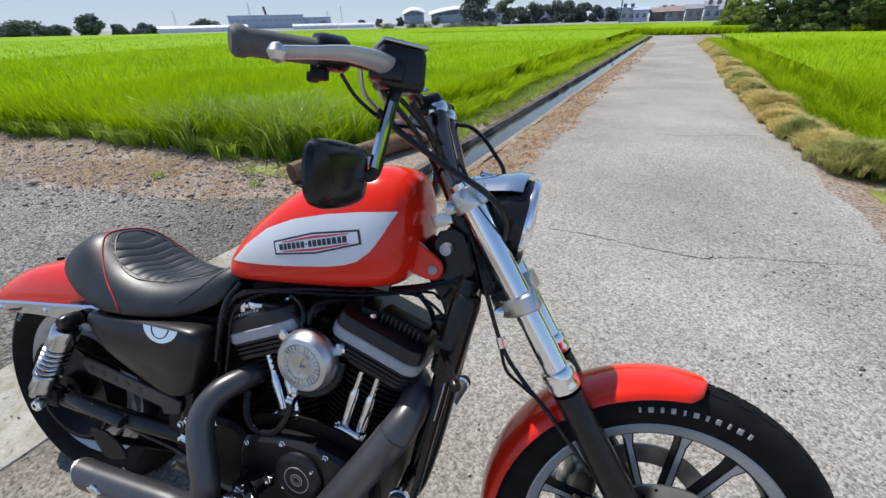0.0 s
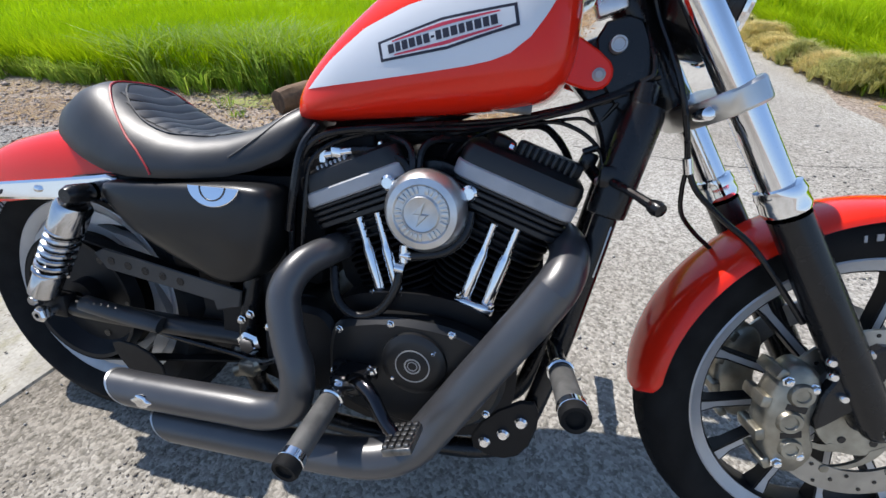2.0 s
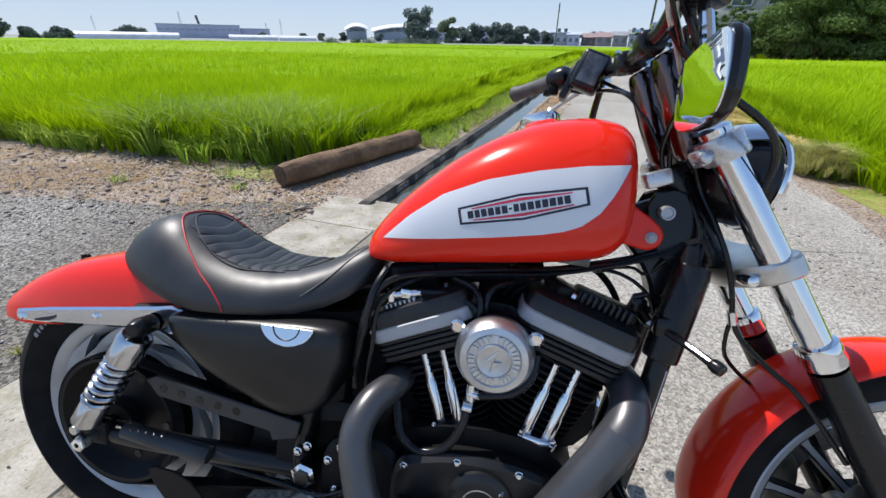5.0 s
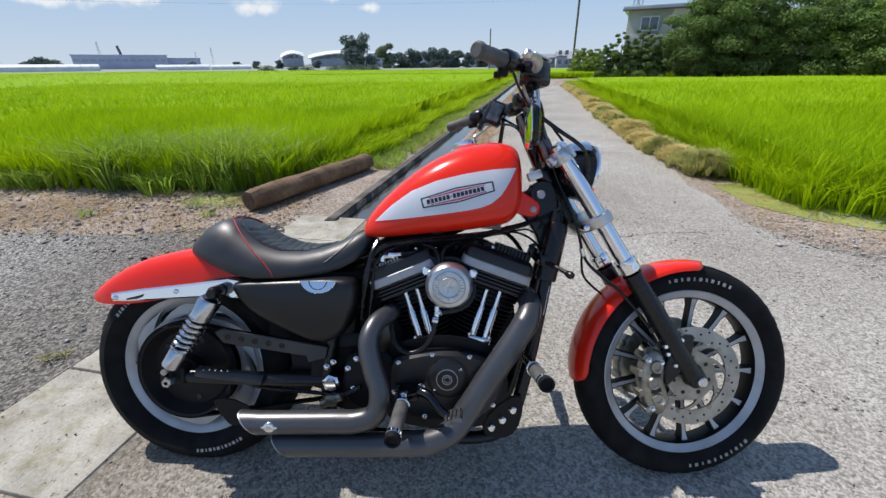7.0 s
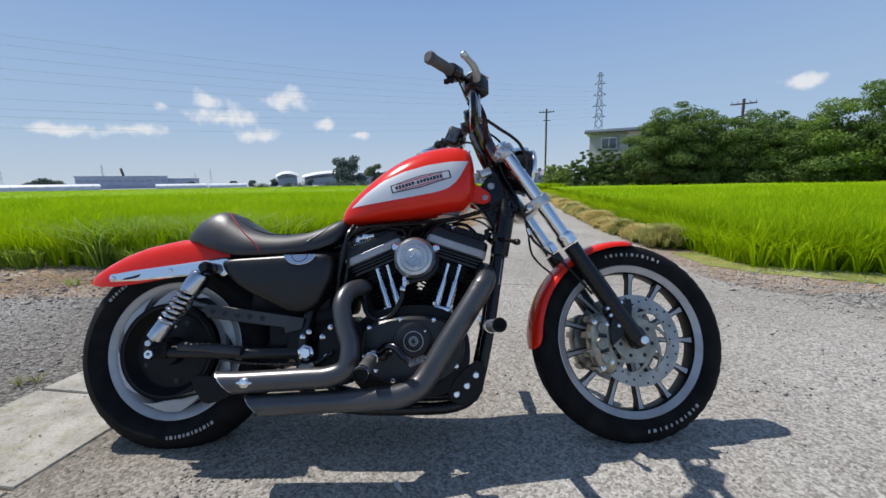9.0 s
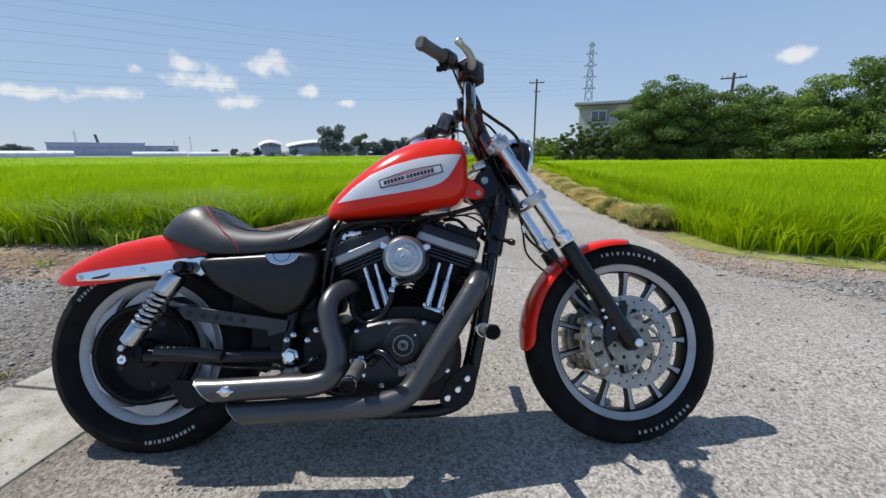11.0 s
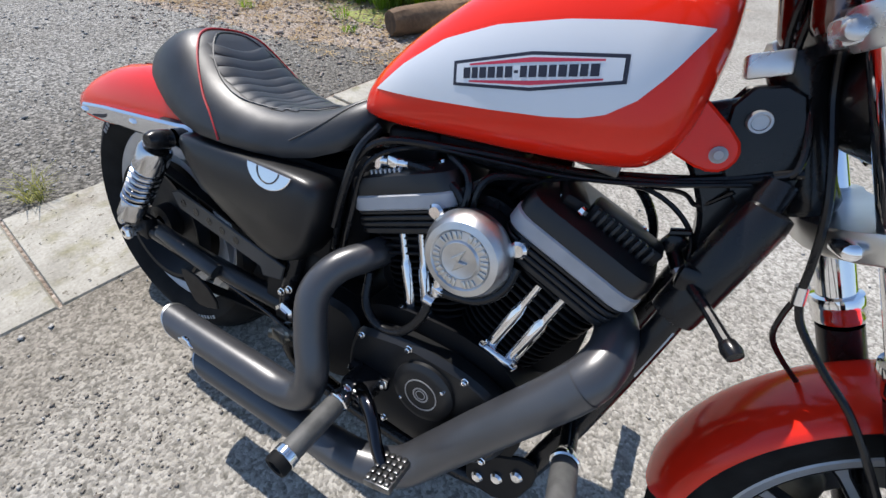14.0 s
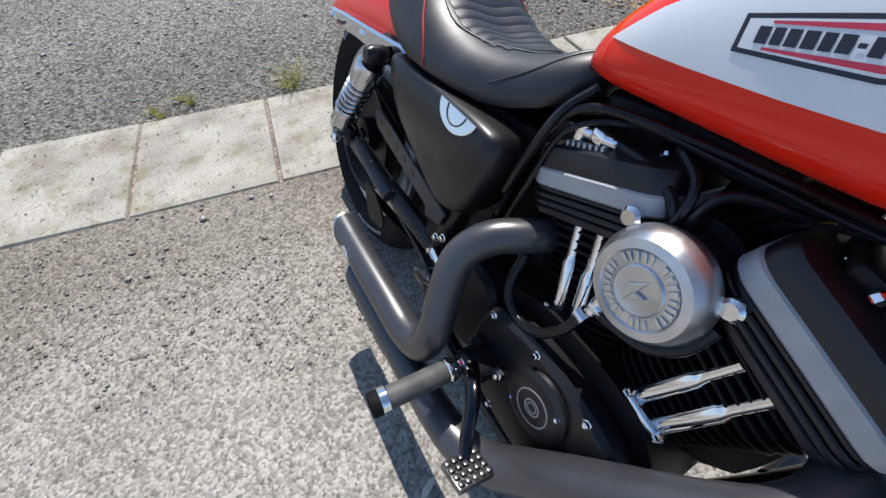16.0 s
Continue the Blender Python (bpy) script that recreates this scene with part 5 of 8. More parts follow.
def fork():
    for s, lab in ((-1, ""), (1, "")):
        y = s * 0.087
        top = Vector((fork_x(0.965), y, 0.965))
        cap = Vector((fork_x(0.632), y, 0.632))
        low = Vector((fork_x(0.325), y, 0.325))
        f = fpart("fork_leg", lathe([(0.0285, 0), (0.0285, 0.20), (0.027, 0.30), (0.0265, 0.352)], low, FK, 24), BLACK, None, "gloss black fork slider")
        fpart("fork_tube", lathe([(0.0225, 0), (0.0225, (top - cap).length)], cap, FK, 24), CHROME, f, "chrome fork tube")
        fpart("dust_cap", lathe([(0.020, -0.006), (0.0290, -0.004), (0.0305, 0.004), (0.0295, 0.018), (0.031, 0.022), (0.0285, 0.034), (0.021, 0.036)], cap, FK, 24), CHROME, f, "chrome dust cap")
        fpart("axle_clamp", rbox((AX_F.x - 0.008, y, AX_F.z + 0.010), (0.054, 0.044, 0.070), 0.021, (0, -31, 0), 4), BLACK, f)
        fpart("tube_cap", lathe([(0.023, -0.002), (0.024, 0.006), (0.017, 0.011), (0.0001, 0.012)], top, FK, 20), CHROME, f)
    for s in (-1, 1):
        c = Vector((fork_x(0.945), s * 0.087, 0.945))
        col = fpart("tube_collar", join(lathe([(0.0235, -0.019), (0.031, -0.019), (0.033, -0.016), (0.033, 0.016), (0.031, 0.019), (0.0235, 0.019)], c, FK, 28), moved(rbox((-0.032, 0, 0), (0.026, 0.030, 0.026), 0.006), Matrix.Translation(c) @ Matrix.Rotation(radians(-31), 4, "Y"))), CLAMP, None, "satin alloy fork collar")
    for z, wname, tall, drop in ((0.945, "top_clamp", 0.034, 0.0), (0.772, "lower_clamp", 0.034, 0.0)):
        c = Vector((fork_x(z), 0, z))
        M = Matrix.Translation(c) @ Matrix.Rotation(radians(-31), 4, "Y")
        rear = -0.036 if z > 0.9 else -0.062
        out = chaikin([(-0.115, 0.0), (-0.112, 0.025), (-0.085, 0.034), (-0.05, 0.024), (0.05, 0.024), (0.085, 0.034), (0.112, 0.025), (0.115, 0.0), (0.10, -0.030), (0.04, rear), (-0.04, rear), (-0.10, -0.030)], 1)
        lp = lambda k, h: [(x * k, y * k * (0.62 if z > 0.9 else 1.0), h) for y, x in out]
        cl = fpart(wname, moved(loft([lp(0.97, -tall / 2), lp(1, -tall / 2 + 0.004), lp(1, tall / 2 - 0.004), lp(0.97, tall / 2)]), M), BLACK if z > 0.9 else ALLOY, None, "black upper triple clamp" if z > 0.9 else "cast alloy lower triple clamp")
        for s in (-1, 1):
            fpart("pinch_bolt", moved(lathe([(0.0001, 0.010), (0.006, 0.010), (0.009, 0.008), (0.010, 0), (0.010, -0.02)], (-0.036 if z > 0.9 else -0.045, s * (0.101 if z > 0.9 else 0.086), 0), (0, s, 0), 12), M), CLAMP if z > 0.9 else CHROME, cl, "alloy pinch bolt")


fork()


# mudguards
def mudguard(o, angles, prof, steps, taper=None):
    loops = []
    for i in range(steps + 1):
        t = i / steps
        a = radians(angles[0] + (angles[1] - angles[0]) * t)
        k = taper(t) if taper else 1.0
        loops.append([(o.x + math.cos(a) * (r * (1 if r > 0 else 1)), y * k, o.z + math.sin(a) * r) for y, r in prof])
    return loops


def shell(loops, thick=0.004):
    """A thin sheet with thickness: the loops run across it, open; returns the closed solid."""
    n = len(loops[0])
    solid = []
    for lp in loops:
        c = [Vector(p) for p in lp]
        mid = sum(c, Vector()) / n
        inner = [p + (Vector((mid.x, 0, mid.z)) - p).normalized() * thick for p in c]
        solid.append(c + inner[::-1])
    return loft(solid)


def front_fender():
    prof = []
    R = 0.338
    for i in range(17):
        a = math.pi * i / 16
        prof.append((-0.066 * math.cos(a), R - 0.027 + 0.027 * math.sin(a) ** 0.8))
    loops = []
    for i in range(45):
        t = i / 44
        k = min(1.0, 0.35 + 0.65 * math.sqrt(min(1, t / 0.07))) * min(1.0, 0.45 + 0.55 * math.sqrt(min(1, (1 - t) / 0.06)))
        ang = radians(82 + 102.5 * t)
        loops.append([(AX_F.x + math.cos(ang) * (R - (R - r) * k), y * k, AX_F.z + math.sin(ang) * (R - (R - r) * k)) for y, r in prof])
    fpart("front_fender", shell(loops), RED, None, "glossy orange-red front mudguard", 50)


front_fender()


def rear_fender():
    xs = [-0.280, -0.274, -0.252, -0.215, -0.168, -0.10, -0.008, 0.08, 0.17, 0.25]
    tops = [0.530, 0.546, 0.570, 0.598, 0.625, 0.651, 0.671, 0.683, 0.686, 0.684]
    bots = [0.530, 0.524, 0.516, 0.511, 0.512, 0.520, 0.535, 0.55, 0.56, 0.56]
    half = [0.060, 0.082, 0.096, 0.102, 0.105, 0.106, 0.106, 0.106, 0.106, 0.106]
    loops = []
    for x, zt, zb, h in zip(xs, tops, bots, half):
        lp = []
        for i in range(17):
            a = math.pi * i / 16
            lp.append((x, -h * math.copysign(abs(math.cos(a)) ** 0.5, math.cos(a)), zb + (zt - zb) * (math.sin(a) ** 0.72)))
        loops.append(lp)
    part("rear_fender", shell(loops, 0.004), RED, bike, "glossy orange-red bobbed rear mudguard", 50)
    # small rubber post on its crown
    part("fender_stud", lathe([(0.0001, 0.036), (0.008, 0.036), (0.010, 0.031), (0.008, 0.0)], (-0.210, 0.050, 0.594), (-0.15, 0.1, 1), 14), RUBBER, bike, "black rubber stud")
    for s in (-1, 1):
        poly = chaikin([(-0.185, 0.540), (-0.178, 0.553), (0.150, 0.594), (0.202, 0.603), (0.218, 0.588), (0.206, 0.548), (0.190, 0.538), (0.160, 0.549), (-0.175, 0.522)], 1)
        st = part("fender_strut", plate(poly, s * 0.126, s * 0.112, 0.005), CHROME, bike, "polished chrome fender strut")
        for x, z in ((-0.165, 0.5375), (0.02, 0.560)):
            part("strut_bolt", bolt((x, s * 0.126, z), 0.0075, 0.006, (0, s, 0)), CHROME, st)
        part("strut_badge", plate(chaikin([(-0.135, 0.536), (-0.09, 0.546), (-0.075, 0.552), (-0.085, 0.538), (-0.13, 0.531)], 1), s * 0.1275, s * 0.125, 0.0005), INK, st, "small dark badge")


rear_fender()

# fuel tank: sections along x
TX = [0.548, 0.552, 0.565, 0.60, 0.66, 0.73, 0.80, 0.87, 0.93, 0.97, 0.995, 1.008, 1.012]
TT = [0.738, 0.756, 0.780, 0.822, 0.877, 0.929, 0.965, 0.987, 0.994, 0.989, 0.973, 0.935, 0.90]
TB = [0.728, 0.721, 0.715, 0.714, 0.719, 0.726, 0.733, 0.741, 0.750, 0.760, 0.780, 0.812, 0.85]
TW = [0.018, 0.043, 0.063, 0.085, 0.104, 0.116, 0.124, 0.128, 0.126, 0.118, 0.101, 0.070, 0.032]


def smooth(x, xs, ys):
    """A smooth curve through xs, ys that never overshoots."""
    n = len(xs)
    d = [(ys[i + 1] - ys[i]) / (xs[i + 1] - xs[i]) for i in range(n - 1)]
    m = [d[0]] + [2 * a * b / (a + b) if a * b > 0 else 0.0 for a, b in zip(d, d[1:])] + [d[-1]]
    i = max(0, min(n - 2, sum(1 for q in xs if q <= x) - 1))
    h = xs[i + 1] - xs[i]
    t = (x - xs[i]) / h
    return (ys[i] * (1 + 2 * t) * (1 - t) ** 2 + m[i] * h * t * (1 - t) ** 2
            + ys[i + 1] * t * t * (3 - 2 * t) - m[i + 1] * h * t * t * (1 - t))


def tank_section(x):
    zt, zb, w = (smooth(x, TX, q) for q in (TT, TB, TW))
    zm = zb + (zt - zb) * 0.32
    return zt, zb, zm, w


def tank_side(x, z):
    """Half width of the tank at x, z."""
    zt, zb, zm, w = tank_section(x)
    if z >= zm:
        s = min(1, (z - zm) / (zt - zm))
        s = s ** (1 / 0.85)
    else:
        s = min(1, (zm - z) / (zm - zb))
        s = s ** (1 / 0.55)
    return w * math.sqrt(max(0, 1 - s * s)) ** 0.80


def tank():
    loops = []
    xs = [0.548 + 0.464 * (0.5 - 0.5 * math.cos(math.pi * i / 52)) for i in range(53)]
    for x in xs:
        zt, zb, zm, w = tank_section(x)
        lp = []
        for j in range(44):
            a = 2 * math.pi * j / 44
            ca, sa = math.cos(a), math.sin(a)
            y = w * math.copysign(abs(ca) ** 0.80, ca)
            z = zm + (zt - zm) * abs(sa) ** 0.85 if sa >= 0 else zm - (zm - zb) * abs(sa) ** 0.55
            lp.append((x, y, z))
        loops.append(lp)
    t = part("fuel_tank", loft(loops), RED, bike, "orange-red peanut tank with silver-white side panel", 60)
    # painted side panels, 1.5 mm proud
    top = lambda x: float(np.interp(x, [0.592, 0.64, 0.70, 0.77, 0.85, 0.92, 0.986], [0.766, 0.810, 0.852, 0.880, 0.899, 0.910, 0.916]))
    bot = lambda x: float(np.interp(x, [0.592, 0.64, 0.70, 0.79, 0.86, 0.895, 0.92, 0.945, 0.965, 0.986], [0.766, 0.771, 0.778, 0.790, 0.801, 0.809, 0.819, 0.840, 0.870, 0.914]))
    for s in (-1, 1):
        rows = []
        for i in range(49):
            x = 0.5925 + (0.986 - 0.5925) * i / 48
            a, b = bot(x), top(x)
            rows.append([(x, s * (tank_side(x, a + (b - a) * j / 12) + 0.0012), a + (b - a) * j / 12) for j in range(13)])
        g = loft(rows, closed=False)
        if s > 0:
            g = (g[0], [tuple(reversed(f)) for f in g[1]])
        pnl = part("side_panel", g, WHITE, t, "silver-white painted flame panel", 60)
        ang = radians(13.8)
        c = Vector((0.828, 0, 0.842))

        def flat(pts2, off):
            out = []
            for u, v in pts2:
                x, z = c.x + u * math.cos(ang) - v * math.sin(ang), c.z + u * math.sin(ang) + v * math.cos(ang)
                out.append((x, s * (tank_side(x, z) + off), z))
            return out

        def decal(name, outline, off, material, label=""):
            """A thin inked shape that follows the tank's curve."""
            lo, hi = outline
            rws = []
            for i in range(25):
                u = lo[0][0] + (lo[-1][0] - lo[0][0]) * i / 24
                v0 = float(np.interp(u, [p[0] for p in lo], [p[1] for p in lo]))
                v1 = float(np.interp(u, [p[0] for p in hi], [p[1] for p in hi]))
                rws.append(flat([(u, v0 + (v1 - v0) * j / 4) for j in range(5)], off))
            g = loft(rws, closed=False)
            if s > 0:
                g = (g[0], [tuple(reversed(f)) for f in g[1]])
            return part(name, g, material, pnl, label, 60)

        hexa = lambda L, e, m: ([(-L, -e), (0, -m), (L, -e)], [(-L, e), (0, m), (L, e)])
        decal("badge_border", hexa(0.101, 0.0138, 0.0205), 0.0019, INK, "dark badge outline")
        decal("badge_field", hexa(0.0965, 0.0104, 0.0168), 0.0024, WHITE)
        for v in (-1, 1):
            lo = [(-0.078, v * 0.0092 - 0.0010), (0, v * 0.0120 - 0.0024), (0.078, v * 0.0092 - 0.0010)]
            hi = [(-0.078, v * 0.0092 + 0.0010), (0, v * 0.0120 + 0.0024), (0.078, v * 0.0092 + 0.0010)]
            decal("badge_stripe", (lo, hi), 0.0028, REDINK, "crimson badge stripe")
        x = -0.086
        for i in range(15):
            wd = (0.0094, 0.0082, 0.0090)[i * 7 % 3] if i != 6 else 0.005
            hh = 0.0060 if i != 6 else 0.0016
            decal("marking_bar", ([(x, -hh), (x + wd, -hh)], [(x, hh), (x + wd, hh)]), 0.0030, INK)
            x += wd + 0.0022
    part("filler_cap", lathe([(0.030, -0.010), (0.035, 0.0), (0.0365, 0.004), (0.0365, 0.012), (0.032, 0.017), (0.0001, 0.020)], (0.850, 0.028, 0.984), (-0.22, 0.10, 1), 28), CHROME, t, "chrome filler cap")
    for s in (-1, 1):
        ear = chaikin([(0.970, 0.800), (0.972, 0.880), (0.998, 0.862), (1.056, 0.826), (1.066, 0.806), (1.058, 0.786), (1.036, 0.780), (1.000, 0.790)], 1)
        er = part("mount_ear", plate(ear, s * 0.052, s * 0.042, 0.003), RED, t, "red mounting ear")
        part("ear_bolt", lathe([(0.0001, 0.006), (0.005, 0.006), (0.0065, 0.004), (0.0095, 0.003), (0.0095, 0)], (1.044, s * 0.052, 0.803), (0, s, 0), 16), BANDGREY, er, "chrome bolt")
    part("rear_tab", rbox((0.545, 0, 0.706), (0.05, 0.07, 0.012), 0.004, (0, -12, 0)), RED, t)


tank()

# saddle
SX = [0.028, 0.045, 0.08, 0.115, 0.145, 0.175, 0.21, 0.26, 0.32, 0.38, 0.44, 0.49, 0.53, 0.556, 0.572, 0.580]
ST = [0.680, 0.705, 0.741, 0.763, 0.770, 0.764, 0.742, 0.712, 0.692, 0.686, 0.693, 0.710, 0.732, 0.741, 0.740, 0.728]
SB = [0.676, 0.673, 0.668, 0.654, 0.642, 0.632, 0.622, 0.617, 0.618, 0.621, 0.627, 0.640, 0.660, 0.682, 0.702, 0.712]
SW = [0.050, 0.080, 0.108, 0.122, 0.131, 0.137, 0.142, 0.146, 0.143, 0.135, 0.121, 0.104, 0.086, 0.072, 0.056, 0.030]


def seat_top(x, y):
    zt, zb, w = (float(np.interp(x, SX, q)) for q in (ST, SB, SW))
    s = min(1, abs(y) / w)
    base = zb + (zt - zb) * (1 - s ** 3.2) ** 0.55
    dish = 0.016 * math.exp(-((x - 0.33) / 0.10) ** 2) * math.exp(-(abs(y) / 0.06) ** 2)
    return base - dish


def seat():
    loops = []
    xs = sorted(set(SX + [0.13, 0.16, 0.19, 0.235, 0.29, 0.35, 0.41]))
    for x in xs:
        zb, w = (float(np.interp(x, SX, q)) for q in (SB, SW))
        lp = []
        for i in range(29):
            t = -1 + 2 * i / 28
            y = w * math.copysign(1 - (1 - abs(t)) ** 1.7, t)
            lp.append((x, y, seat_top(x, y)))
        lp += [(x, w * 0.96, zb - 0.012), (x, -w * 0.96, zb - 0.012)]
        loops.append(lp)
    st = part("seat", loft(loops), LEATHER, bike, "black leather solo seat with pleated centre and red piping", 50)
    # pleats across the dish
    for i in range(10):
        x0 = 0.188 + 0.0235 * i
        w = float(np.interp(x0, [0.18, 0.22, 0.30, 0.38, 0.43], [0.060, 0.082, 0.088, 0.078, 0.052]))
        rows = []
        for j in range(17):
            y = -w + 2 * w * j / 16
            xx = x0 + 0.020 * (1 - (y / w) ** 2) * (1 - i / 5)
            r = []
            for k in range(7):
                u = k / 6
                x = xx + 0.0225 * u
                r.append((x, y, seat_top(x, y) + 0.0015 + 0.0034 * math.sin(math.pi * u) ** 0.35 * (1 - (abs(y) / w) ** 6)))
            rows.append(r)
        g = loft(rows, closed=False)
        part("pleat", (g[0], [tuple(reversed(f)) for f in g[1]]), LEATHER, st, "", 60)
    # red piping behind the hip ridge
    pts = []
    for i in range(33):
        u = -1 + i / 16
        t = abs(u)
        x = 0.150 + 0.160 * t ** 2.8
        y = u * float(np.interp(x, SX, SW)) * 0.998
        pts.append((x, y, seat_top(x, y) + 0.0015))
    for k, e in ((0, -1), (-1, 1)):
        x, y, z = pts[k]
        pts.insert(0 if k == 0 else len(pts), (x + 0.004, y, z - 0.012))
    part("piping", sweep(pts, 0.0019, 6, 2), PIPING, st, "thin red piping")
    # stitched rim round the pleats, and the seam across the nose
    rim = []
    for i in range(49):
        a = 2 * math.pi * i / 48
        x = 0.312 - 0.148 * math.cos(a)
        y = math.sin(a) * float(np.interp(x, [0.16, 0.22, 0.30, 0.38, 0.46], [0.086, 0.095, 0.096, 0.084, 0.062]))
        rim.append((x, y, seat_top(x, y) + 0.0008))
    part("seam", sweep(rim, 0.0020, 6, 1), LEATHER, st)
    for e in (-1, 1):
        nose = [(x, e * q * float(np.interp(x, SX, SW))) for x, q in ((0.452, 0.97), (0.472, 0.93), (0.500, 0.84), (0.528, 0.66), (0.550, 0.40), (0.560, 0.10))]
        part("nose_seam", sweep([(x, y, seat_top(x, y) + 0.0006) for x, y in nose], 0.0016, 6, 4), LEATHER, st)


seat()

# exhaust pipes
def exhaust():
    p1 = [(0.640, -0.060, 0.500), (0.630, -0.105, 0.499), (0.604, -0.152, 0.483), (0.593, -0.188, 0.443), (0.609, -0.208, 0.378), (0.629, -0.220, 0.322), (0.619, -0.226, 0.264), (0.572, -0.228, 0.241), (0.50, -0.228, 0.236), (0.40, -0.228, 0.231), (0.31, -0.228, 0.227)]
    p2 = [(1.020, -0.142, 0.497), (0.991, -0.151, 0.450), (0.945, -0.161, 0.380), (0.911, -0.169, 0.329), (0.862, -0.182, 0.254), (0.822, -0.200, 0.205), (0.770, -0.217, 0.185), (0.70, -0.225, 0.179), (0.56, -0.226, 0.172), (0.47, -0.226, 0.168), (0.38, -0.226, 0.164)]
    for pts, tip, lab in ((p1, 0.276, "upper"), (p2, 0.362, "lower")):
        r = 0.031
        ex = part("exhaust_pipe", sweep(pts, [0.0265, 0.027, 0.028, 0.031, 0.031] if lab == "upper" else [0.034, 0.0345, 0.0345, 0.033, 0.031, 0.031], 28, 8, caps=False), PIPE, bike, "satin black exhaust pipe, slash cut at its end", 60)
        e = Vector(pts[-1])
        # slash-cut end
        loops = []
        for h in (0.0, 0.5, 1.0):
            lp = []
            for j in range(28):
                a = 2 * math.pi * j / 28
                z = math.sin(a) * r
                xe = tip - 0.030 * (z / r)
                lp.append((e.x + (xe - e.x) * h, e.y + math.cos(a) * r, e.z + z))
            loops.append(lp)
        inner = [(x + 0.001, e.y + (y - e.y) * 0.88, e.z + (z - e.z) * 0.88) for x, y, z in loops[-1]]
        deep = [(e.x, y, z) for x, y, z in inner]
        part("muffler_end", loft(loops, caps=False), PIPE, ex)
        band = [[(xe + (e.x - xe) * q * 0.10, e.y + (y - e.y) * k, e.z + (z - e.z) * k) for xe, y, z in loops[-1]] for q, k in ((0.9, 1.0), (0.8, 1.012), (0.0, 1.012), (-0.02, 0.99))]
        part("cut_edge", loft(band, caps=False), ALLOY, ex, "bare metal cut edge")
        part("muffler_lip", loft([loops[-1], inner, deep], caps=False), CHROME if lab == "upper" else BLACK, ex, "bare metal slash-cut lip")
    part("header_pipe", sweep([(0.975, 0.000, 0.535), (1.008, -0.022, 0.553), (1.031, -0.058, 0.548), (1.037, -0.098, 0.531), (1.027, -0.130, 0.507), (1.008, -0.146, 0.477), (0.975, -0.154, 0.425)], [0.029, 0.029, 0.030, 0.0315, 0.0335, 0.0343, 0.0335], 26, 8), PIPE, bike, "black front header bend")
    part("pipe_emblem", moved(domed(chaikin([(-0.026, 0.0), (-0.012, 0.006), (-0.009, 0.013), (0.009, 0.013), (0.012, 0.006), (0.026, 0.0), (0.012, -0.006), (0.009, -0.013), (-0.009, -0.013), (-0.012, -0.006)], 1), 0, 0.003, 0.004, 3), pose(0.342, -0.2585, 0.231)), CHROME, bike, "small chrome emblem on the pipe")


exhaust()

# ---- engine ----
CRANK = Vector((0.812, 0, 0.283))


def rounded_rect(w, h, r, n=5):
    pts = []
    for cx, cy, a0 in ((w / 2 - r, h / 2 - r, 0), (-w / 2 + r, h / 2 - r, 90), (-w / 2 + r, -h / 2 + r, 180), (w / 2 - r, -h / 2 + r, 270)):
        for i in range(n):
            a = radians(a0 + 90 * i / (n - 1))
            pts.append((cx + r * math.cos(a), cy + r * math.sin(a)))
    return pts


def slab_xy(w, d, r, z0, z1, bevel=0.002, cx=0, cy=0):
    p = rounded_rect(w, d, r)
    q = inset(p, bevel)
    return loft([[(x + cx, y + cy, z) for x, y in pp] for pp, z in ((q, z0), (p, z0 + bevel), (p, z1 - bevel), (q, z1))])


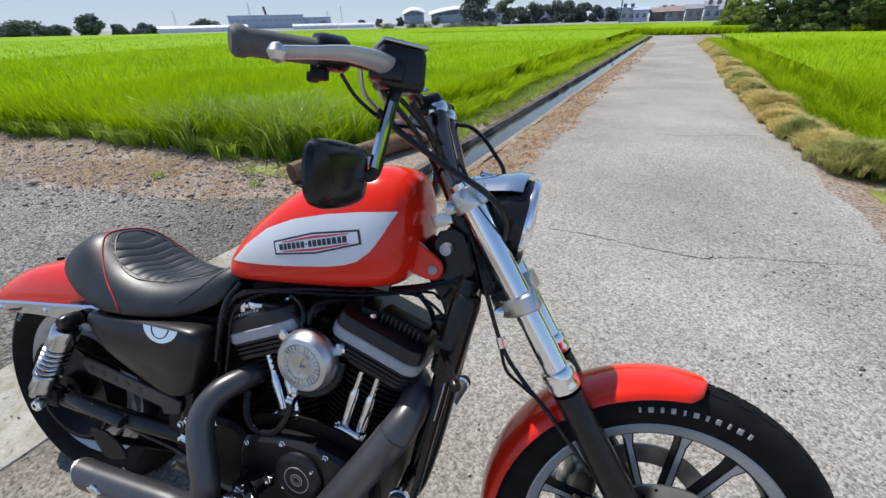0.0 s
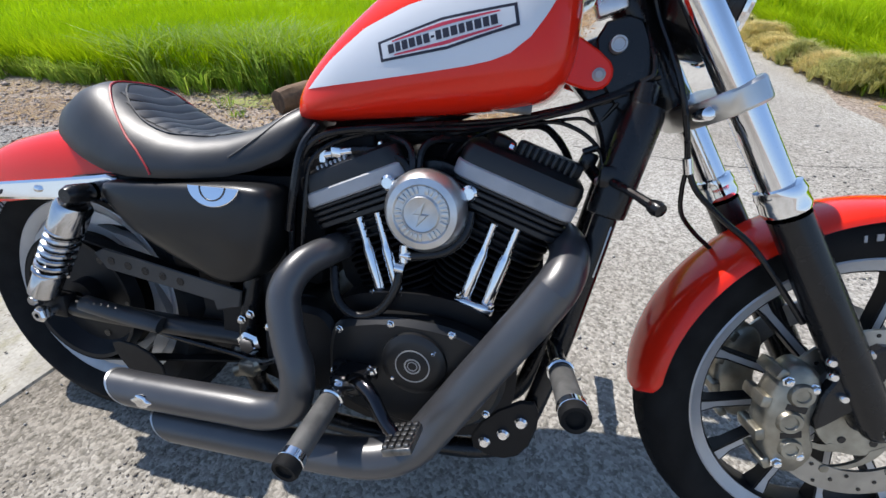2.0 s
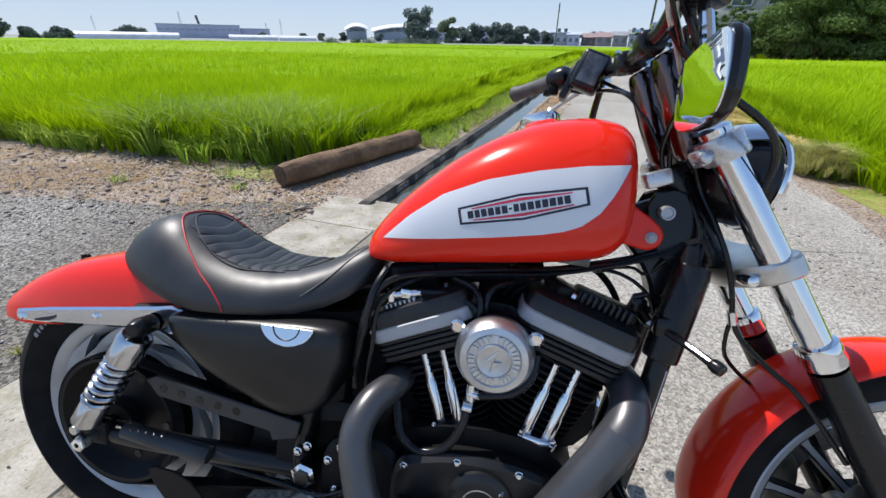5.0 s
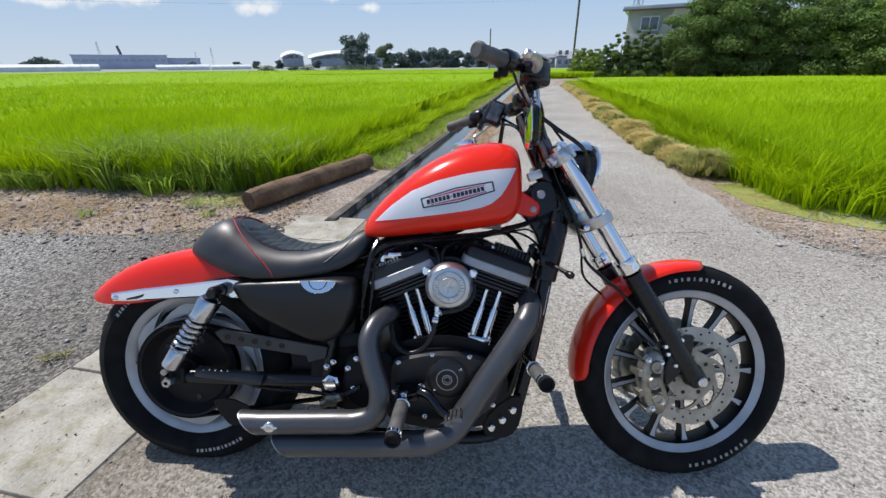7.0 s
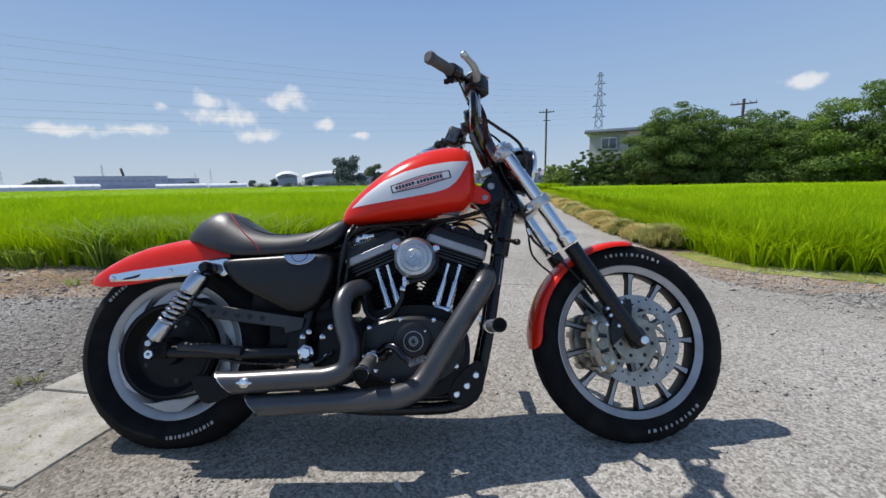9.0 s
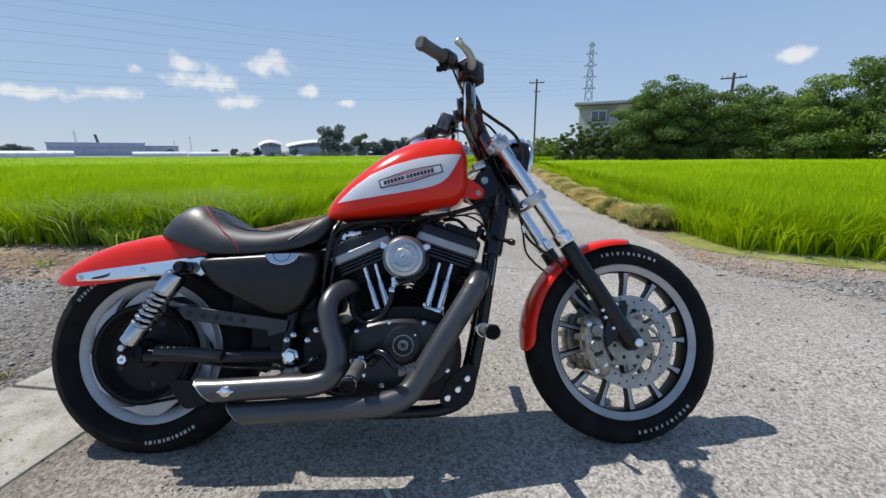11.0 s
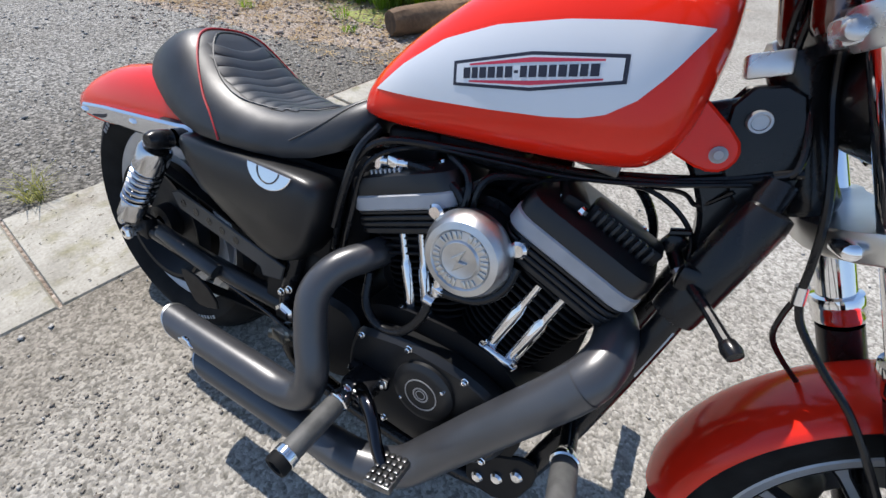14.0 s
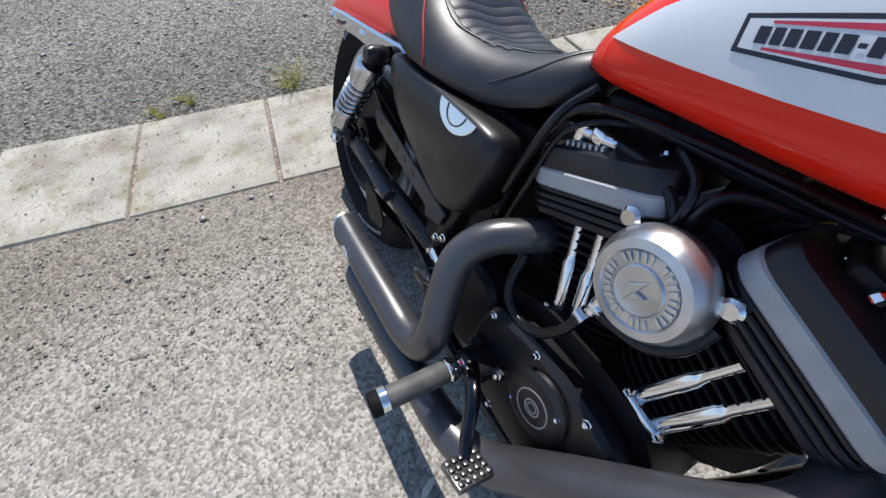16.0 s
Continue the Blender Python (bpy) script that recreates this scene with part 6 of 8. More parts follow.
def engine():
    eng = part("engine", join(
        loft([[(x, y, z) for x, z in chaikin([(0.60, 0.20), (0.60, 0.36), (0.66, 0.42), (0.76, 0.44), (0.88, 0.44), (0.97, 0.38), (0.985, 0.27), (0.95, 0.18), (0.86, 0.155), (0.70, 0.155)], 2)] for y in (-0.105, 0.105)]),
        loft([[(x, y, z) for x, z in chaikin([(0.42, 0.22), (0.42, 0.36), (0.50, 0.40), (0.64, 0.40), (0.66, 0.22), (0.55, 0.18)], 2)] for y in (-0.09, 0.10)]),
        loft([[(x, y, z) for x, z in chaikin([(0.64, 0.36), (0.60, 0.52), (0.66, 0.60), (0.76, 0.58), (0.81, 0.46), (0.86, 0.56), (0.95, 0.60), (1.01, 0.52), (0.99, 0.36)], 2)] for y in (-0.03, 0.075)])), SATIN, bike, "black painted v-twin engine")
    for k, s in (("rear", -1), ("front", 1)):
        M = Matrix.Translation(CRANK) @ Matrix.Rotation(radians(22.5 * s), 4, "Y")
        cyl = part("cylinder", moved(lathe([(0.055, 0.08), (0.058, 0.33)], (0, 0, 0), (0, 0, 1), 32), M), FINBLACK, bike, "black finned cylinder")
        for i in range(11):
            z = 0.128 + 0.0125 * i
            part("fin", moved(slab_xy(0.172 - 0.0018 * (10 - i), 0.170, 0.05, z, z + 0.0046, 0.0012), M), FINBLACK, cyl)
        head = part("cylinder_head", moved(slab_xy(0.135, 0.15, 0.03, 0.262, 0.322, 0.004), M), SATIN, bike)
        for i in range(4):
            z = 0.268 + 0.0135 * i
            part("fin", moved(slab_xy(0.172, 0.178, 0.045, z, z + 0.005, 0.0015), M), SATIN, head)
        M = M @ (Matrix.Translation((0.008, 0, 0.020)) @ Matrix.Rotation(radians(-3.5), 4, "Y") if s > 0 else Matrix.Translation((-0.004, 0, 0.009)))
        rb = part("rocker_box", moved(slab_xy(0.198, 0.194, 0.028, 0.331, 0.338, 0.002), M), COVERBLACK, bike, "black rocker box with bare silver edge band")
        for z0, z1, grow in ((0.298, 0.309, 0.0), (0.311, 0.319, 0.004), (0.321, 0.329, 0.004)):
            part("rocker_flange", moved(slab_xy(0.196 + grow, 0.192 + grow, 0.028, z0, z1, 0.002), M), COVERBLACK, rb)
        part("edge_band", moved(slab_xy(0.206, 0.200, 0.030, 0.338, 0.364, 0.003), M), BANDGREY, rb, "silver edge band")
        p = [rounded_rect(0.202 * q, 0.196 * q - (0.0 if q > 0.95 else 0.01), 0.030 + 0.014 * (q < 0.95)) for q in (1, 1, 0.97, 0.90, 0.72)]
        top = loft([[(x, y, z) for x, y in pp] for pp, z in zip(p, (0.364, 0.380, 0.392, 0.399, 0.402))])
        cov = part("rocker_cover", moved(top, M), COVERBLACK, bike, "black textured rocker cover")
        for sx in (-1, 1):
            for sy in (-1, 1):
                part("cover_bolt", moved(bolt((sx * 0.062, sy * 0.052, 0.401), 0.006, 0.006, (0, 0, 1)), M), CHROME, cov)
        if s > 0:
            blk = part("breather_block", moved(join(rbox((0.030, -0.036, 0.410), (0.110, 0.048, 0.026), 0.006), rbox((-0.052, -0.040, 0.408), (0.040, 0.066, 0.020), 0.008, (0, 0, 20))), M), SATIN, bike, "cast black breather block with ribs")
            for i in range(9):
                part("block_rib", moved(rbox((-0.014 + 0.0105 * i, -0.062, 0.409), (0.0055, 0.010, 0.024), 0.0015), M), COVERBLACK, blk)
            part("block_bolt", moved(bolt((-0.030, -0.072, 0.406), 0.007, 0.008, (0, 0, 1)), M), CHROME, cov)
        else:
            for i in range(7):
                part("cover_rib", moved(rbox((-0.05 + 0.009 * i, -0.075, 0.398), (0.005, 0.026, 0.010), 0.0015), M), BANDSILVER, cov)
    # pushrod tubes with their chrome tappet blocks
    for xb, xt, zb in ((0.722, 0.668, 0.423), (0.756, 0.706, 0.427), (0.876, 0.922, 0.438), (0.914, 0.962, 0.430)):
        a, b = Vector((xb, -0.082, zb)), Vector((xt, -0.082, 0.600))
        b = a.lerp(b, 0.84)
        d = (b - a).normalized()
        part("pushrod_tube", lathe([(0.0112, 0), (0.0112, 0.085), (0.0095, 0.090), (0.0082, 0.10), (0.0082, (b - a).length)], a, d, 18), CHROME, eng, "chrome pushrod tube")
    for x, tilt, zt in ((0.738, -14, 0.416), (0.895, 14, 0.426)):
        tb = part("tappet_block", rbox((x, -0.084, zt), (0.066, 0.034, 0.022), 0.007, (0, -tilt * 0.4 if x < 0.8 else 12, 0), 3), CHROME, bike, "chrome tappet block")
        for sx in (-1, 1):
            part("block_bolt", bolt((x + sx * 0.028, -0.098, zt + 0.010 - sx * (0.006 if x > 0.8 else -0.002)), 0.006, 0.010, (0, -0.4, 1)), CHROME, tb)
    # gear case cover and timer cover
    cover = chaikin([(0.640, 0.270), (0.648, 0.378), (0.690, 0.392), (0.760, 0.408), (0.880, 0.404), (0.960, 0.365), (0.965, 0.290), (0.930, 0.225), (0.870, 0.198), (0.740, 0.198), (0.670, 0.222)], 2)
    gc = part("gear_cover", plate(cover, -0.146, -0.10, 0.010), COVERBLACK, bike, "satin black gear case cover")
    for x, z in ((0.655, 0.285), (0.668, 0.372), (0.762, 0.397), (0.868, 0.394), (0.942, 0.350), (0.935, 0.255), (0.868, 0.214), (0.742, 0.214), (0.690, 0.245)):
        part("cover_bolt", bolt((x, -0.147, z), 0.0058, 0.005), CHROME, gc, "chrome bolt head")
    t = Vector((0.806, -0.146, 0.331))
    tc = part("timer_cover", lathe([(0.058, 0.0), (0.057, 0.006), (0.050, 0.010), (0.043, 0.012), (0.0001, 0.012)], t, (0, -1, 0), 40), COVERBLACK, bike, "round black timer cover with thin silver rings")
    for r0, r1 in ((0.0285, 0.0305), (0.012, 0.0145), (0.0075, 0.009)):
        part("ring", lathe([(r0, 0.0121), (r0, 0.0130), (r1, 0.0130), (r1, 0.0121)], t, (0, -1, 0), 40), BANDSILVER, tc)
    for a in (40, 220):
        part("cover_bolt", bolt((t.x + 0.046 * math.cos(radians(a)), t.y - 0.0105, t.z + 0.046 * math.sin(radians(a))), 0.0042, 0.004), CHROME, tc)
    # air cleaner
    c = Vector((0.808, -0.060, 0.590))
    ac = part("air_cleaner", lathe([(0.0001, 0.044), (0.060, 0.044), (0.0668, 0.047), (0.0675, 0.052), (0.067, 0.062), (0.062, 0.074), (0.056, 0.082), (0.046, 0.084), (0.043, 0.0815), (0.0435, 0.0815), (0.030, 0.0825), (0.027, 0.085), (0.024, 0.084), (0.0001, 0.0845)], c, (0, -1, 0), 56), surface("brushed_alloy", (0.50, 0.51, 0.52), (0.62, 0.63, 0.64), 30, 0.32, 0.95, 0.10, 300, rvar=0.08), bike, "round brushed alloy air cleaner with raised ring of markings")
    marks = []
    for i in range(30):
        a = 2 * math.pi * i / 30
        if i in (0, 10, 14, 24):
            continue
        b = rbox((0, -0.0824, 0.0372), ((0.0050, 0.0062, 0.0042)[i * 7 % 3], 0.0040, (0.0118, 0.0100, 0.0112)[i * 5 % 3]), 0.0012, (0, (4, -6, 2)[i % 3], 0))
        marks.append(moved(b, Matrix.Translation((c.x, c.y, c.z)) @ Matrix.Rotation(a, 4, "Y")))
    part("raised_marking", join(*marks), ALLOY, ac)
    zig = [(0.006, 0.019), (-0.013, 0.000), (-0.001, 0.0005), (-0.006, -0.019), (0.013, 0.001), (0.001, 0.0005)]
    part("raised_bolt_sign", moved(plate(zig, -0.0885, -0.083, 0.0014), Matrix.Translation((c.x, c.y, c.z))), ALLOY, ac, "raised zigzag sign")
    part("filter_body", lathe([(0.058, -0.002), (0.059, 0.002), (0.059, 0.046)], c, (0, -1, 0), 48), SATIN, ac, "black filter body")
    part("backing_plate", lathe([(0.0001, -0.004), (0.072, -0.004), (0.074, 0.002), (0.060, 0.003)], c, (0, -1, 0), 40), BLACK, ac)
    for x, z in ((0.741, 0.628), (0.874, 0.622)):
        part("breather_bolt", lathe([(0.008, -0.02), (0.008, 0.030), (0.013, 0.031), (0.013, 0.046), (0.009, 0.050), (0.0001, 0.050)], (x, -0.062, z), (0, -1, 0), 14), CHROME, eng, "chrome breather bolt")
    # breather and oil hoses
    part("breather_hose", sweep([(0.878, -0.10, 0.592), (0.872, -0.112, 0.556), (0.845, -0.120, 0.528), (0.805, -0.120, 0.516), (0.785, -0.118, 0.512)], 0.0085, 12), BLACK, eng, "black rubber hose")
    part("hose_joint", join(rod((0.790, -0.118, 0.512), (0.770, -0.116, 0.513), 0.009, 12), rod((0.774, -0.118, 0.500), (0.774, -0.116, 0.530), 0.008, 12), rod((0.762, -0.124, 0.492), (0.778, -0.124, 0.490), 0.010, 12)), CHROME, eng, "chrome hose joint")
    part("oil_hose", sweep([(0.770, -0.120, 0.500), (0.764, -0.128, 0.455), (0.735, -0.132, 0.410), (0.690, -0.130, 0.395), (0.655, -0.125, 0.420), (0.640, -0.105, 0.470)], 0.0080, 12), BLACK, eng, "black rubber hose")


engine()

# oil tank, frame, swing arm
def chassis():
    out = chaikin([(0.184, 0.584), (0.210, 0.596), (0.340, 0.602), (0.520, 0.612), (0.548, 0.592), (0.546, 0.530), (0.522, 0.460), (0.482, 0.424), (0.430, 0.416), (0.370, 0.440), (0.250, 0.500), (0.205, 0.545)], 2)
    cx, cz = 0.400, 0.520
    face = [(1.0, -0.060), (1.0, -0.112), (0.992, -0.126), (0.972, -0.137), (0.935, -0.145), (0.85, -0.150), (0.65, -0.154), (0.35, -0.156)]
    ot = part("oil_tank", loft([[(cx + (x - cx) * k, y + 0.10 * max(0.0, 0.50 - z), cz + (z - cz) * k) for x, z in out] for k, y in face]), COVERBLACK, bike, "satin black oil tank with silver half-moon emblem", 55)
    moon = [(0.050 * math.cos(radians(a)), -0.034 * math.sin(radians(a)) ** 1.15) for a in range(180, -1, -10)]
    em = part("emblem", moved(plate(moon, -0.004, 0.0, 0.001), pose(0.446, -0.1470, 0.6020, -14)), CHROME, ot, "polished half-moon emblem")
    ring = [(0.026 * math.cos(radians(a)), -0.0245 * math.sin(radians(a))) for a in range(180, -1, -12)]
    ring += [(0.0235 * math.cos(radians(a)), -0.022 * math.sin(radians(a))) for a in range(0, 181, 12)]
    part("emblem_ring", moved(plate(ring, -0.0052, -0.0035, 0.0004), pose(0.446, -0.1470, 0.6020, -14)), GUARD, em, "dark engraved arc")
    fr = part("frame", join(
        sweep([(1.110, 0, 0.870), (0.95, 0, 0.80), (0.75, 0, 0.72), (0.55, 0, 0.655), (0.40, 0, 0.62)], 0.022, 14),
        lathe([(0.026, -0.09), (0.030, -0.080), (0.027, -0.06), (0.027, 0.06), (0.030, 0.080), (0.026, 0.09)], STEER_O + Vector((-0.018, 0, 0)), STEER_K, 24)), BLACK, bike, "black tubular steel frame")
    for s in (-1, 1):
        part("down_tube", sweep([(1.115, s * 0.036, 0.790), (1.105, s * 0.052, 0.72), (1.068, s * 0.070, 0.50), (1.035, s * 0.075, 0.32), (0.995, s * 0.078, 0.175), (0.94, s * 0.082, 0.128), (0.82, s * 0.09, 0.118), (0.60, s * 0.095, 0.125), (0.47, s * 0.10, 0.17), (0.45, s * 0.105, 0.30), (0.47, s * 0.090, 0.46), (0.47, s * 0.075, 0.55)], 0.019, 14), BLACK, fr, "black frame tube")
        part("rear_tube", sweep([(0.40, s * 0.080, 0.600), (0.36, s * 0.088, 0.602), (0.18, s * 0.106, 0.585), (0.10, s * 0.108, 0.575)], 0.016, 12), SATIN, fr)
        sw = part("swing_arm", sweep([(-0.03, s * 0.118, 0.308), (0.10, s * 0.120, 0.303), (0.30, s * 0.112, 0.298), (0.46, s * 0.105, 0.298)], 0.021, 12, flat=0.8), COVERBLACK, bike, "black swing arm")
        part("axle_block", rbox((0.0, s * 0.128, 0.312), (0.075, 0.03, 0.055), 0.008), SATIN, sw)
        part("pivot_cap", lathe([(0.026, 0), (0.026, 0.006), (0.018, 0.010), (0.016, 0.014), (0.0001, 0.014)], (0.468, s * 0.125, 0.297), (0, s, 0), 6 if s < 0 else 20), CHROME, sw, "chrome pivot nut")
    part("frame_plate", moved(rbox((0, 0, 0), (0.012, 0.0012, 0.085), 0.0004), pose(1.081, -0.0830, 0.545, -4, 10, 0)), BANDSILVER, fr, "worn silver plate on the frame tube")
    # neck gussets and ignition switch
    for s in (-1, 1):
        part("neck_gusset", plate(chaikin([(1.046, 0.800), (1.032, 0.872), (1.090, 0.890), (1.112, 0.85), (1.135, 0.78), (1.125, 0.73), (1.085, 0.75)], 1), s * 0.034, s * 0.026, 0.003), BLACK, fr)
    web = chaikin([(0.990, 0.808), (1.022, 0.779), (1.046, 0.748), (1.062, 0.719), (1.069, 0.690), (1.080, 0.664), (1.108, 0.668), (1.122, 0.730), (1.138, 0.800), (1.100, 0.850), (1.040, 0.840)], 1)
    part("neck_web", plate(web, -0.026, 0.026, 0.006), BLACK, fr, "gloss black web plate below the steering neck")
    part("ignition_switch", lathe([(0.0120, -0.03), (0.0120, 0.0), (0.0112, 0.004), (0.0088, 0.004), (0.0078, 0.001), (0.0001, 0.001)], (1.066, -0.046, 0.845), (0, -1, 0), 28), BANDSILVER, fr, "round steel ignition switch")
    part("steering_stop", rbox((1.050, -0.018, 0.900), (0.042, 0.034, 0.026), 0.004, (0, -20, 0)), CLAMP, fr, "bare alloy bracket")
    # guard with five holes over the swing arm
    gp = [(0.125, 0.440), (0.150, 0.452), (0.460, 0.404), (0.452, 0.370), (0.400, 0.356), (0.395, 0.375), (0.150, 0.408)]
    gd = part("belt_guard", plate(gp, -0.126, -0.120, 0.002), GUARD, bike, "black guard plate with round holes")
    for i in range(5):
        part("guard_hole", disc((0.165 + 0.040 * i, -0.1262, 0.427 - 0.0055 * i), (0, -1, 0), 0.0085, 0.0007, 0.0002, 16), BLACK, gd)
    part("swing_bracket", plate(chaikin([(0.40, 0.28), (0.41, 0.40), (0.44, 0.41), (0.46, 0.34), (0.45, 0.27)], 1), -0.118, -0.108, 0.002), SATIN, bike, "black pivot bracket")
    part("brake_stay", sweep([(0.07, -0.128, 0.322), (0.16, -0.134, 0.316), (0.27, -0.134, 0.305)], 0.017, 12, flat=0.7), GUARD, bike, "satin black brake stay")
    # skid plate below the front tubes
    bp = chaikin([(0.90, 0.150), (0.935, 0.225), (1.010, 0.275), (1.030, 0.235), (1.010, 0.150), (0.96, 0.125)], 1)
    br = part("engine_mount", plate(bp, -0.108, -0.098, 0.003), SATIN, bike, "black front engine mount plate")
    for x, z in ((0.967, 0.190), (0.996, 0.222), (0.935, 0.165)):
        part("mount_bolt", lathe([(0.0001, 0.008), (0.008, 0.008), (0.0115, 0.004), (0.0115, 0)], (x, -0.108, z), (0, -1, 0), 16), CHROME, br, "chrome bolt")
    # battery and oil pump clutter behind the engine
    part("battery_box", join(rbox((0.40, 0.0, 0.50), (0.27, 0.17, 0.20), 0.02, (0, 4, 0)), rbox((0.50, 0.0, 0.36), (0.13, 0.18, 0.16), 0.02)), SATIN, bike, "black battery box")
    part("inner_fender", loft([[(x, y, z) for x, z in ((0.30, 0.26), (0.335, 0.33), (0.33, 0.42), (0.27, 0.52), (0.16, 0.60), (0.20, 0.62), (0.36, 0.60), (0.42, 0.30), (0.38, 0.24))] for y in (-0.085, 0.085)]), SATIN, bike, "black inner mudguard")
    part("seat_pan", loft([[(x, y, z) for y, z in ((-w, 0.596), (-w, 0.618), (w, 0.618), (w, 0.596))] for x, w in ((0.20, 0.105), (0.40, 0.108), (0.52, 0.085), (0.57, 0.050))]), FINBLACK, bike, "black seat pan")
    part("side_harness", rbox((0.578, -0.010, 0.535), (0.070, 0.130, 0.250), 0.02, (0, 6, 0)), FINBLACK, bike, "dark wiring and bracketry between oil tank and cylinder")
    part("tube_shroud", lathe([(0.0190, -0.004), (0.0290, 0.0), (0.0300, 0.010), (0.0300, 0.150), (0.0270, 0.165), (0.019, 0.168)], (1.085, -0.060, 0.600), (0.030, 0.010, 0.150), 22), BLACK, bike, "gloss black shroud round the frame tube")
    part("rear_head_mount", rbox((0.575, -0.02, 0.60), (0.04, 0.05, 0.08), 0.01, (0, 20, 0)), SATIN, bike)
    part("intake_body", join(rbox((0.825, 0.035, 0.676), (0.125, 0.070, 0.085), 0.018, (0, 0, 0), 3), rod((0.80, -0.03, 0.62), (0.80, 0.06, 0.62), 0.045, 20), rod((0.765, 0.04, 0.70), (0.885, 0.04, 0.712), 0.016, 14)), FINBLACK, bike, "black intake body between the cylinders")
    part("coil_cover", join(rbox((0.715, 0.005, 0.704), (0.22, 0.060, 0.044), 0.012, (0, -4, 0), 3), rbox((0.64, 0.005, 0.685), (0.10, 0.075, 0.060), 0.012, (0, -10, 0), 3)), SATIN, bike, "black cover below the tank")
    part("gearbox_cover", plate(chaikin([(0.50, 0.235), (0.505, 0.370), (0.56, 0.400), (0.66, 0.39), (0.66, 0.24), (0.60, 0.21)], 2), -0.135, -0.08, 0.010), SATIN, bike, "black gearbox cover")
    chrome_bolts([(0.535, -0.136, 0.285), (0.52, -0.136, 0.345), (0.455, -0.128, 0.345), (0.475, -0.128, 0.36), (0.545, -0.136, 0.375), (0.565, -0.136, 0.384)], bike, 0.007)
    part("master_hose", sweep([(0.56, -0.15, 0.30), (0.50, -0.14, 0.268), (0.42, -0.12, 0.262), (0.25, -0.11, 0.27), (0.12, -0.10, 0.30)], 0.006, 10), BLACK, bike)
    part("rear_master_cylinder", join(rod((0.50, -0.135, 0.262), (0.44, -0.135, 0.235), 0.013, 14), rbox((0.47, -0.135, 0.250), (0.035, 0.03, 0.03), 0.005)), DULLALLOY, bike, "small brake cylinder")
    gp2 = chaikin([(0.098, 0.232), (0.185, 0.226), (0.240, 0.172), (0.195, 0.150), (0.150, 0.140), (0.128, 0.165), (0.105, 0.198)], 1)
    part("debris_guard", plate(gp2, -0.112, -0.106, 0.002), SATIN, bike, "black debris guard below the belt")


chassis()


def shock(s):
    a, b = Vector((0.0, s * 0.155, 0.335)), Vector((0.152, s * 0.150, 0.565))
    d = (b - a).normalized()
    L = (b - a).length
    sh = part("shock_absorber", join(lathe([(0.0001, 0.012), (0.020, 0.012), (0.026, 0.018), (0.026, 0.070), (0.023, 0.075), (0.0001, 0.076)], a, d, 28)), SHOCKCHROME, bike, "chrome shock absorber")
    part("shock_cover", lathe([(0.022, L - 0.085), (0.030, L - 0.083), (0.030, L - 0.03), (0.025, L - 0.022), (0.0001, L - 0.02)], a, d, 28), SHOCKCHROME, sh, "chrome upper cover")
    part("coil_spring", spring(a + d * 0.070, a + d * (L - 0.080), 0.0250, 0.0058, 7), SHOCKCHROME, sh, "chrome coil spring")
    part("damper_rod", rod(a + d * 0.08, a + d * (L - 0.09), 0.014, 16), BLACK, sh)
    part("lower_eye", join(lathe([(0.014, -0.016), (0.014, 0.016)], a, (0, 1, 0), 18), lathe([(0.0001, 0.020), (0.009, 0.020), (0.012, 0.012)], a, (0, s, 0), 16)), SHOCKCHROME, sh)
    part("upper_mount", lathe([(0.018, -0.02), (0.019, 0.012), (0.013, 0.024), (0.0001, 0.024)], b, (0, s, 0), 20), BLACK, sh, "black rubber mount cap")


shock(-1)
shock(1)


# foot pegs and brake pedal
def peg(a, b, parent_label):
    a, b = Vector(a), Vector(b)
    d = (b - a).normalized()
    L = (b - a).length
    pg = part("foot_peg", lathe([(0.0001, 0.028), (0.0155, 0.028), (0.0185, 0.034), (0.0185, L - 0.016), (0.0001, L - 0.016)], a, d, 24), PEGRUBBER, bike, parent_label)
    part("end_cap", lathe([(0.0185, L - 0.030), (0.0205, L - 0.028), (0.0205, L - 0.017), (0.0190, L - 0.015)], a, d, 24), CHROME, pg, "chrome end ring")
    part("end_pad", lathe([(0.0200, L - 0.016), (0.0205, L - 0.004), (0.0185, L), (0.0130, L - 0.001), (0.0120, L - 0.005), (0.0001, L - 0.004)], a, d, 24), RUBBER, pg)
    part("collar", lathe([(0.010, 0.0), (0.018, 0.016), (0.021, 0.022), (0.021, 0.028), (0.0185, 0.030)], a, d, 24), CHROME, pg)
    return pg


peg((0.690, -0.195, 0.293), (0.684, -0.350, 0.262), "grey-black rubber rider peg with chrome end cap")
peg((1.040, -0.140, 0.372), (1.055, -0.285, 0.384), "black rubber highway peg")
peg((0.690, 0.195, 0.293), (0.684, 0.350, 0.262), "grey-black rubber rider peg with chrome end cap")
peg((1.040, 0.140, 0.372), (1.055, 0.285, 0.384), "black rubber highway peg")
for side in (-1, 1):
    part("peg_arm", rod((1.035, side * 0.075, 0.366), (1.042, side * 0.150, 0.373), 0.013, 14), BLACK, bike)


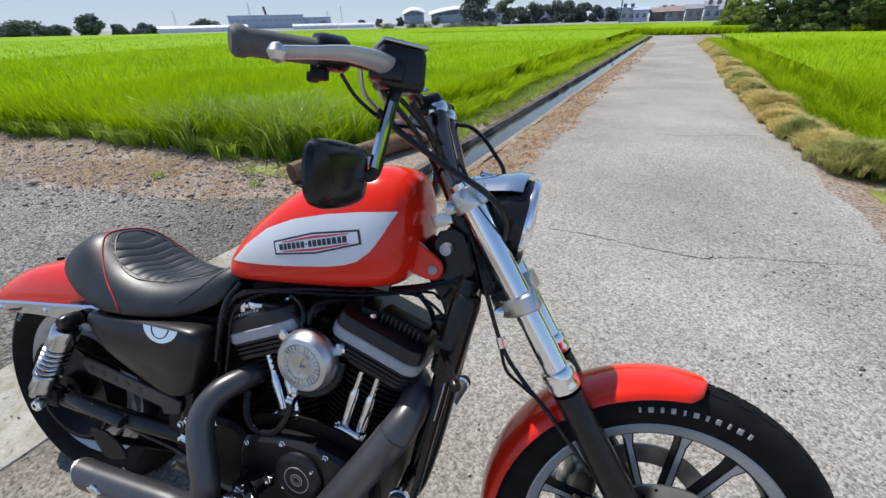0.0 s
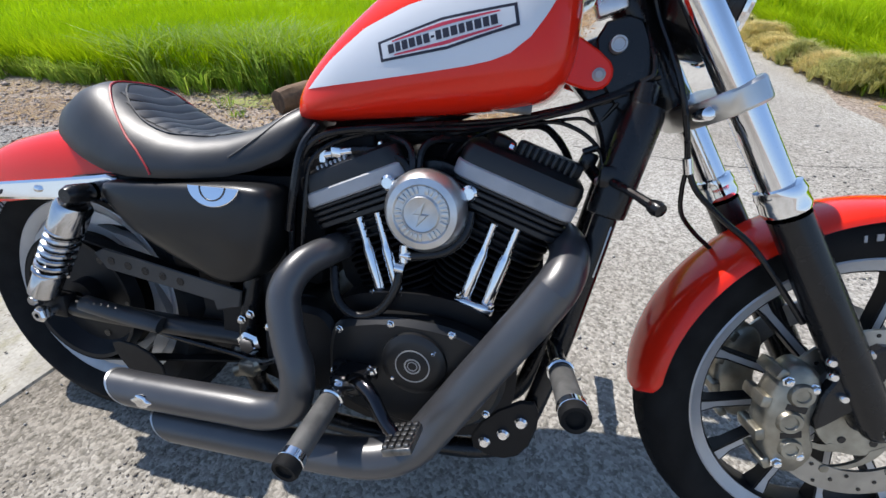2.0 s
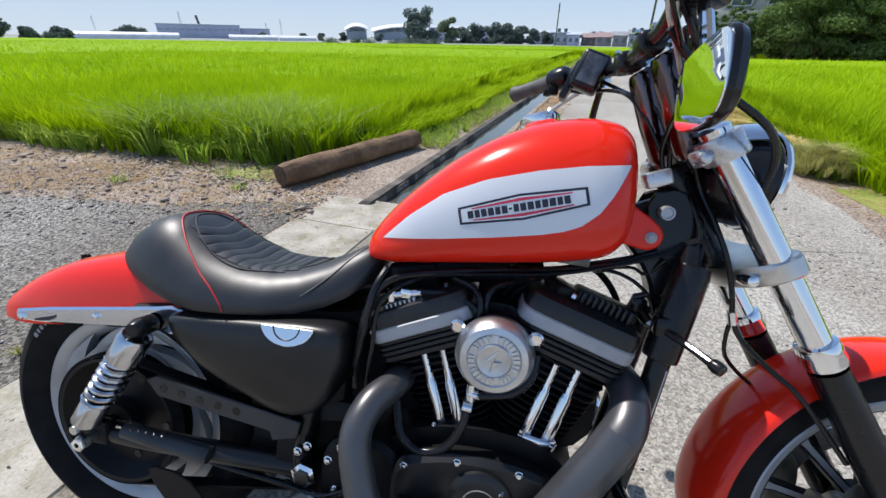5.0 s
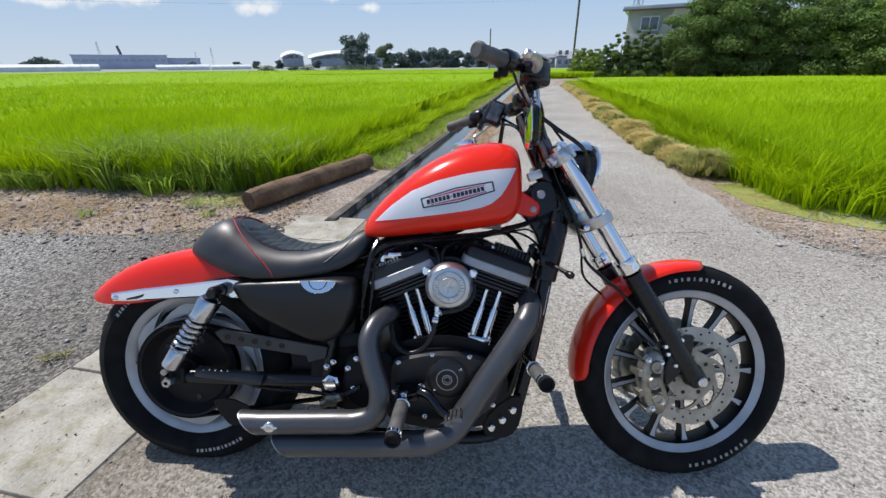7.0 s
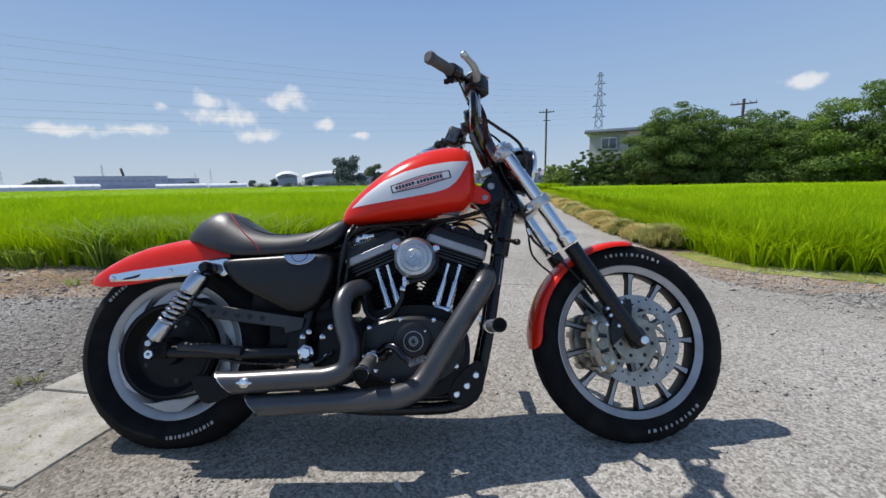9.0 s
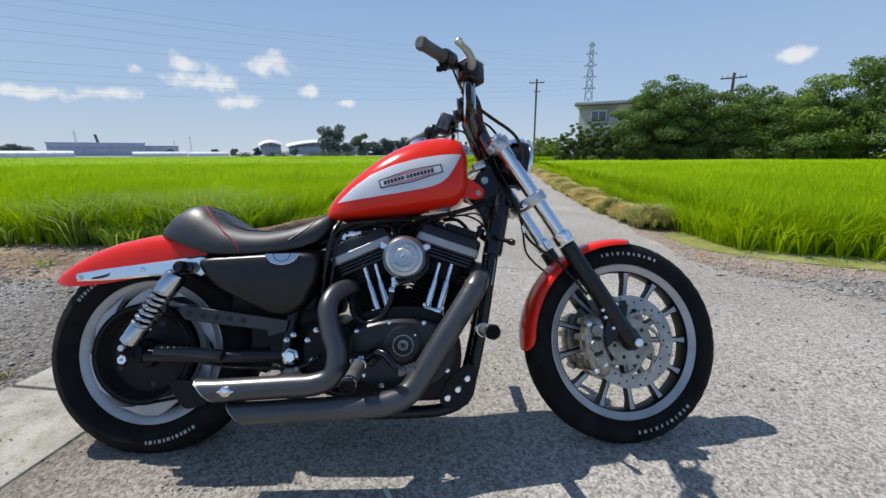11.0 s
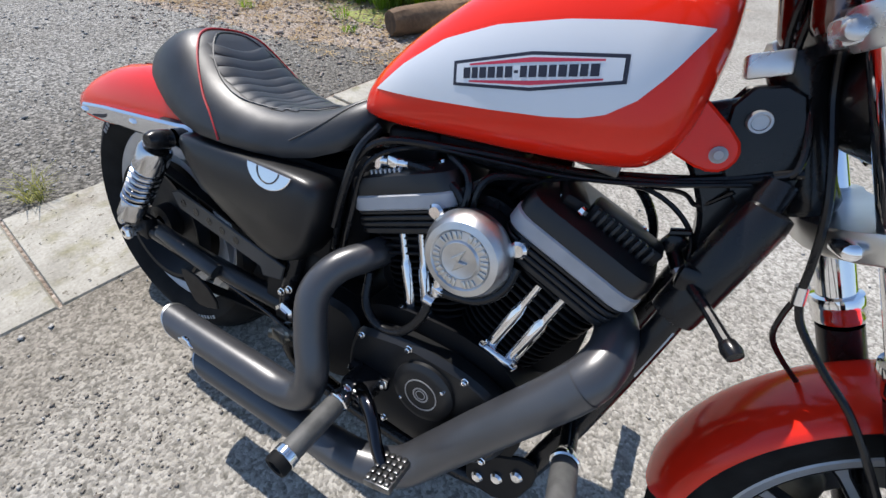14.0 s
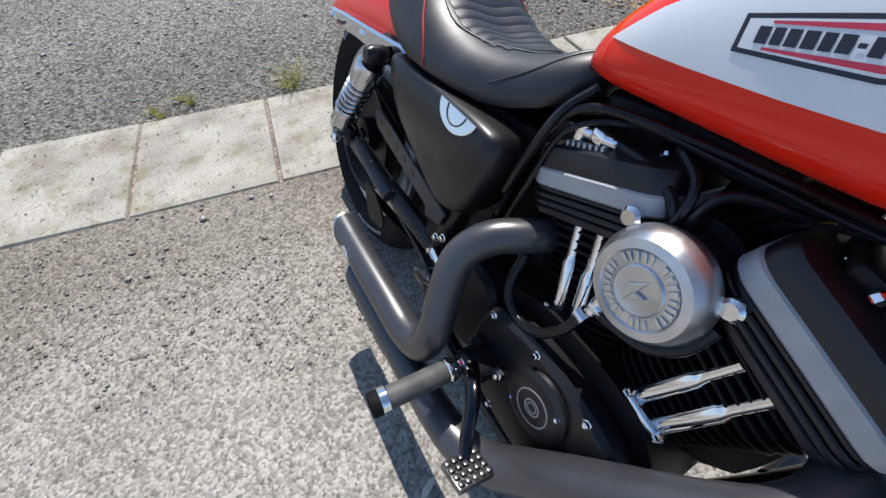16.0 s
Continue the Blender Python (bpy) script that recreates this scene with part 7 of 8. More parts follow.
def brake_pedal():
    br = part("peg_bracket", join(rbox((0.700, -0.165, 0.295), (0.060, 0.07, 0.034), 0.010, (0, 0, 0), 3), rod((0.660, -0.15, 0.30), (0.74, -0.15, 0.30), 0.012)), BLACK, bike, "black peg bracket")
    chrome_bolts([(0.690, -0.201, 0.300), (0.735, -0.165, 0.312)], br, 0.008)
    pd = part("brake_pedal", sweep([(0.705, -0.190, 0.300), (0.732, -0.212, 0.322), (0.762, -0.232, 0.320), (0.790, -0.252, 0.296), (0.816, -0.268, 0.284)], [0.015, 0.013, 0.012, 0.011, 0.010], 14, flat=0.8), DARKCHROME, bike, "black brake pedal")
    m = pose(0.828, -0.272, 0.286, -4, -20, 0)
    pad = part("pedal_pad", moved(rbox((0, 0, 0), (0.046, 0.058, 0.012), 0.003), m), PADGREY, pd, "ribbed chrome pedal pad")
    for i in range(4):
        for j in range(5):
            part("pad_stud", moved(rbox((-0.0165 + 0.011 * i, -0.0225 + 0.01125 * j, 0.008), (0.0085, 0.0092, 0.006), 0.002), m), PADGREY, pad)


brake_pedal()


# side stand on the far side
part("side_stand", sweep([(0.66, 0.10, 0.14), (0.69, 0.17, 0.09), (0.71, 0.235, 0.085)], 0.012, 12), BLACK, bike, "black side stand")


# front brake caliper
def caliper():
    M = Matrix.Translation(AX_F)
    ring_pt = lambda r, deg: (r * math.cos(radians(deg)), r * math.sin(radians(deg)))
    crescent = [ring_pt(0.166, d) for d in range(150, 219, 9)] + [ring_pt(0.150, 226), ring_pt(0.112, 224)] + [ring_pt(0.096, d) for d in range(214, 154, -12)] + [ring_pt(0.118, 146), ring_pt(0.150, 144)]
    c = fpart("brake_caliper", moved(plate(chaikin(crescent, 1), -0.094, -0.050, 0.007), M), DULLALLOY, None, "dull bronze-grey four-piston brake caliper", 50)
    for d, r in ((163, 0.0195), (184, 0.0195), (205, 0.0175)):
        x, z = ring_pt(0.131, d)
        fpart("piston_cover", moved(lathe([(0.0001, 0.004), (r * 0.50, 0.004), (r * 0.56, 0.0065), (r * 0.86, 0.0065), (r, 0.002), (r, -0.01)], (x, -0.0935, z), (0, -1, 0), 24), M), DULLALLOY, c)
    for d in (157, 174, 194, 212):
        x, z = ring_pt(0.168, d)
        fpart("caliper_bridge", moved(rbox((x, -0.066, z), (0.016, 0.052, 0.020), 0.004, (0, -(d - 180), 0)), M), DULLALLOY, c)
    for d0 in (173.5, 194.5):
        slot = [ring_pt(0.142, d0 - 2), ring_pt(0.142, d0 + 2), ring_pt(0.112, d0 + 3), ring_pt(0.112, d0 - 3)]
        fpart("caliper_slot", moved(plate(slot, -0.0948, -0.093, 0.0003), M), BLACK, c, "dark slot")
    for x, z in ((-0.148, 0.058), (-0.110, 0.050), (-0.104, -0.066), (-0.132, -0.084)):
        fpart("caliper_bolt", moved(bolt((x, -0.095, z), 0.007, 0.006), M), CHROME, c)
    fpart("caliper_bracket", moved(plate(chaikin([(-0.10, 0.06), (-0.05, 0.13), (-0.015, 0.13), (-0.03, 0.05), (-0.075, 0.0), (-0.10, -0.02)], 1), -0.100, -0.082, 0.003), M), BLACK, c)
    for x, z in ((-0.098, 0.078), (-0.060, 0.118), (-0.106, 0.100), (-0.075, 0.045)):
        fpart("bracket_bolt", moved(lathe([(0.0001, 0.007), (0.005, 0.007), (0.007, 0.004), (0.007, 0)], (x, -0.100, z), (0, -1, 0), 12), M), CHROME, c, "chrome bolt")
    far = fpart("brake_caliper", moved(mirrored(plate(chaikin(crescent, 1), -0.094, -0.050, 0.007)), M), DULLALLOY, None, "dull bronze-grey four-piston brake caliper", 50)
    for d in (157, 174, 194, 212):
        x, z = ring_pt(0.168, d)
        fpart("caliper_bridge", moved(rbox((x, 0.066, z), (0.016, 0.052, 0.020), 0.004, (0, -(d - 180), 0)), M), DULLALLOY, far)


caliper()


# headlamp
def headlamp():
    c = Vector((1.156, 0, 0.914))
    ax = (1, 0, -0.14)
    hl = fpart("headlamp", lathe([(0.0001, -0.046), (0.036, -0.042), (0.058, -0.030), (0.072, -0.008), (0.078, 0.016), (0.080, 0.048)], c, ax, 40), BLACK, None, "black headlamp shell with chrome rim and visor")
    fpart("rim", lathe([(0.077, 0.045), (0.083, 0.047), (0.0845, 0.052), (0.082, 0.058), (0.075, 0.061), (0.072, 0.054)], c, ax, 40), CHROME, hl, "chrome headlamp rim")
    fpart("lens", lathe([(0.072, 0.050), (0.052, 0.060), (0.028, 0.066), (0.0001, 0.068)], c, ax, 32), surface("lamp_glass", (0.55, 0.58, 0.60), (0.7, 0.72, 0.74), 30, 0.08, 0.3, ispec=0.9), hl, "clear ribbed lens")
    loops = []
    for i in range(17):
        a = radians(-54 + 108 * i / 16)
        s, co = math.sin(a), math.cos(a)
        loops.append([(c.x + x - abs(s) * 0.020, s * r, c.z + co * r) for x, r in ((-0.062, 0.072), (0.0, 0.081), (0.020, 0.0845), (0.036, 0.087), (0.054, 0.0855), (0.054, 0.0825), (0.036, 0.084), (0.020, 0.0815), (0.0, 0.078), (-0.062, 0.069))])
    fpart("visor", loft(loops), CHROME, hl, "chrome eyebrow visor")
    fpart("bracket", rbox((1.140, 0, 0.985), (0.06, 0.040, 0.014), 0.005, (0, 10, 0)), CHROME, hl)


headlamp()


# handlebar, controls and mirrors
def handlebar():
    bar_pts = [(0.826, -0.348, 1.116), (0.884, -0.287, 1.124), (0.948, -0.215, 1.132), (0.984, -0.155, 1.124), (0.996, -0.10, 1.110), (0.995, -0.042, 1.104)]
    pts = [(0.834, -0.334, 1.117), (0.888, -0.278, 1.125)] + bar_pts[2:] + [(x, -y, z) for x, y, z in reversed(bar_pts)]
    hb = fpart("handlebar", sweep(pts, 0.0125, 14), BLACK, None, "black pullback handlebar")
    for s in (-1, 1):
        fpart("riser", loft([[(x + 0.876 * u, s * 0.045 + v, z + 0.482 * u) for u, v in rounded_rect(w, w * 1.12, w * 0.42)]
                              for x, z, w in ((1.080, 0.935, 0.034), (1.075, 0.943, 0.038), (1.052, 1.000, 0.042), (1.033, 1.055, 0.044), (1.025, 1.082, 0.046), (1.022, 1.090, 0.040))]), RISER, hb, "polished black riser")
        fpart("riser_clamp", rbox((1.004, s * 0.044, 1.104), (0.060, 0.038, 0.038), 0.010, (0, -10, 0), 3), BLACK, hb, "black bar clamp")
        fpart("riser_cap", lathe([(0.019, -0.012), (0.0205, -0.006), (0.0205, 0.004), (0.018, 0.009), (0.0001, 0.011)], (1.024, s * 0.045, 1.098), (-0.45, 0, 0.9), 24), CHROME, hb, "chrome cap on the riser")
        for bx in (-0.012, 0.012):
            fpart("clamp_bolt", bolt((0.988 + bx, s * 0.044, 1.125 + bx * 0.5), 0.005, 0.004, (-0.4, 0, 1)), CHROME, hb)
        a, b = (Vector((0.834, -0.334, 1.117)), Vector((0.888, -0.278, 1.125))) if s < 0 else (Vector((0.826, 0.348, 1.116)), Vector((0.884, 0.287, 1.124)))
        d = (b - a).normalized()
        g = fpart("grip", lathe([(0.0001, -0.006), (0.014, -0.006), (0.0185, -0.001), (0.019, 0.008), (0.0165, 0.014), (0.0168, 0.095), (0.0195, 0.105), (0.0195, 0.120)], a, d, 20), PEGRUBBER, hb, "black rubber grip")
        q = Vector((0.915, s * 0.250, 1.130))
        fpart("switch_housing", lathe([(0.0001, -0.022), (0.022, -0.020), (0.024, -0.012), (0.024, 0.018), (0.020, 0.024), (0.0001, 0.025)], q, d, 20), BLACK, hb, "black switch housing")
        fpart("switch_button", join(rbox((q.x - 0.012, q.y - 0.004, q.z - 0.026), (0.024, 0.016, 0.022), 0.004), rbox((q.x - 0.024, q.y, q.z - 0.032), (0.016, 0.012, 0.014), 0.003)), SATIN, hb)
        # master cylinder / clutch perch and lever
        if s < 0:
            mc = fpart("brake_master_cylinder", join(rbox((0.994, -0.186, 1.126), (0.070, 0.058, 0.062), 0.012, (0, 0, 38), 4), rbox((0.984, -0.212, 1.118), (0.05, 0.04, 0.030), 0.006, (0, 0, 20))), BLACK, hb, "black brake fluid reservoir with alloy lid")
            fpart("lid", rbox((0.994, -0.186, 1.1585), (0.069, 0.057, 0.006), 0.003, (0, 0, 38)), ALLOY, mc)
        else:
            mc = fpart("clutch_perch", join(rbox((0.975, 0.180, 1.134), (0.06, 0.06, 0.034), 0.008, (0, 0, -38), 3), rbox((0.958, 0.150, 1.116), (0.058, 0.040, 0.078), 0.010, (0, 22, -12), 3), rbox((0.930, 0.190, 1.108), (0.016, 0.044, 0.082), 0.005, (0, 24, -12), 2)), BLACK, hb, "bulky black clutch perch")
            fpart("perch_face", rbox((0.955, 0.1285, 1.117), (0.040, 0.003, 0.058), 0.001, (0, 22, -12)), PADGREY, mc, "flat grey face")
        lv = [(0.990, s * 0.215, 1.122), (0.984, s * 0.255, 1.121), (0.967, s * 0.305, 1.114), (0.945, s * 0.350, 1.101), (0.926, s * 0.388, 1.089)]
        l = fpart("lever", sweep(lv, [0.016, 0.014, 0.011, 0.0085, 0.0085], 14, flat=0.6), SILVERPAINT, hb, "satin alloy lever")
        fpart("lever_ball", lathe([(0.0001, -0.011), (0.007, -0.008), (0.011, 0.0), (0.007, 0.008), (0.0001, 0.011)], lv[-1], (0, 0, 1), 16), ALLOY, l)
        # hanging mirror
        arm = fpart("mirror_arm", sweep([(0.998, s * 0.190, 1.110), (0.994, s * 0.205, 1.080), (0.990, s * 0.230, 1.020), (0.986, s * 0.243, 0.975), (0.972, s * 0.258, 0.968)], [0.011, 0.010, 0.0095, 0.0095, 0.008], 12, flat=0.6), BLACK, hb, "black mirror stem")
        fpart("stem_face", sweep([(0.994, s * 0.214, 1.075), (0.990, s * 0.238, 1.020), (0.986, s * 0.250, 0.980)], 0.0072, 8), CHROME, arm, "chrome inlay")
        fpart("stem_clamp", lathe([(0.0001, -0.014), (0.012, -0.012), (0.014, 0.0), (0.012, 0.012), (0.0001, 0.014)], (0.998, s * 0.190, 1.108), (0, 0, 1), 16), CHROME, arm)
        out = chaikin([(-0.070, 0.016), (-0.066, 0.042), (-0.030, 0.046), (0.030, 0.046), (0.068, 0.040), (0.074, 0.005), (0.068, -0.034), (0.040, -0.047), (-0.020, -0.046), (-0.062, -0.036), (-0.070, -0.010)], 2)
        body = [(0.0, 0.985), (0.006, 1.0), (0.014, 0.94), (0.021, 0.74), (0.024, 0.45)]
        M = Matrix.Translation((0.954, s * 0.300, 0.967)) @ Matrix.Scale(0.94, 4) @ Matrix.Rotation(radians(s * 8), 4, "Z")
        mb = fpart("mirror", moved(loft([[(x, y * q * s, z * q) for y, z in out] for x, q in body]), M), BLACK, hb, "black mirror housing")
        fpart("mirror_glass", moved(loft([[(x, y * q * s, z * q) for y, z in out] for x, q in ((-0.0020, 0.945), (-0.0015, 0.955), (0.002, 0.96))]), M), surface("mirror_glass", (0.9, 0.9, 0.9), None, 5, 0.01, 1.0), mb, "mirror glass")
    fpart("cross_bolt", rod((0.992, -0.128, 1.112), (0.994, -0.118, 1.145), 0.008), CHROME, hb)


handlebar()


# cables and wires
def cables():
    T = STEER
    cab = lambda name, pts, r, lab="black cable": part(name, sweep(pts, r, 8, 8), BLACK, bike, lab)
    st = lambda *p: tuple(T @ Vector(p))
    cab("brake_hose", [st(1.005, -0.140, 1.090), st(1.035, -0.095, 1.04), st(1.075, -0.050, 0.965), st(1.11, -0.031, 0.889), st(1.129, -0.055, 0.832), st(1.148, -0.068, 0.779), st(1.167, -0.062, 0.725), st(1.184, -0.046, 0.677)], 0.0044, "black brake hose running down to a joint")
    cab("brake_hose", [st(1.184, -0.046, 0.677), st(1.205, -0.045, 0.642), st(1.243, -0.060, 0.604), st(1.277, -0.074, 0.576), st(1.310, -0.078, 0.540), st(1.348, -0.079, 0.495), st(1.373, -0.080, 0.464)], 0.0044, "black brake hose looping over the mudguard")
    part("hose_joint", rod(st(1.180, -0.048, 0.690), st(1.187, -0.045, 0.668), 0.0072, 12), CHROME, bike, "chrome hose joint")
    cab("lamp_cable", [(1.015, 0.070, 1.080), (1.037, 0.050, 1.083), (1.069, 0.050, 1.080), (1.092, 0.050, 1.066), (1.108, 0.050, 1.051), (1.128, 0.050, 1.026), (1.144, 0.050, 1.004), (1.155, 0.046, 0.965)], 0.0042)
    cab("brake_hose", [(0.985, -0.190, 1.080), (1.015, -0.175, 1.052), (1.052, -0.165, 1.027), (1.091, -0.155, 1.003), (1.128, -0.145, 0.982), (1.155, -0.130, 0.963), (1.174, -0.108, 0.939), (1.182, -0.088, 0.912), (1.178, -0.074, 0.880)], 0.0054, "thick black hose passing the headlamp")
    cab("switch_cable", [st(0.93, -0.245, 1.105), st(0.95, -0.225, 1.075), st(0.985, -0.180, 1.050), st(1.02, -0.110, 1.055), st(1.05, -0.060, 1.03), st(1.085, -0.036, 0.99), st(1.10, -0.03, 0.95)], 0.0030)
    for dx in (0.0, 0.020):
        part("control_cable", sweep([st(0.948 + dx, -0.222 + dx, 1.118), st(0.952 + dx, -0.205 + dx, 1.085), st(0.985 + dx, -0.165 + dx, 1.055), st(1.02 + dx * 0.5, -0.110, 1.040)], 0.0032, 8, 8), ALLOY, bike, "braided steel throttle cable")
    cab("switch_cable", [st(0.93, 0.245, 1.105), st(0.965, 0.200, 1.090), st(0.99, 0.120, 1.075), st(1.010, 0.060, 1.050), st(1.035, 0.026, 1.00), st(1.065, 0.015, 0.94)], 0.0036)
    cab("throttle_cable", [st(0.96, -0.20, 1.12), st(1.03, -0.14, 1.05), (1.06, -0.03, 0.96), (1.075, -0.012, 0.88), (1.085, -0.012, 0.80), (1.04, -0.024, 0.768), (0.95, -0.026, 0.742), (0.86, -0.026, 0.716), (0.815, -0.020, 0.67), (0.80, 0.0, 0.61)], 0.0042)
    cab("throttle_cable", [st(0.955, -0.205, 1.115), st(1.02, -0.15, 1.04), (1.05, -0.02, 0.95), (1.08, -0.010, 0.86), (1.085, -0.014, 0.79), (1.03, -0.032, 0.757), (0.94, -0.034, 0.733), (0.865, -0.030, 0.704), (0.825, -0.020, 0.66), (0.81, 0.0, 0.60)], 0.0042)
    cab("clutch_cable", [st(0.98, 0.17, 1.11), st(1.01, 0.100, 1.070), st(1.045, 0.020, 1.02), st(1.075, 0.000, 0.94), st(1.115, -0.040, 0.82), (1.10, -0.040, 0.790), (1.02, -0.036, 0.757), (0.92, -0.040, 0.735), (0.80, -0.048, 0.720), (0.66, -0.066, 0.704), (0.58, -0.085, 0.67)], 0.0038)
    cab("wiring_loom", [(1.13, -0.038, 0.806), (1.07, -0.030, 0.778), (0.98, -0.028, 0.744), (0.88, -0.036, 0.728), (0.74, -0.058, 0.714), (0.62, -0.085, 0.695), (0.575, -0.098, 0.640), (0.560, -0.10, 0.56), (0.555, -0.10, 0.48)], 0.0058, "black wiring loom below the tank")
    cab("wiring_loom", [(1.12, -0.034, 0.79), (1.05, -0.024, 0.764), (0.95, -0.022, 0.736), (0.82, -0.042, 0.708), (0.68, -0.060, 0.700), (0.60, -0.09, 0.655), (0.585, -0.10, 0.56), (0.575, -0.10, 0.47)], 0.0046, "black wiring loom below the tank")
    cab("thin_wire", [(1.09, -0.042, 0.780), (1.0, -0.040, 0.748), (0.90, -0.046, 0.724), (0.80, -0.056, 0.714), (0.70, -0.068, 0.706), (0.62, -0.060, 0.690), (0.60, -0.02, 0.68)], 0.0032, "thin black wire")
    cab("thin_wire", [(1.08, -0.036, 0.766), (1.055, -0.020, 0.735), (1.030, -0.010, 0.742), (0.96, -0.014, 0.730), (0.88, -0.02, 0.712)], 0.0030, "thin black wire")
    cab("plug_lead", [(0.86, -0.02, 0.70), (0.80, -0.066, 0.695), (0.785, -0.080, 0.660), (0.795, -0.078, 0.610), (0.80, -0.060, 0.58)], 0.006, "black plug lead")
    cab("plug_lead", [(0.72, -0.055, 0.700), (0.765, -0.076, 0.685), (0.775, -0.088, 0.645), (0.762, -0.088, 0.600), (0.750, -0.070, 0.57)], 0.006, "black plug lead")
    cab("plug_lead", [(0.930, 0.020, 0.724), (0.971, 0.030, 0.727), (0.999, 0.032, 0.709), (1.023, 0.032, 0.677), (1.031, 0.026, 0.646), (1.026, 0.010, 0.610)], 0.0065, "black plug lead")
    cab("fuel_hose", [(0.60, -0.07, 0.71), (0.585, -0.10, 0.67), (0.572, -0.11, 0.60), (0.558, -0.11, 0.53)], 0.007, "black fuel hose")
    cab("fuel_hose", [(0.66, -0.078, 0.672), (0.72, -0.082, 0.674), (0.765, -0.085, 0.655), (0.778, -0.085, 0.610)], 0.0075, "black breather hose")
    cab("speed_cable", [st(1.184, -0.044, 0.677), st(1.190, -0.028, 0.642), st(1.203, -0.012, 0.605), st(1.234, 0.004, 0.574), st(1.268, 0.010, 0.548)], 0.0036, "thin black cable running under the mudguard")
    part("fuel_valve", join(rod((0.618, -0.078, 0.662), (0.668, -0.078, 0.672), 0.008), rod((0.612, -0.078, 0.672), (0.612, -0.078, 0.650), 0.0095), rbox((0.640, -0.078, 0.668), (0.020, 0.018, 0.018), 0.004)), CHROME, bike, "chrome hose fitting on the rocker cover")
    part("fuse_holder", rbox((0.923, -0.046, 0.753), (0.062, 0.016, 0.017), 0.003, (0, 4, 0)), PADGREY, bike, "small grey fuse holder")
    part("choke_valve", join(rod((1.054, -0.006, 0.668), (1.070, -0.031, 0.650), 0.010, 12), rbox((1.052, -0.010, 0.676), (0.026, 0.022, 0.030), 0.005, (0, 20, 0)), rod((1.042, -0.016, 0.690), (1.064, -0.021, 0.700), 0.006, 10)), BLACK, bike, "small black valve at the frame neck")
    cab("thin_wire", [(0.940, -0.022, 0.734), (0.970, -0.020, 0.733), (0.997, -0.020, 0.734), (1.025, -0.020, 0.726), (1.050, -0.020, 0.711), (1.068, -0.022, 0.691), (1.076, -0.026, 0.665)], 0.0034, "thin black wire")
    part("valve_nut", lathe([(0.0001, 0.006), (0.006, 0.006), (0.008, 0.0), (0.008, -0.008)], (1.071, -0.033, 0.649), (0.5, -0.75, -0.4), 6), ALLOY, bike, "alloy nut")
    part("frame_lever", join(sweep([(1.080, -0.075, 0.655), (1.105, -0.112, 0.645), (1.128, -0.148, 0.634)], [0.007, 0.006, 0.007], 10, 4), lathe([(0.0001, -0.006), (0.009, 0.0), (0.011, 0.010), (0.009, 0.018), (0.0001, 0.020)], (1.126, -0.145, 0.635), (0.5, -0.8, -0.25), 14), rbox((1.078, -0.070, 0.660), (0.028, 0.026, 0.034), 0.006)), BLACK, bike, "small black lever on the frame tube")


cables()


# ---- loose stones, litter, cracks and tufts ----
def pebbles(places, size, seed):
    """Small angular stones, each an octahedron pushed out of shape."""
    rng = np.random.default_rng(seed)
    n = len(places)
    unit = np.array([[1, 0, 0], [0, 1, 0], [-1, 0, 0], [0, -1, 0], [0, 0, 0.8], [0, 0, -0.6]], float)
    s = size * rng.lognormal(0, 0.45, n)[:, None, None]
    v = unit[None] * s * rng.uniform(0.6, 1.2, (n, 6, 1)) * np.array([1.2, 0.9, 0.7])
    a = rng.uniform(0, 6.28, n)
    c, q = np.cos(a)[:, None], np.sin(a)[:, None]
    v = np.stack([v[..., 0] * c - v[..., 1] * q, v[..., 0] * q + v[..., 1] * c, v[..., 2]], -1)
    v = v + np.asarray(places)[:, None, :] + np.array([0, 0, 1.0]) * s * 0.25
    f = np.array([[0, 1, 4], [1, 2, 4], [2, 3, 4], [3, 0, 4], [1, 0, 5], [2, 1, 5], [3, 2, 5], [0, 3, 5]])
    tri = (np.arange(n)[:, None, None] * 6 + f[None]).reshape(-1, 3)
    return v.reshape(-1, 3), tri


def strewn(n, x0, x1, y0, y1, inside, seed, z=0.004):
    rng = np.random.default_rng(seed)
    p = np.stack([rng.uniform(x0, x1, n), rng.uniform(y0, y1, n), np.full(n, z)], 1)
    return p[inside(p[:, 0], p[:, 1])]


STONE = surface("loose_stone", (0.24, 0.235, 0.22), (0.50, 0.48, 0.44), 40, 0.9)
DARKSTONE = surface("dark_stone", (0.18, 0.178, 0.17), (0.48, 0.468, 0.44), 40, 0.9)
yard = strewn(9000, -6, -0.4, -3.5, 2.5, lambda x, y: x < -0.92 + 0.15 * y - 0.02 * y * y * (y < 0), 401)
stuff("yard_stones", *pebbles(yard, 0.0055, 402), DARKSTONE, "loose grey stones strewn over the yard", "stones")
kerbside = strewn(1500, -0.7, 0.6, -2.5, 2.0, lambda x, y: (x > -0.27 + 0.15 * y - 0.012 * y * y * (y < 0)) & (x < -0.05 + 0.15 * y + 0.12 * np.sin(y * 5)), 403, 0.006)
stuff("kerb_grit", *pebbles(kerbside, 0.0045, 404), STONE, "grit gathered along the drain covers", "grit")
roadgrit = strewn(2600, -0.3, 5, -1.8, 3.0, lambda x, y: x > -0.2 + 0.15 * y, 405, 0.006)
stuff("road_grit", *pebbles(roadgrit, 0.0032, 406), STONE, "scattered grit on the road", "grit")
shoulder = strewn(9000, 2.6, 7, -1.4, 2.4, lambda x, y: (x > 3.0 + 0.6 * np.maximum(0, 1.6 - y)) & (y < 2.75 - 0.42 * (x - 3.4)), 407)
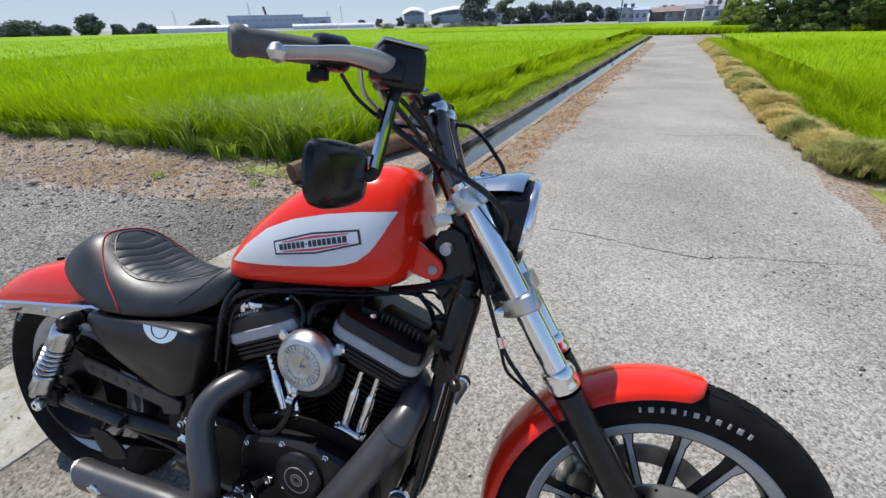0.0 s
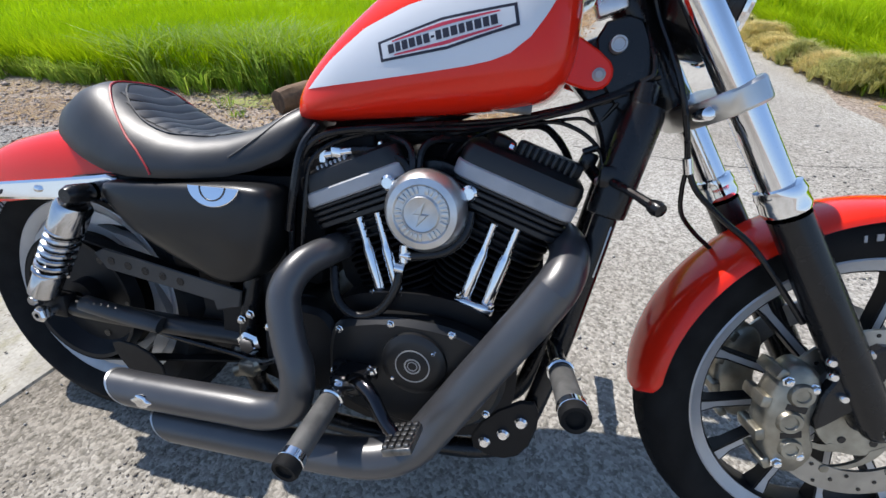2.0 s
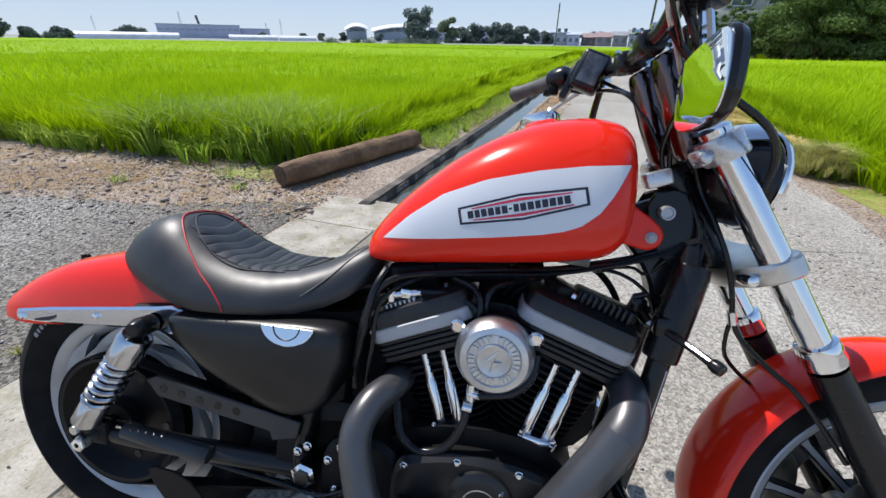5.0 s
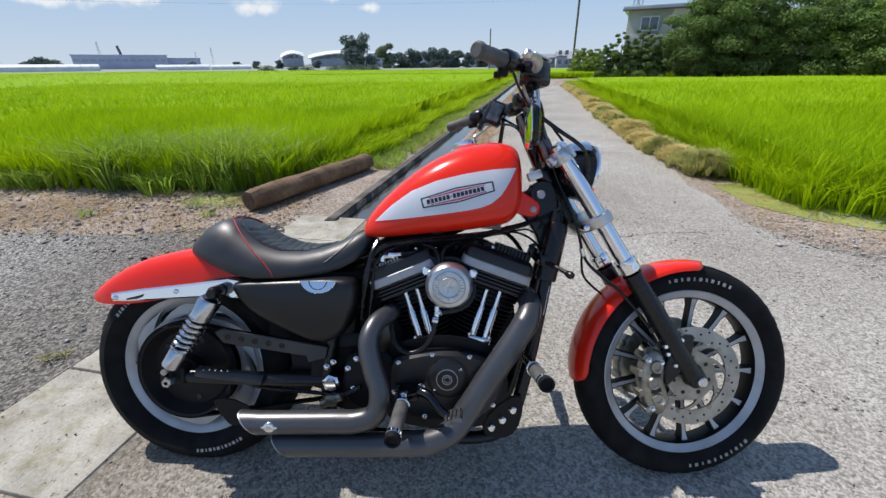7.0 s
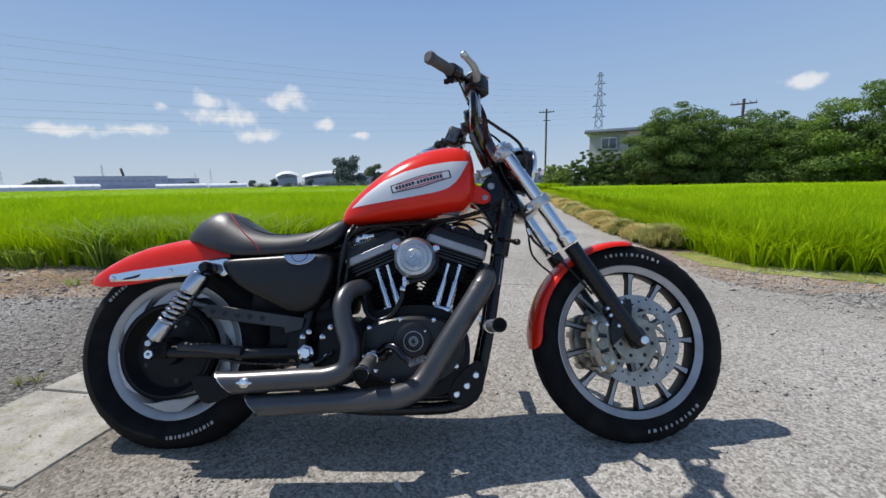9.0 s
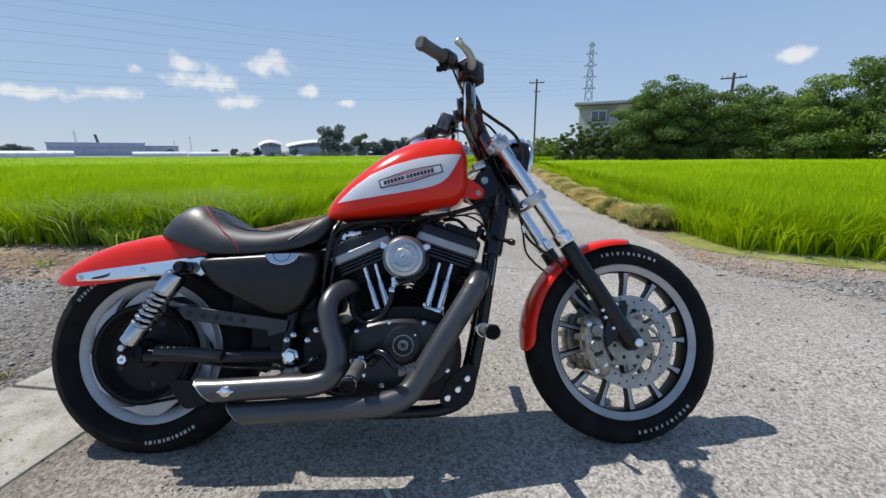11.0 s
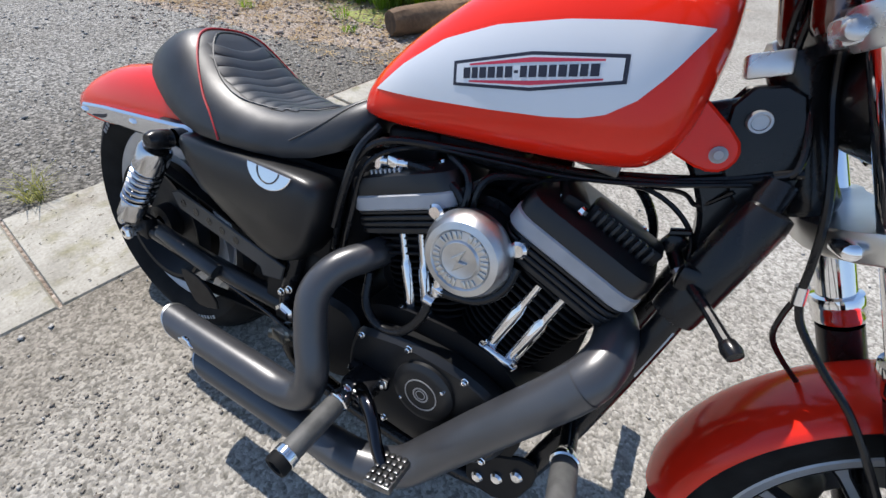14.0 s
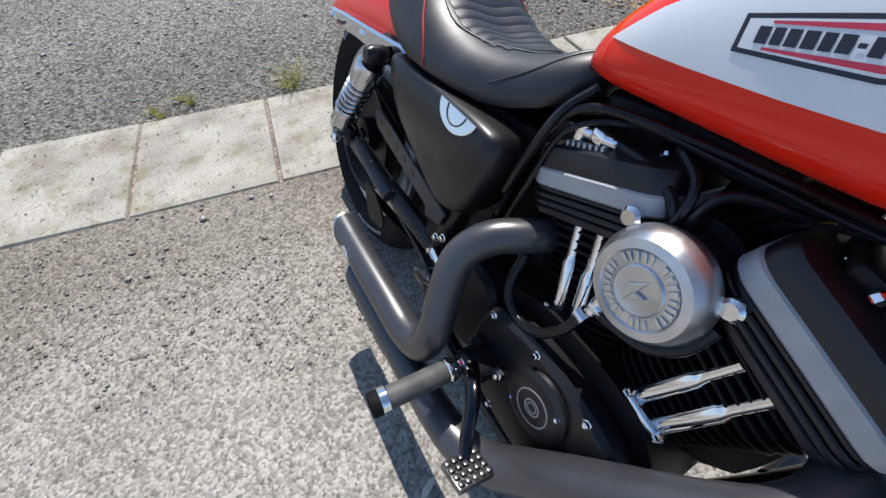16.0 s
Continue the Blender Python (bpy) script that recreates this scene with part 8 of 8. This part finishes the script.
stuff("shoulder_stones", *pebbles(shoulder, 0.007, 408), STONE, "pale loose stones on the shoulder", "stones")
earth = strewn(7000, -7, -0.5, 1.0, 3.0, lambda x, y: y > 1.25 + 0.6 * np.abs(np.sin(x * 91.7 + y * 57.3)) ** 2 + 0.08 * np.sin(x * 3), 409)
stuff("earth_clods", *pebbles(earth, 0.009, 410), surface("clod", (0.22, 0.175, 0.145), (0.43, 0.36, 0.305), 30, 0.95), "dry earth clods and stones", "clods")
litter = strewn(1500, -6, -0.6, 1.7, 3.0, lambda x, y: y > 1.75, 411)
stuff("dry_litter", *blades(litter, 0.012, 0.07, 5, 0.006, 412, 3.0), STRAW, "dry straw and leaf litter on bare earth", "litter")
litter2 = strewn(2600, 2.5, 7, 0.6, 4.0, lambda x, y: (x > 2.85 + 0.14 * y + 0.25 * np.maximum(0, 1.8 - y)) & (y > 2.0 - 0.30 * (x - 3.2)) & (x < 3.5 + 0.14 * y + np.maximum(0, 2.3 - y) * 3), 413)
stuff("dry_litter", *blades(litter2, 0.012, 0.07, 5, 0.006, 414, 3.0), STRAW, "dry straw litter at the road edge", "litter")
stain = strewn(12000, -0.7, 0.9, -2.2, 0.2, lambda x, y: ((x - 0.02 - 0.35 * (y + 0.7)) ** 2 / 0.09 + (y + 0.7) ** 2 / 0.5 < 0.7 + 0.3 * np.sin(x * 17 + y * 11)) & (x > -0.24 + 0.15 * y - 0.012 * y * y * (y < 0)), 415, 0.0045)
stuff("dirt_grit", *pebbles(stain, 0.0026, 416), surface("dirt_crumb", (0.14, 0.122, 0.105), (0.27, 0.245, 0.215), 30, 0.95), "fine brown dirt washed together on the asphalt", "grit")
slabdirt = strewn(1600, -1.4, 0.2, -2.6, 1.9, lambda x, y: (x > -0.83 + 0.15 * y - 0.012 * y * y * (y < 0)) & (x < -0.30 + 0.15 * y - 0.012 * y * y * (y < 0)), 417, 0.0135)
stuff("slab_specks", *pebbles(slabdirt, 0.0022, 418), surface("dark_speck", (0.05, 0.045, 0.04), (0.14, 0.12, 0.10), 30, 0.95), "dark specks of dirt on the drain covers", "grit")
leaf = [(0.0, 0.0, 0.008), (0.012, 0.006, 0.014), (0.040, 0.004, 0.010), (0.052, -0.004, 0.007), (0.036, -0.010, 0.012), (0.010, -0.008, 0.009)]
part_leaf = part("fallen_leaf", moved((leaf, [(0, 1, 5), (1, 2, 4, 5), (2, 3, 4)]), pose(0.755, -0.24, 0, 0, 0, -58)), surface("pale_leaf", (0.55, 0.53, 0.45), (0.65, 0.62, 0.54), 20, 0.8))
tagged(part_leaf, "pale dry fallen leaf curled on the asphalt", "leaf")
pits = strewn(2600, 1.7, 3.4, 0.2, 2.3, lambda x, y: (np.sin(x * 7 + 1.3 * y) + np.sin(y * 9 - x * 3) > 0.1) & (x > 2.0 + 0.3 * (y - 1.5)), 421, 0.0045)
stuff("road_chips", *pebbles(pits, 0.0034, 422), surface("dark_chip", (0.10, 0.096, 0.088), (0.26, 0.25, 0.23), 40, 0.95), "dark loosened chips in worn asphalt", "chips")
straw_lumps = strewn(15000, 0.1, 6, 2.3, 26, lambda x, y: (np.abs(x - 0.13 - SL * y - 0.03 * np.sin(y * 4)) < 0.21 + 0.06 * np.sin(y * 2.7)) & (np.sin(x * 9 + y * 3.1) + np.sin(y * 5.3 - x * 4) > -0.9), 423, 0.006)
stuff("straw_lumps", *blades(straw_lumps, 0.035, 0.07, 9, 0.008, 424, 1.8), leafy("brown_straw", (0.30, 0.165, 0.075), (0.66, 0.45, 0.26), 0.2, 0.7, 2.5), "brown clumps of rotten straw beside the drain", "straw")
dirt_lumps = strewn(3500, -7, -0.7, 1.9, 3.0, lambda x, y: np.sin(x * 2.3 + y) + np.sin(y * 5 - x) > 0.4, 425, 0.004)
stuff("rotten_litter", *blades(dirt_lumps, 0.010, 0.06, 4, 0.008, 426, 3.0), leafy("rotten_straw", (0.20, 0.12, 0.06), (0.42, 0.30, 0.18), 0.1), "brown rotten straw trodden into the earth", "litter")
tuft = [(-0.93, -0.08, 0.0), (-0.96, -0.02, 0.0), (-0.90, -0.05, 0.0)]
TUFT = leafy("dry_tuft", (0.20, 0.21, 0.05), (0.42, 0.40, 0.13), 0.35)
stuff("grass_tuft", *blades(tuft, 0.11, 0.075, 30, 0.0028, 420, 0.9), TUFT, "yellow-green grass tuft in the slab joint", "grass tuft")
for k, (x, y, h) in enumerate(((-1.06, -0.50, 0.05), (-1.02, -0.62, 0.04), (-1.62, 2.42, 0.16), (-2.4, 2.15, 0.09), (-1.35, 2.2, 0.08), (-0.95, 0.35, 0.05))):
    stuff("grass_tuft", *blades([(x, y, 0), (x + 0.05, y + 0.03, 0)], h, h * 0.8, 24, 0.004, 430 + k, 0.8), WEED if y > 1 else TUFT, "small green grass tuft in bare ground", "grass tuft")


def crack(pts, width, seed):
    rnd = random.Random(seed)
    path = spline([(x, y, 0) for x, y in pts], 14)
    left, right = [], []
    for i, q in enumerate(path):
        w = width * rnd.uniform(0.25, 1.0) * (0.3 if i in (0, len(path) - 1) else 1)
        j = Vector((rnd.uniform(-1, 1), rnd.uniform(-1, 1), 0)) * 0.008
        left.append((q.x + j.x, q.y + j.y + w / 2, 0.0052))
        right.append((q.x + j.x, q.y + j.y - w / 2, 0.0052))
    return loft([[a, b] for a, b in zip(right, left)], closed=False)


CRACK = surface("crack_shadow", (0.05, 0.047, 0.042), (0.10, 0.094, 0.085), 30, 1.0)
for k, (pts, w) in enumerate((([(1.15, 2.02), (1.45, 1.98), (1.75, 1.90), (2.03, 1.85), (2.10, 1.90)], 0.014), ([(2.05, 1.86), (2.3, 1.93), (2.55, 1.95), (2.85, 2.0)], 0.008), ([(2.06, 1.88), (2.12, 2.15), (2.08, 2.45), (2.2, 2.8)], 0.007),
                              ([(2.1, 4.9), (2.5, 4.85), (2.9, 4.98), (3.2, 5.02)], 0.016), ([(1.0, 5.3), (1.5, 5.1), (2.1, 5.05)], 0.010), ([(1.6, 7.6), (2.4, 7.7), (3.4, 7.5)], 0.014))):
    tagged(part("road_crack", crack(pts, w, 500 + k), CRACK), "thin dark crack across the asphalt", "crack", "road cracks", kind="structure")
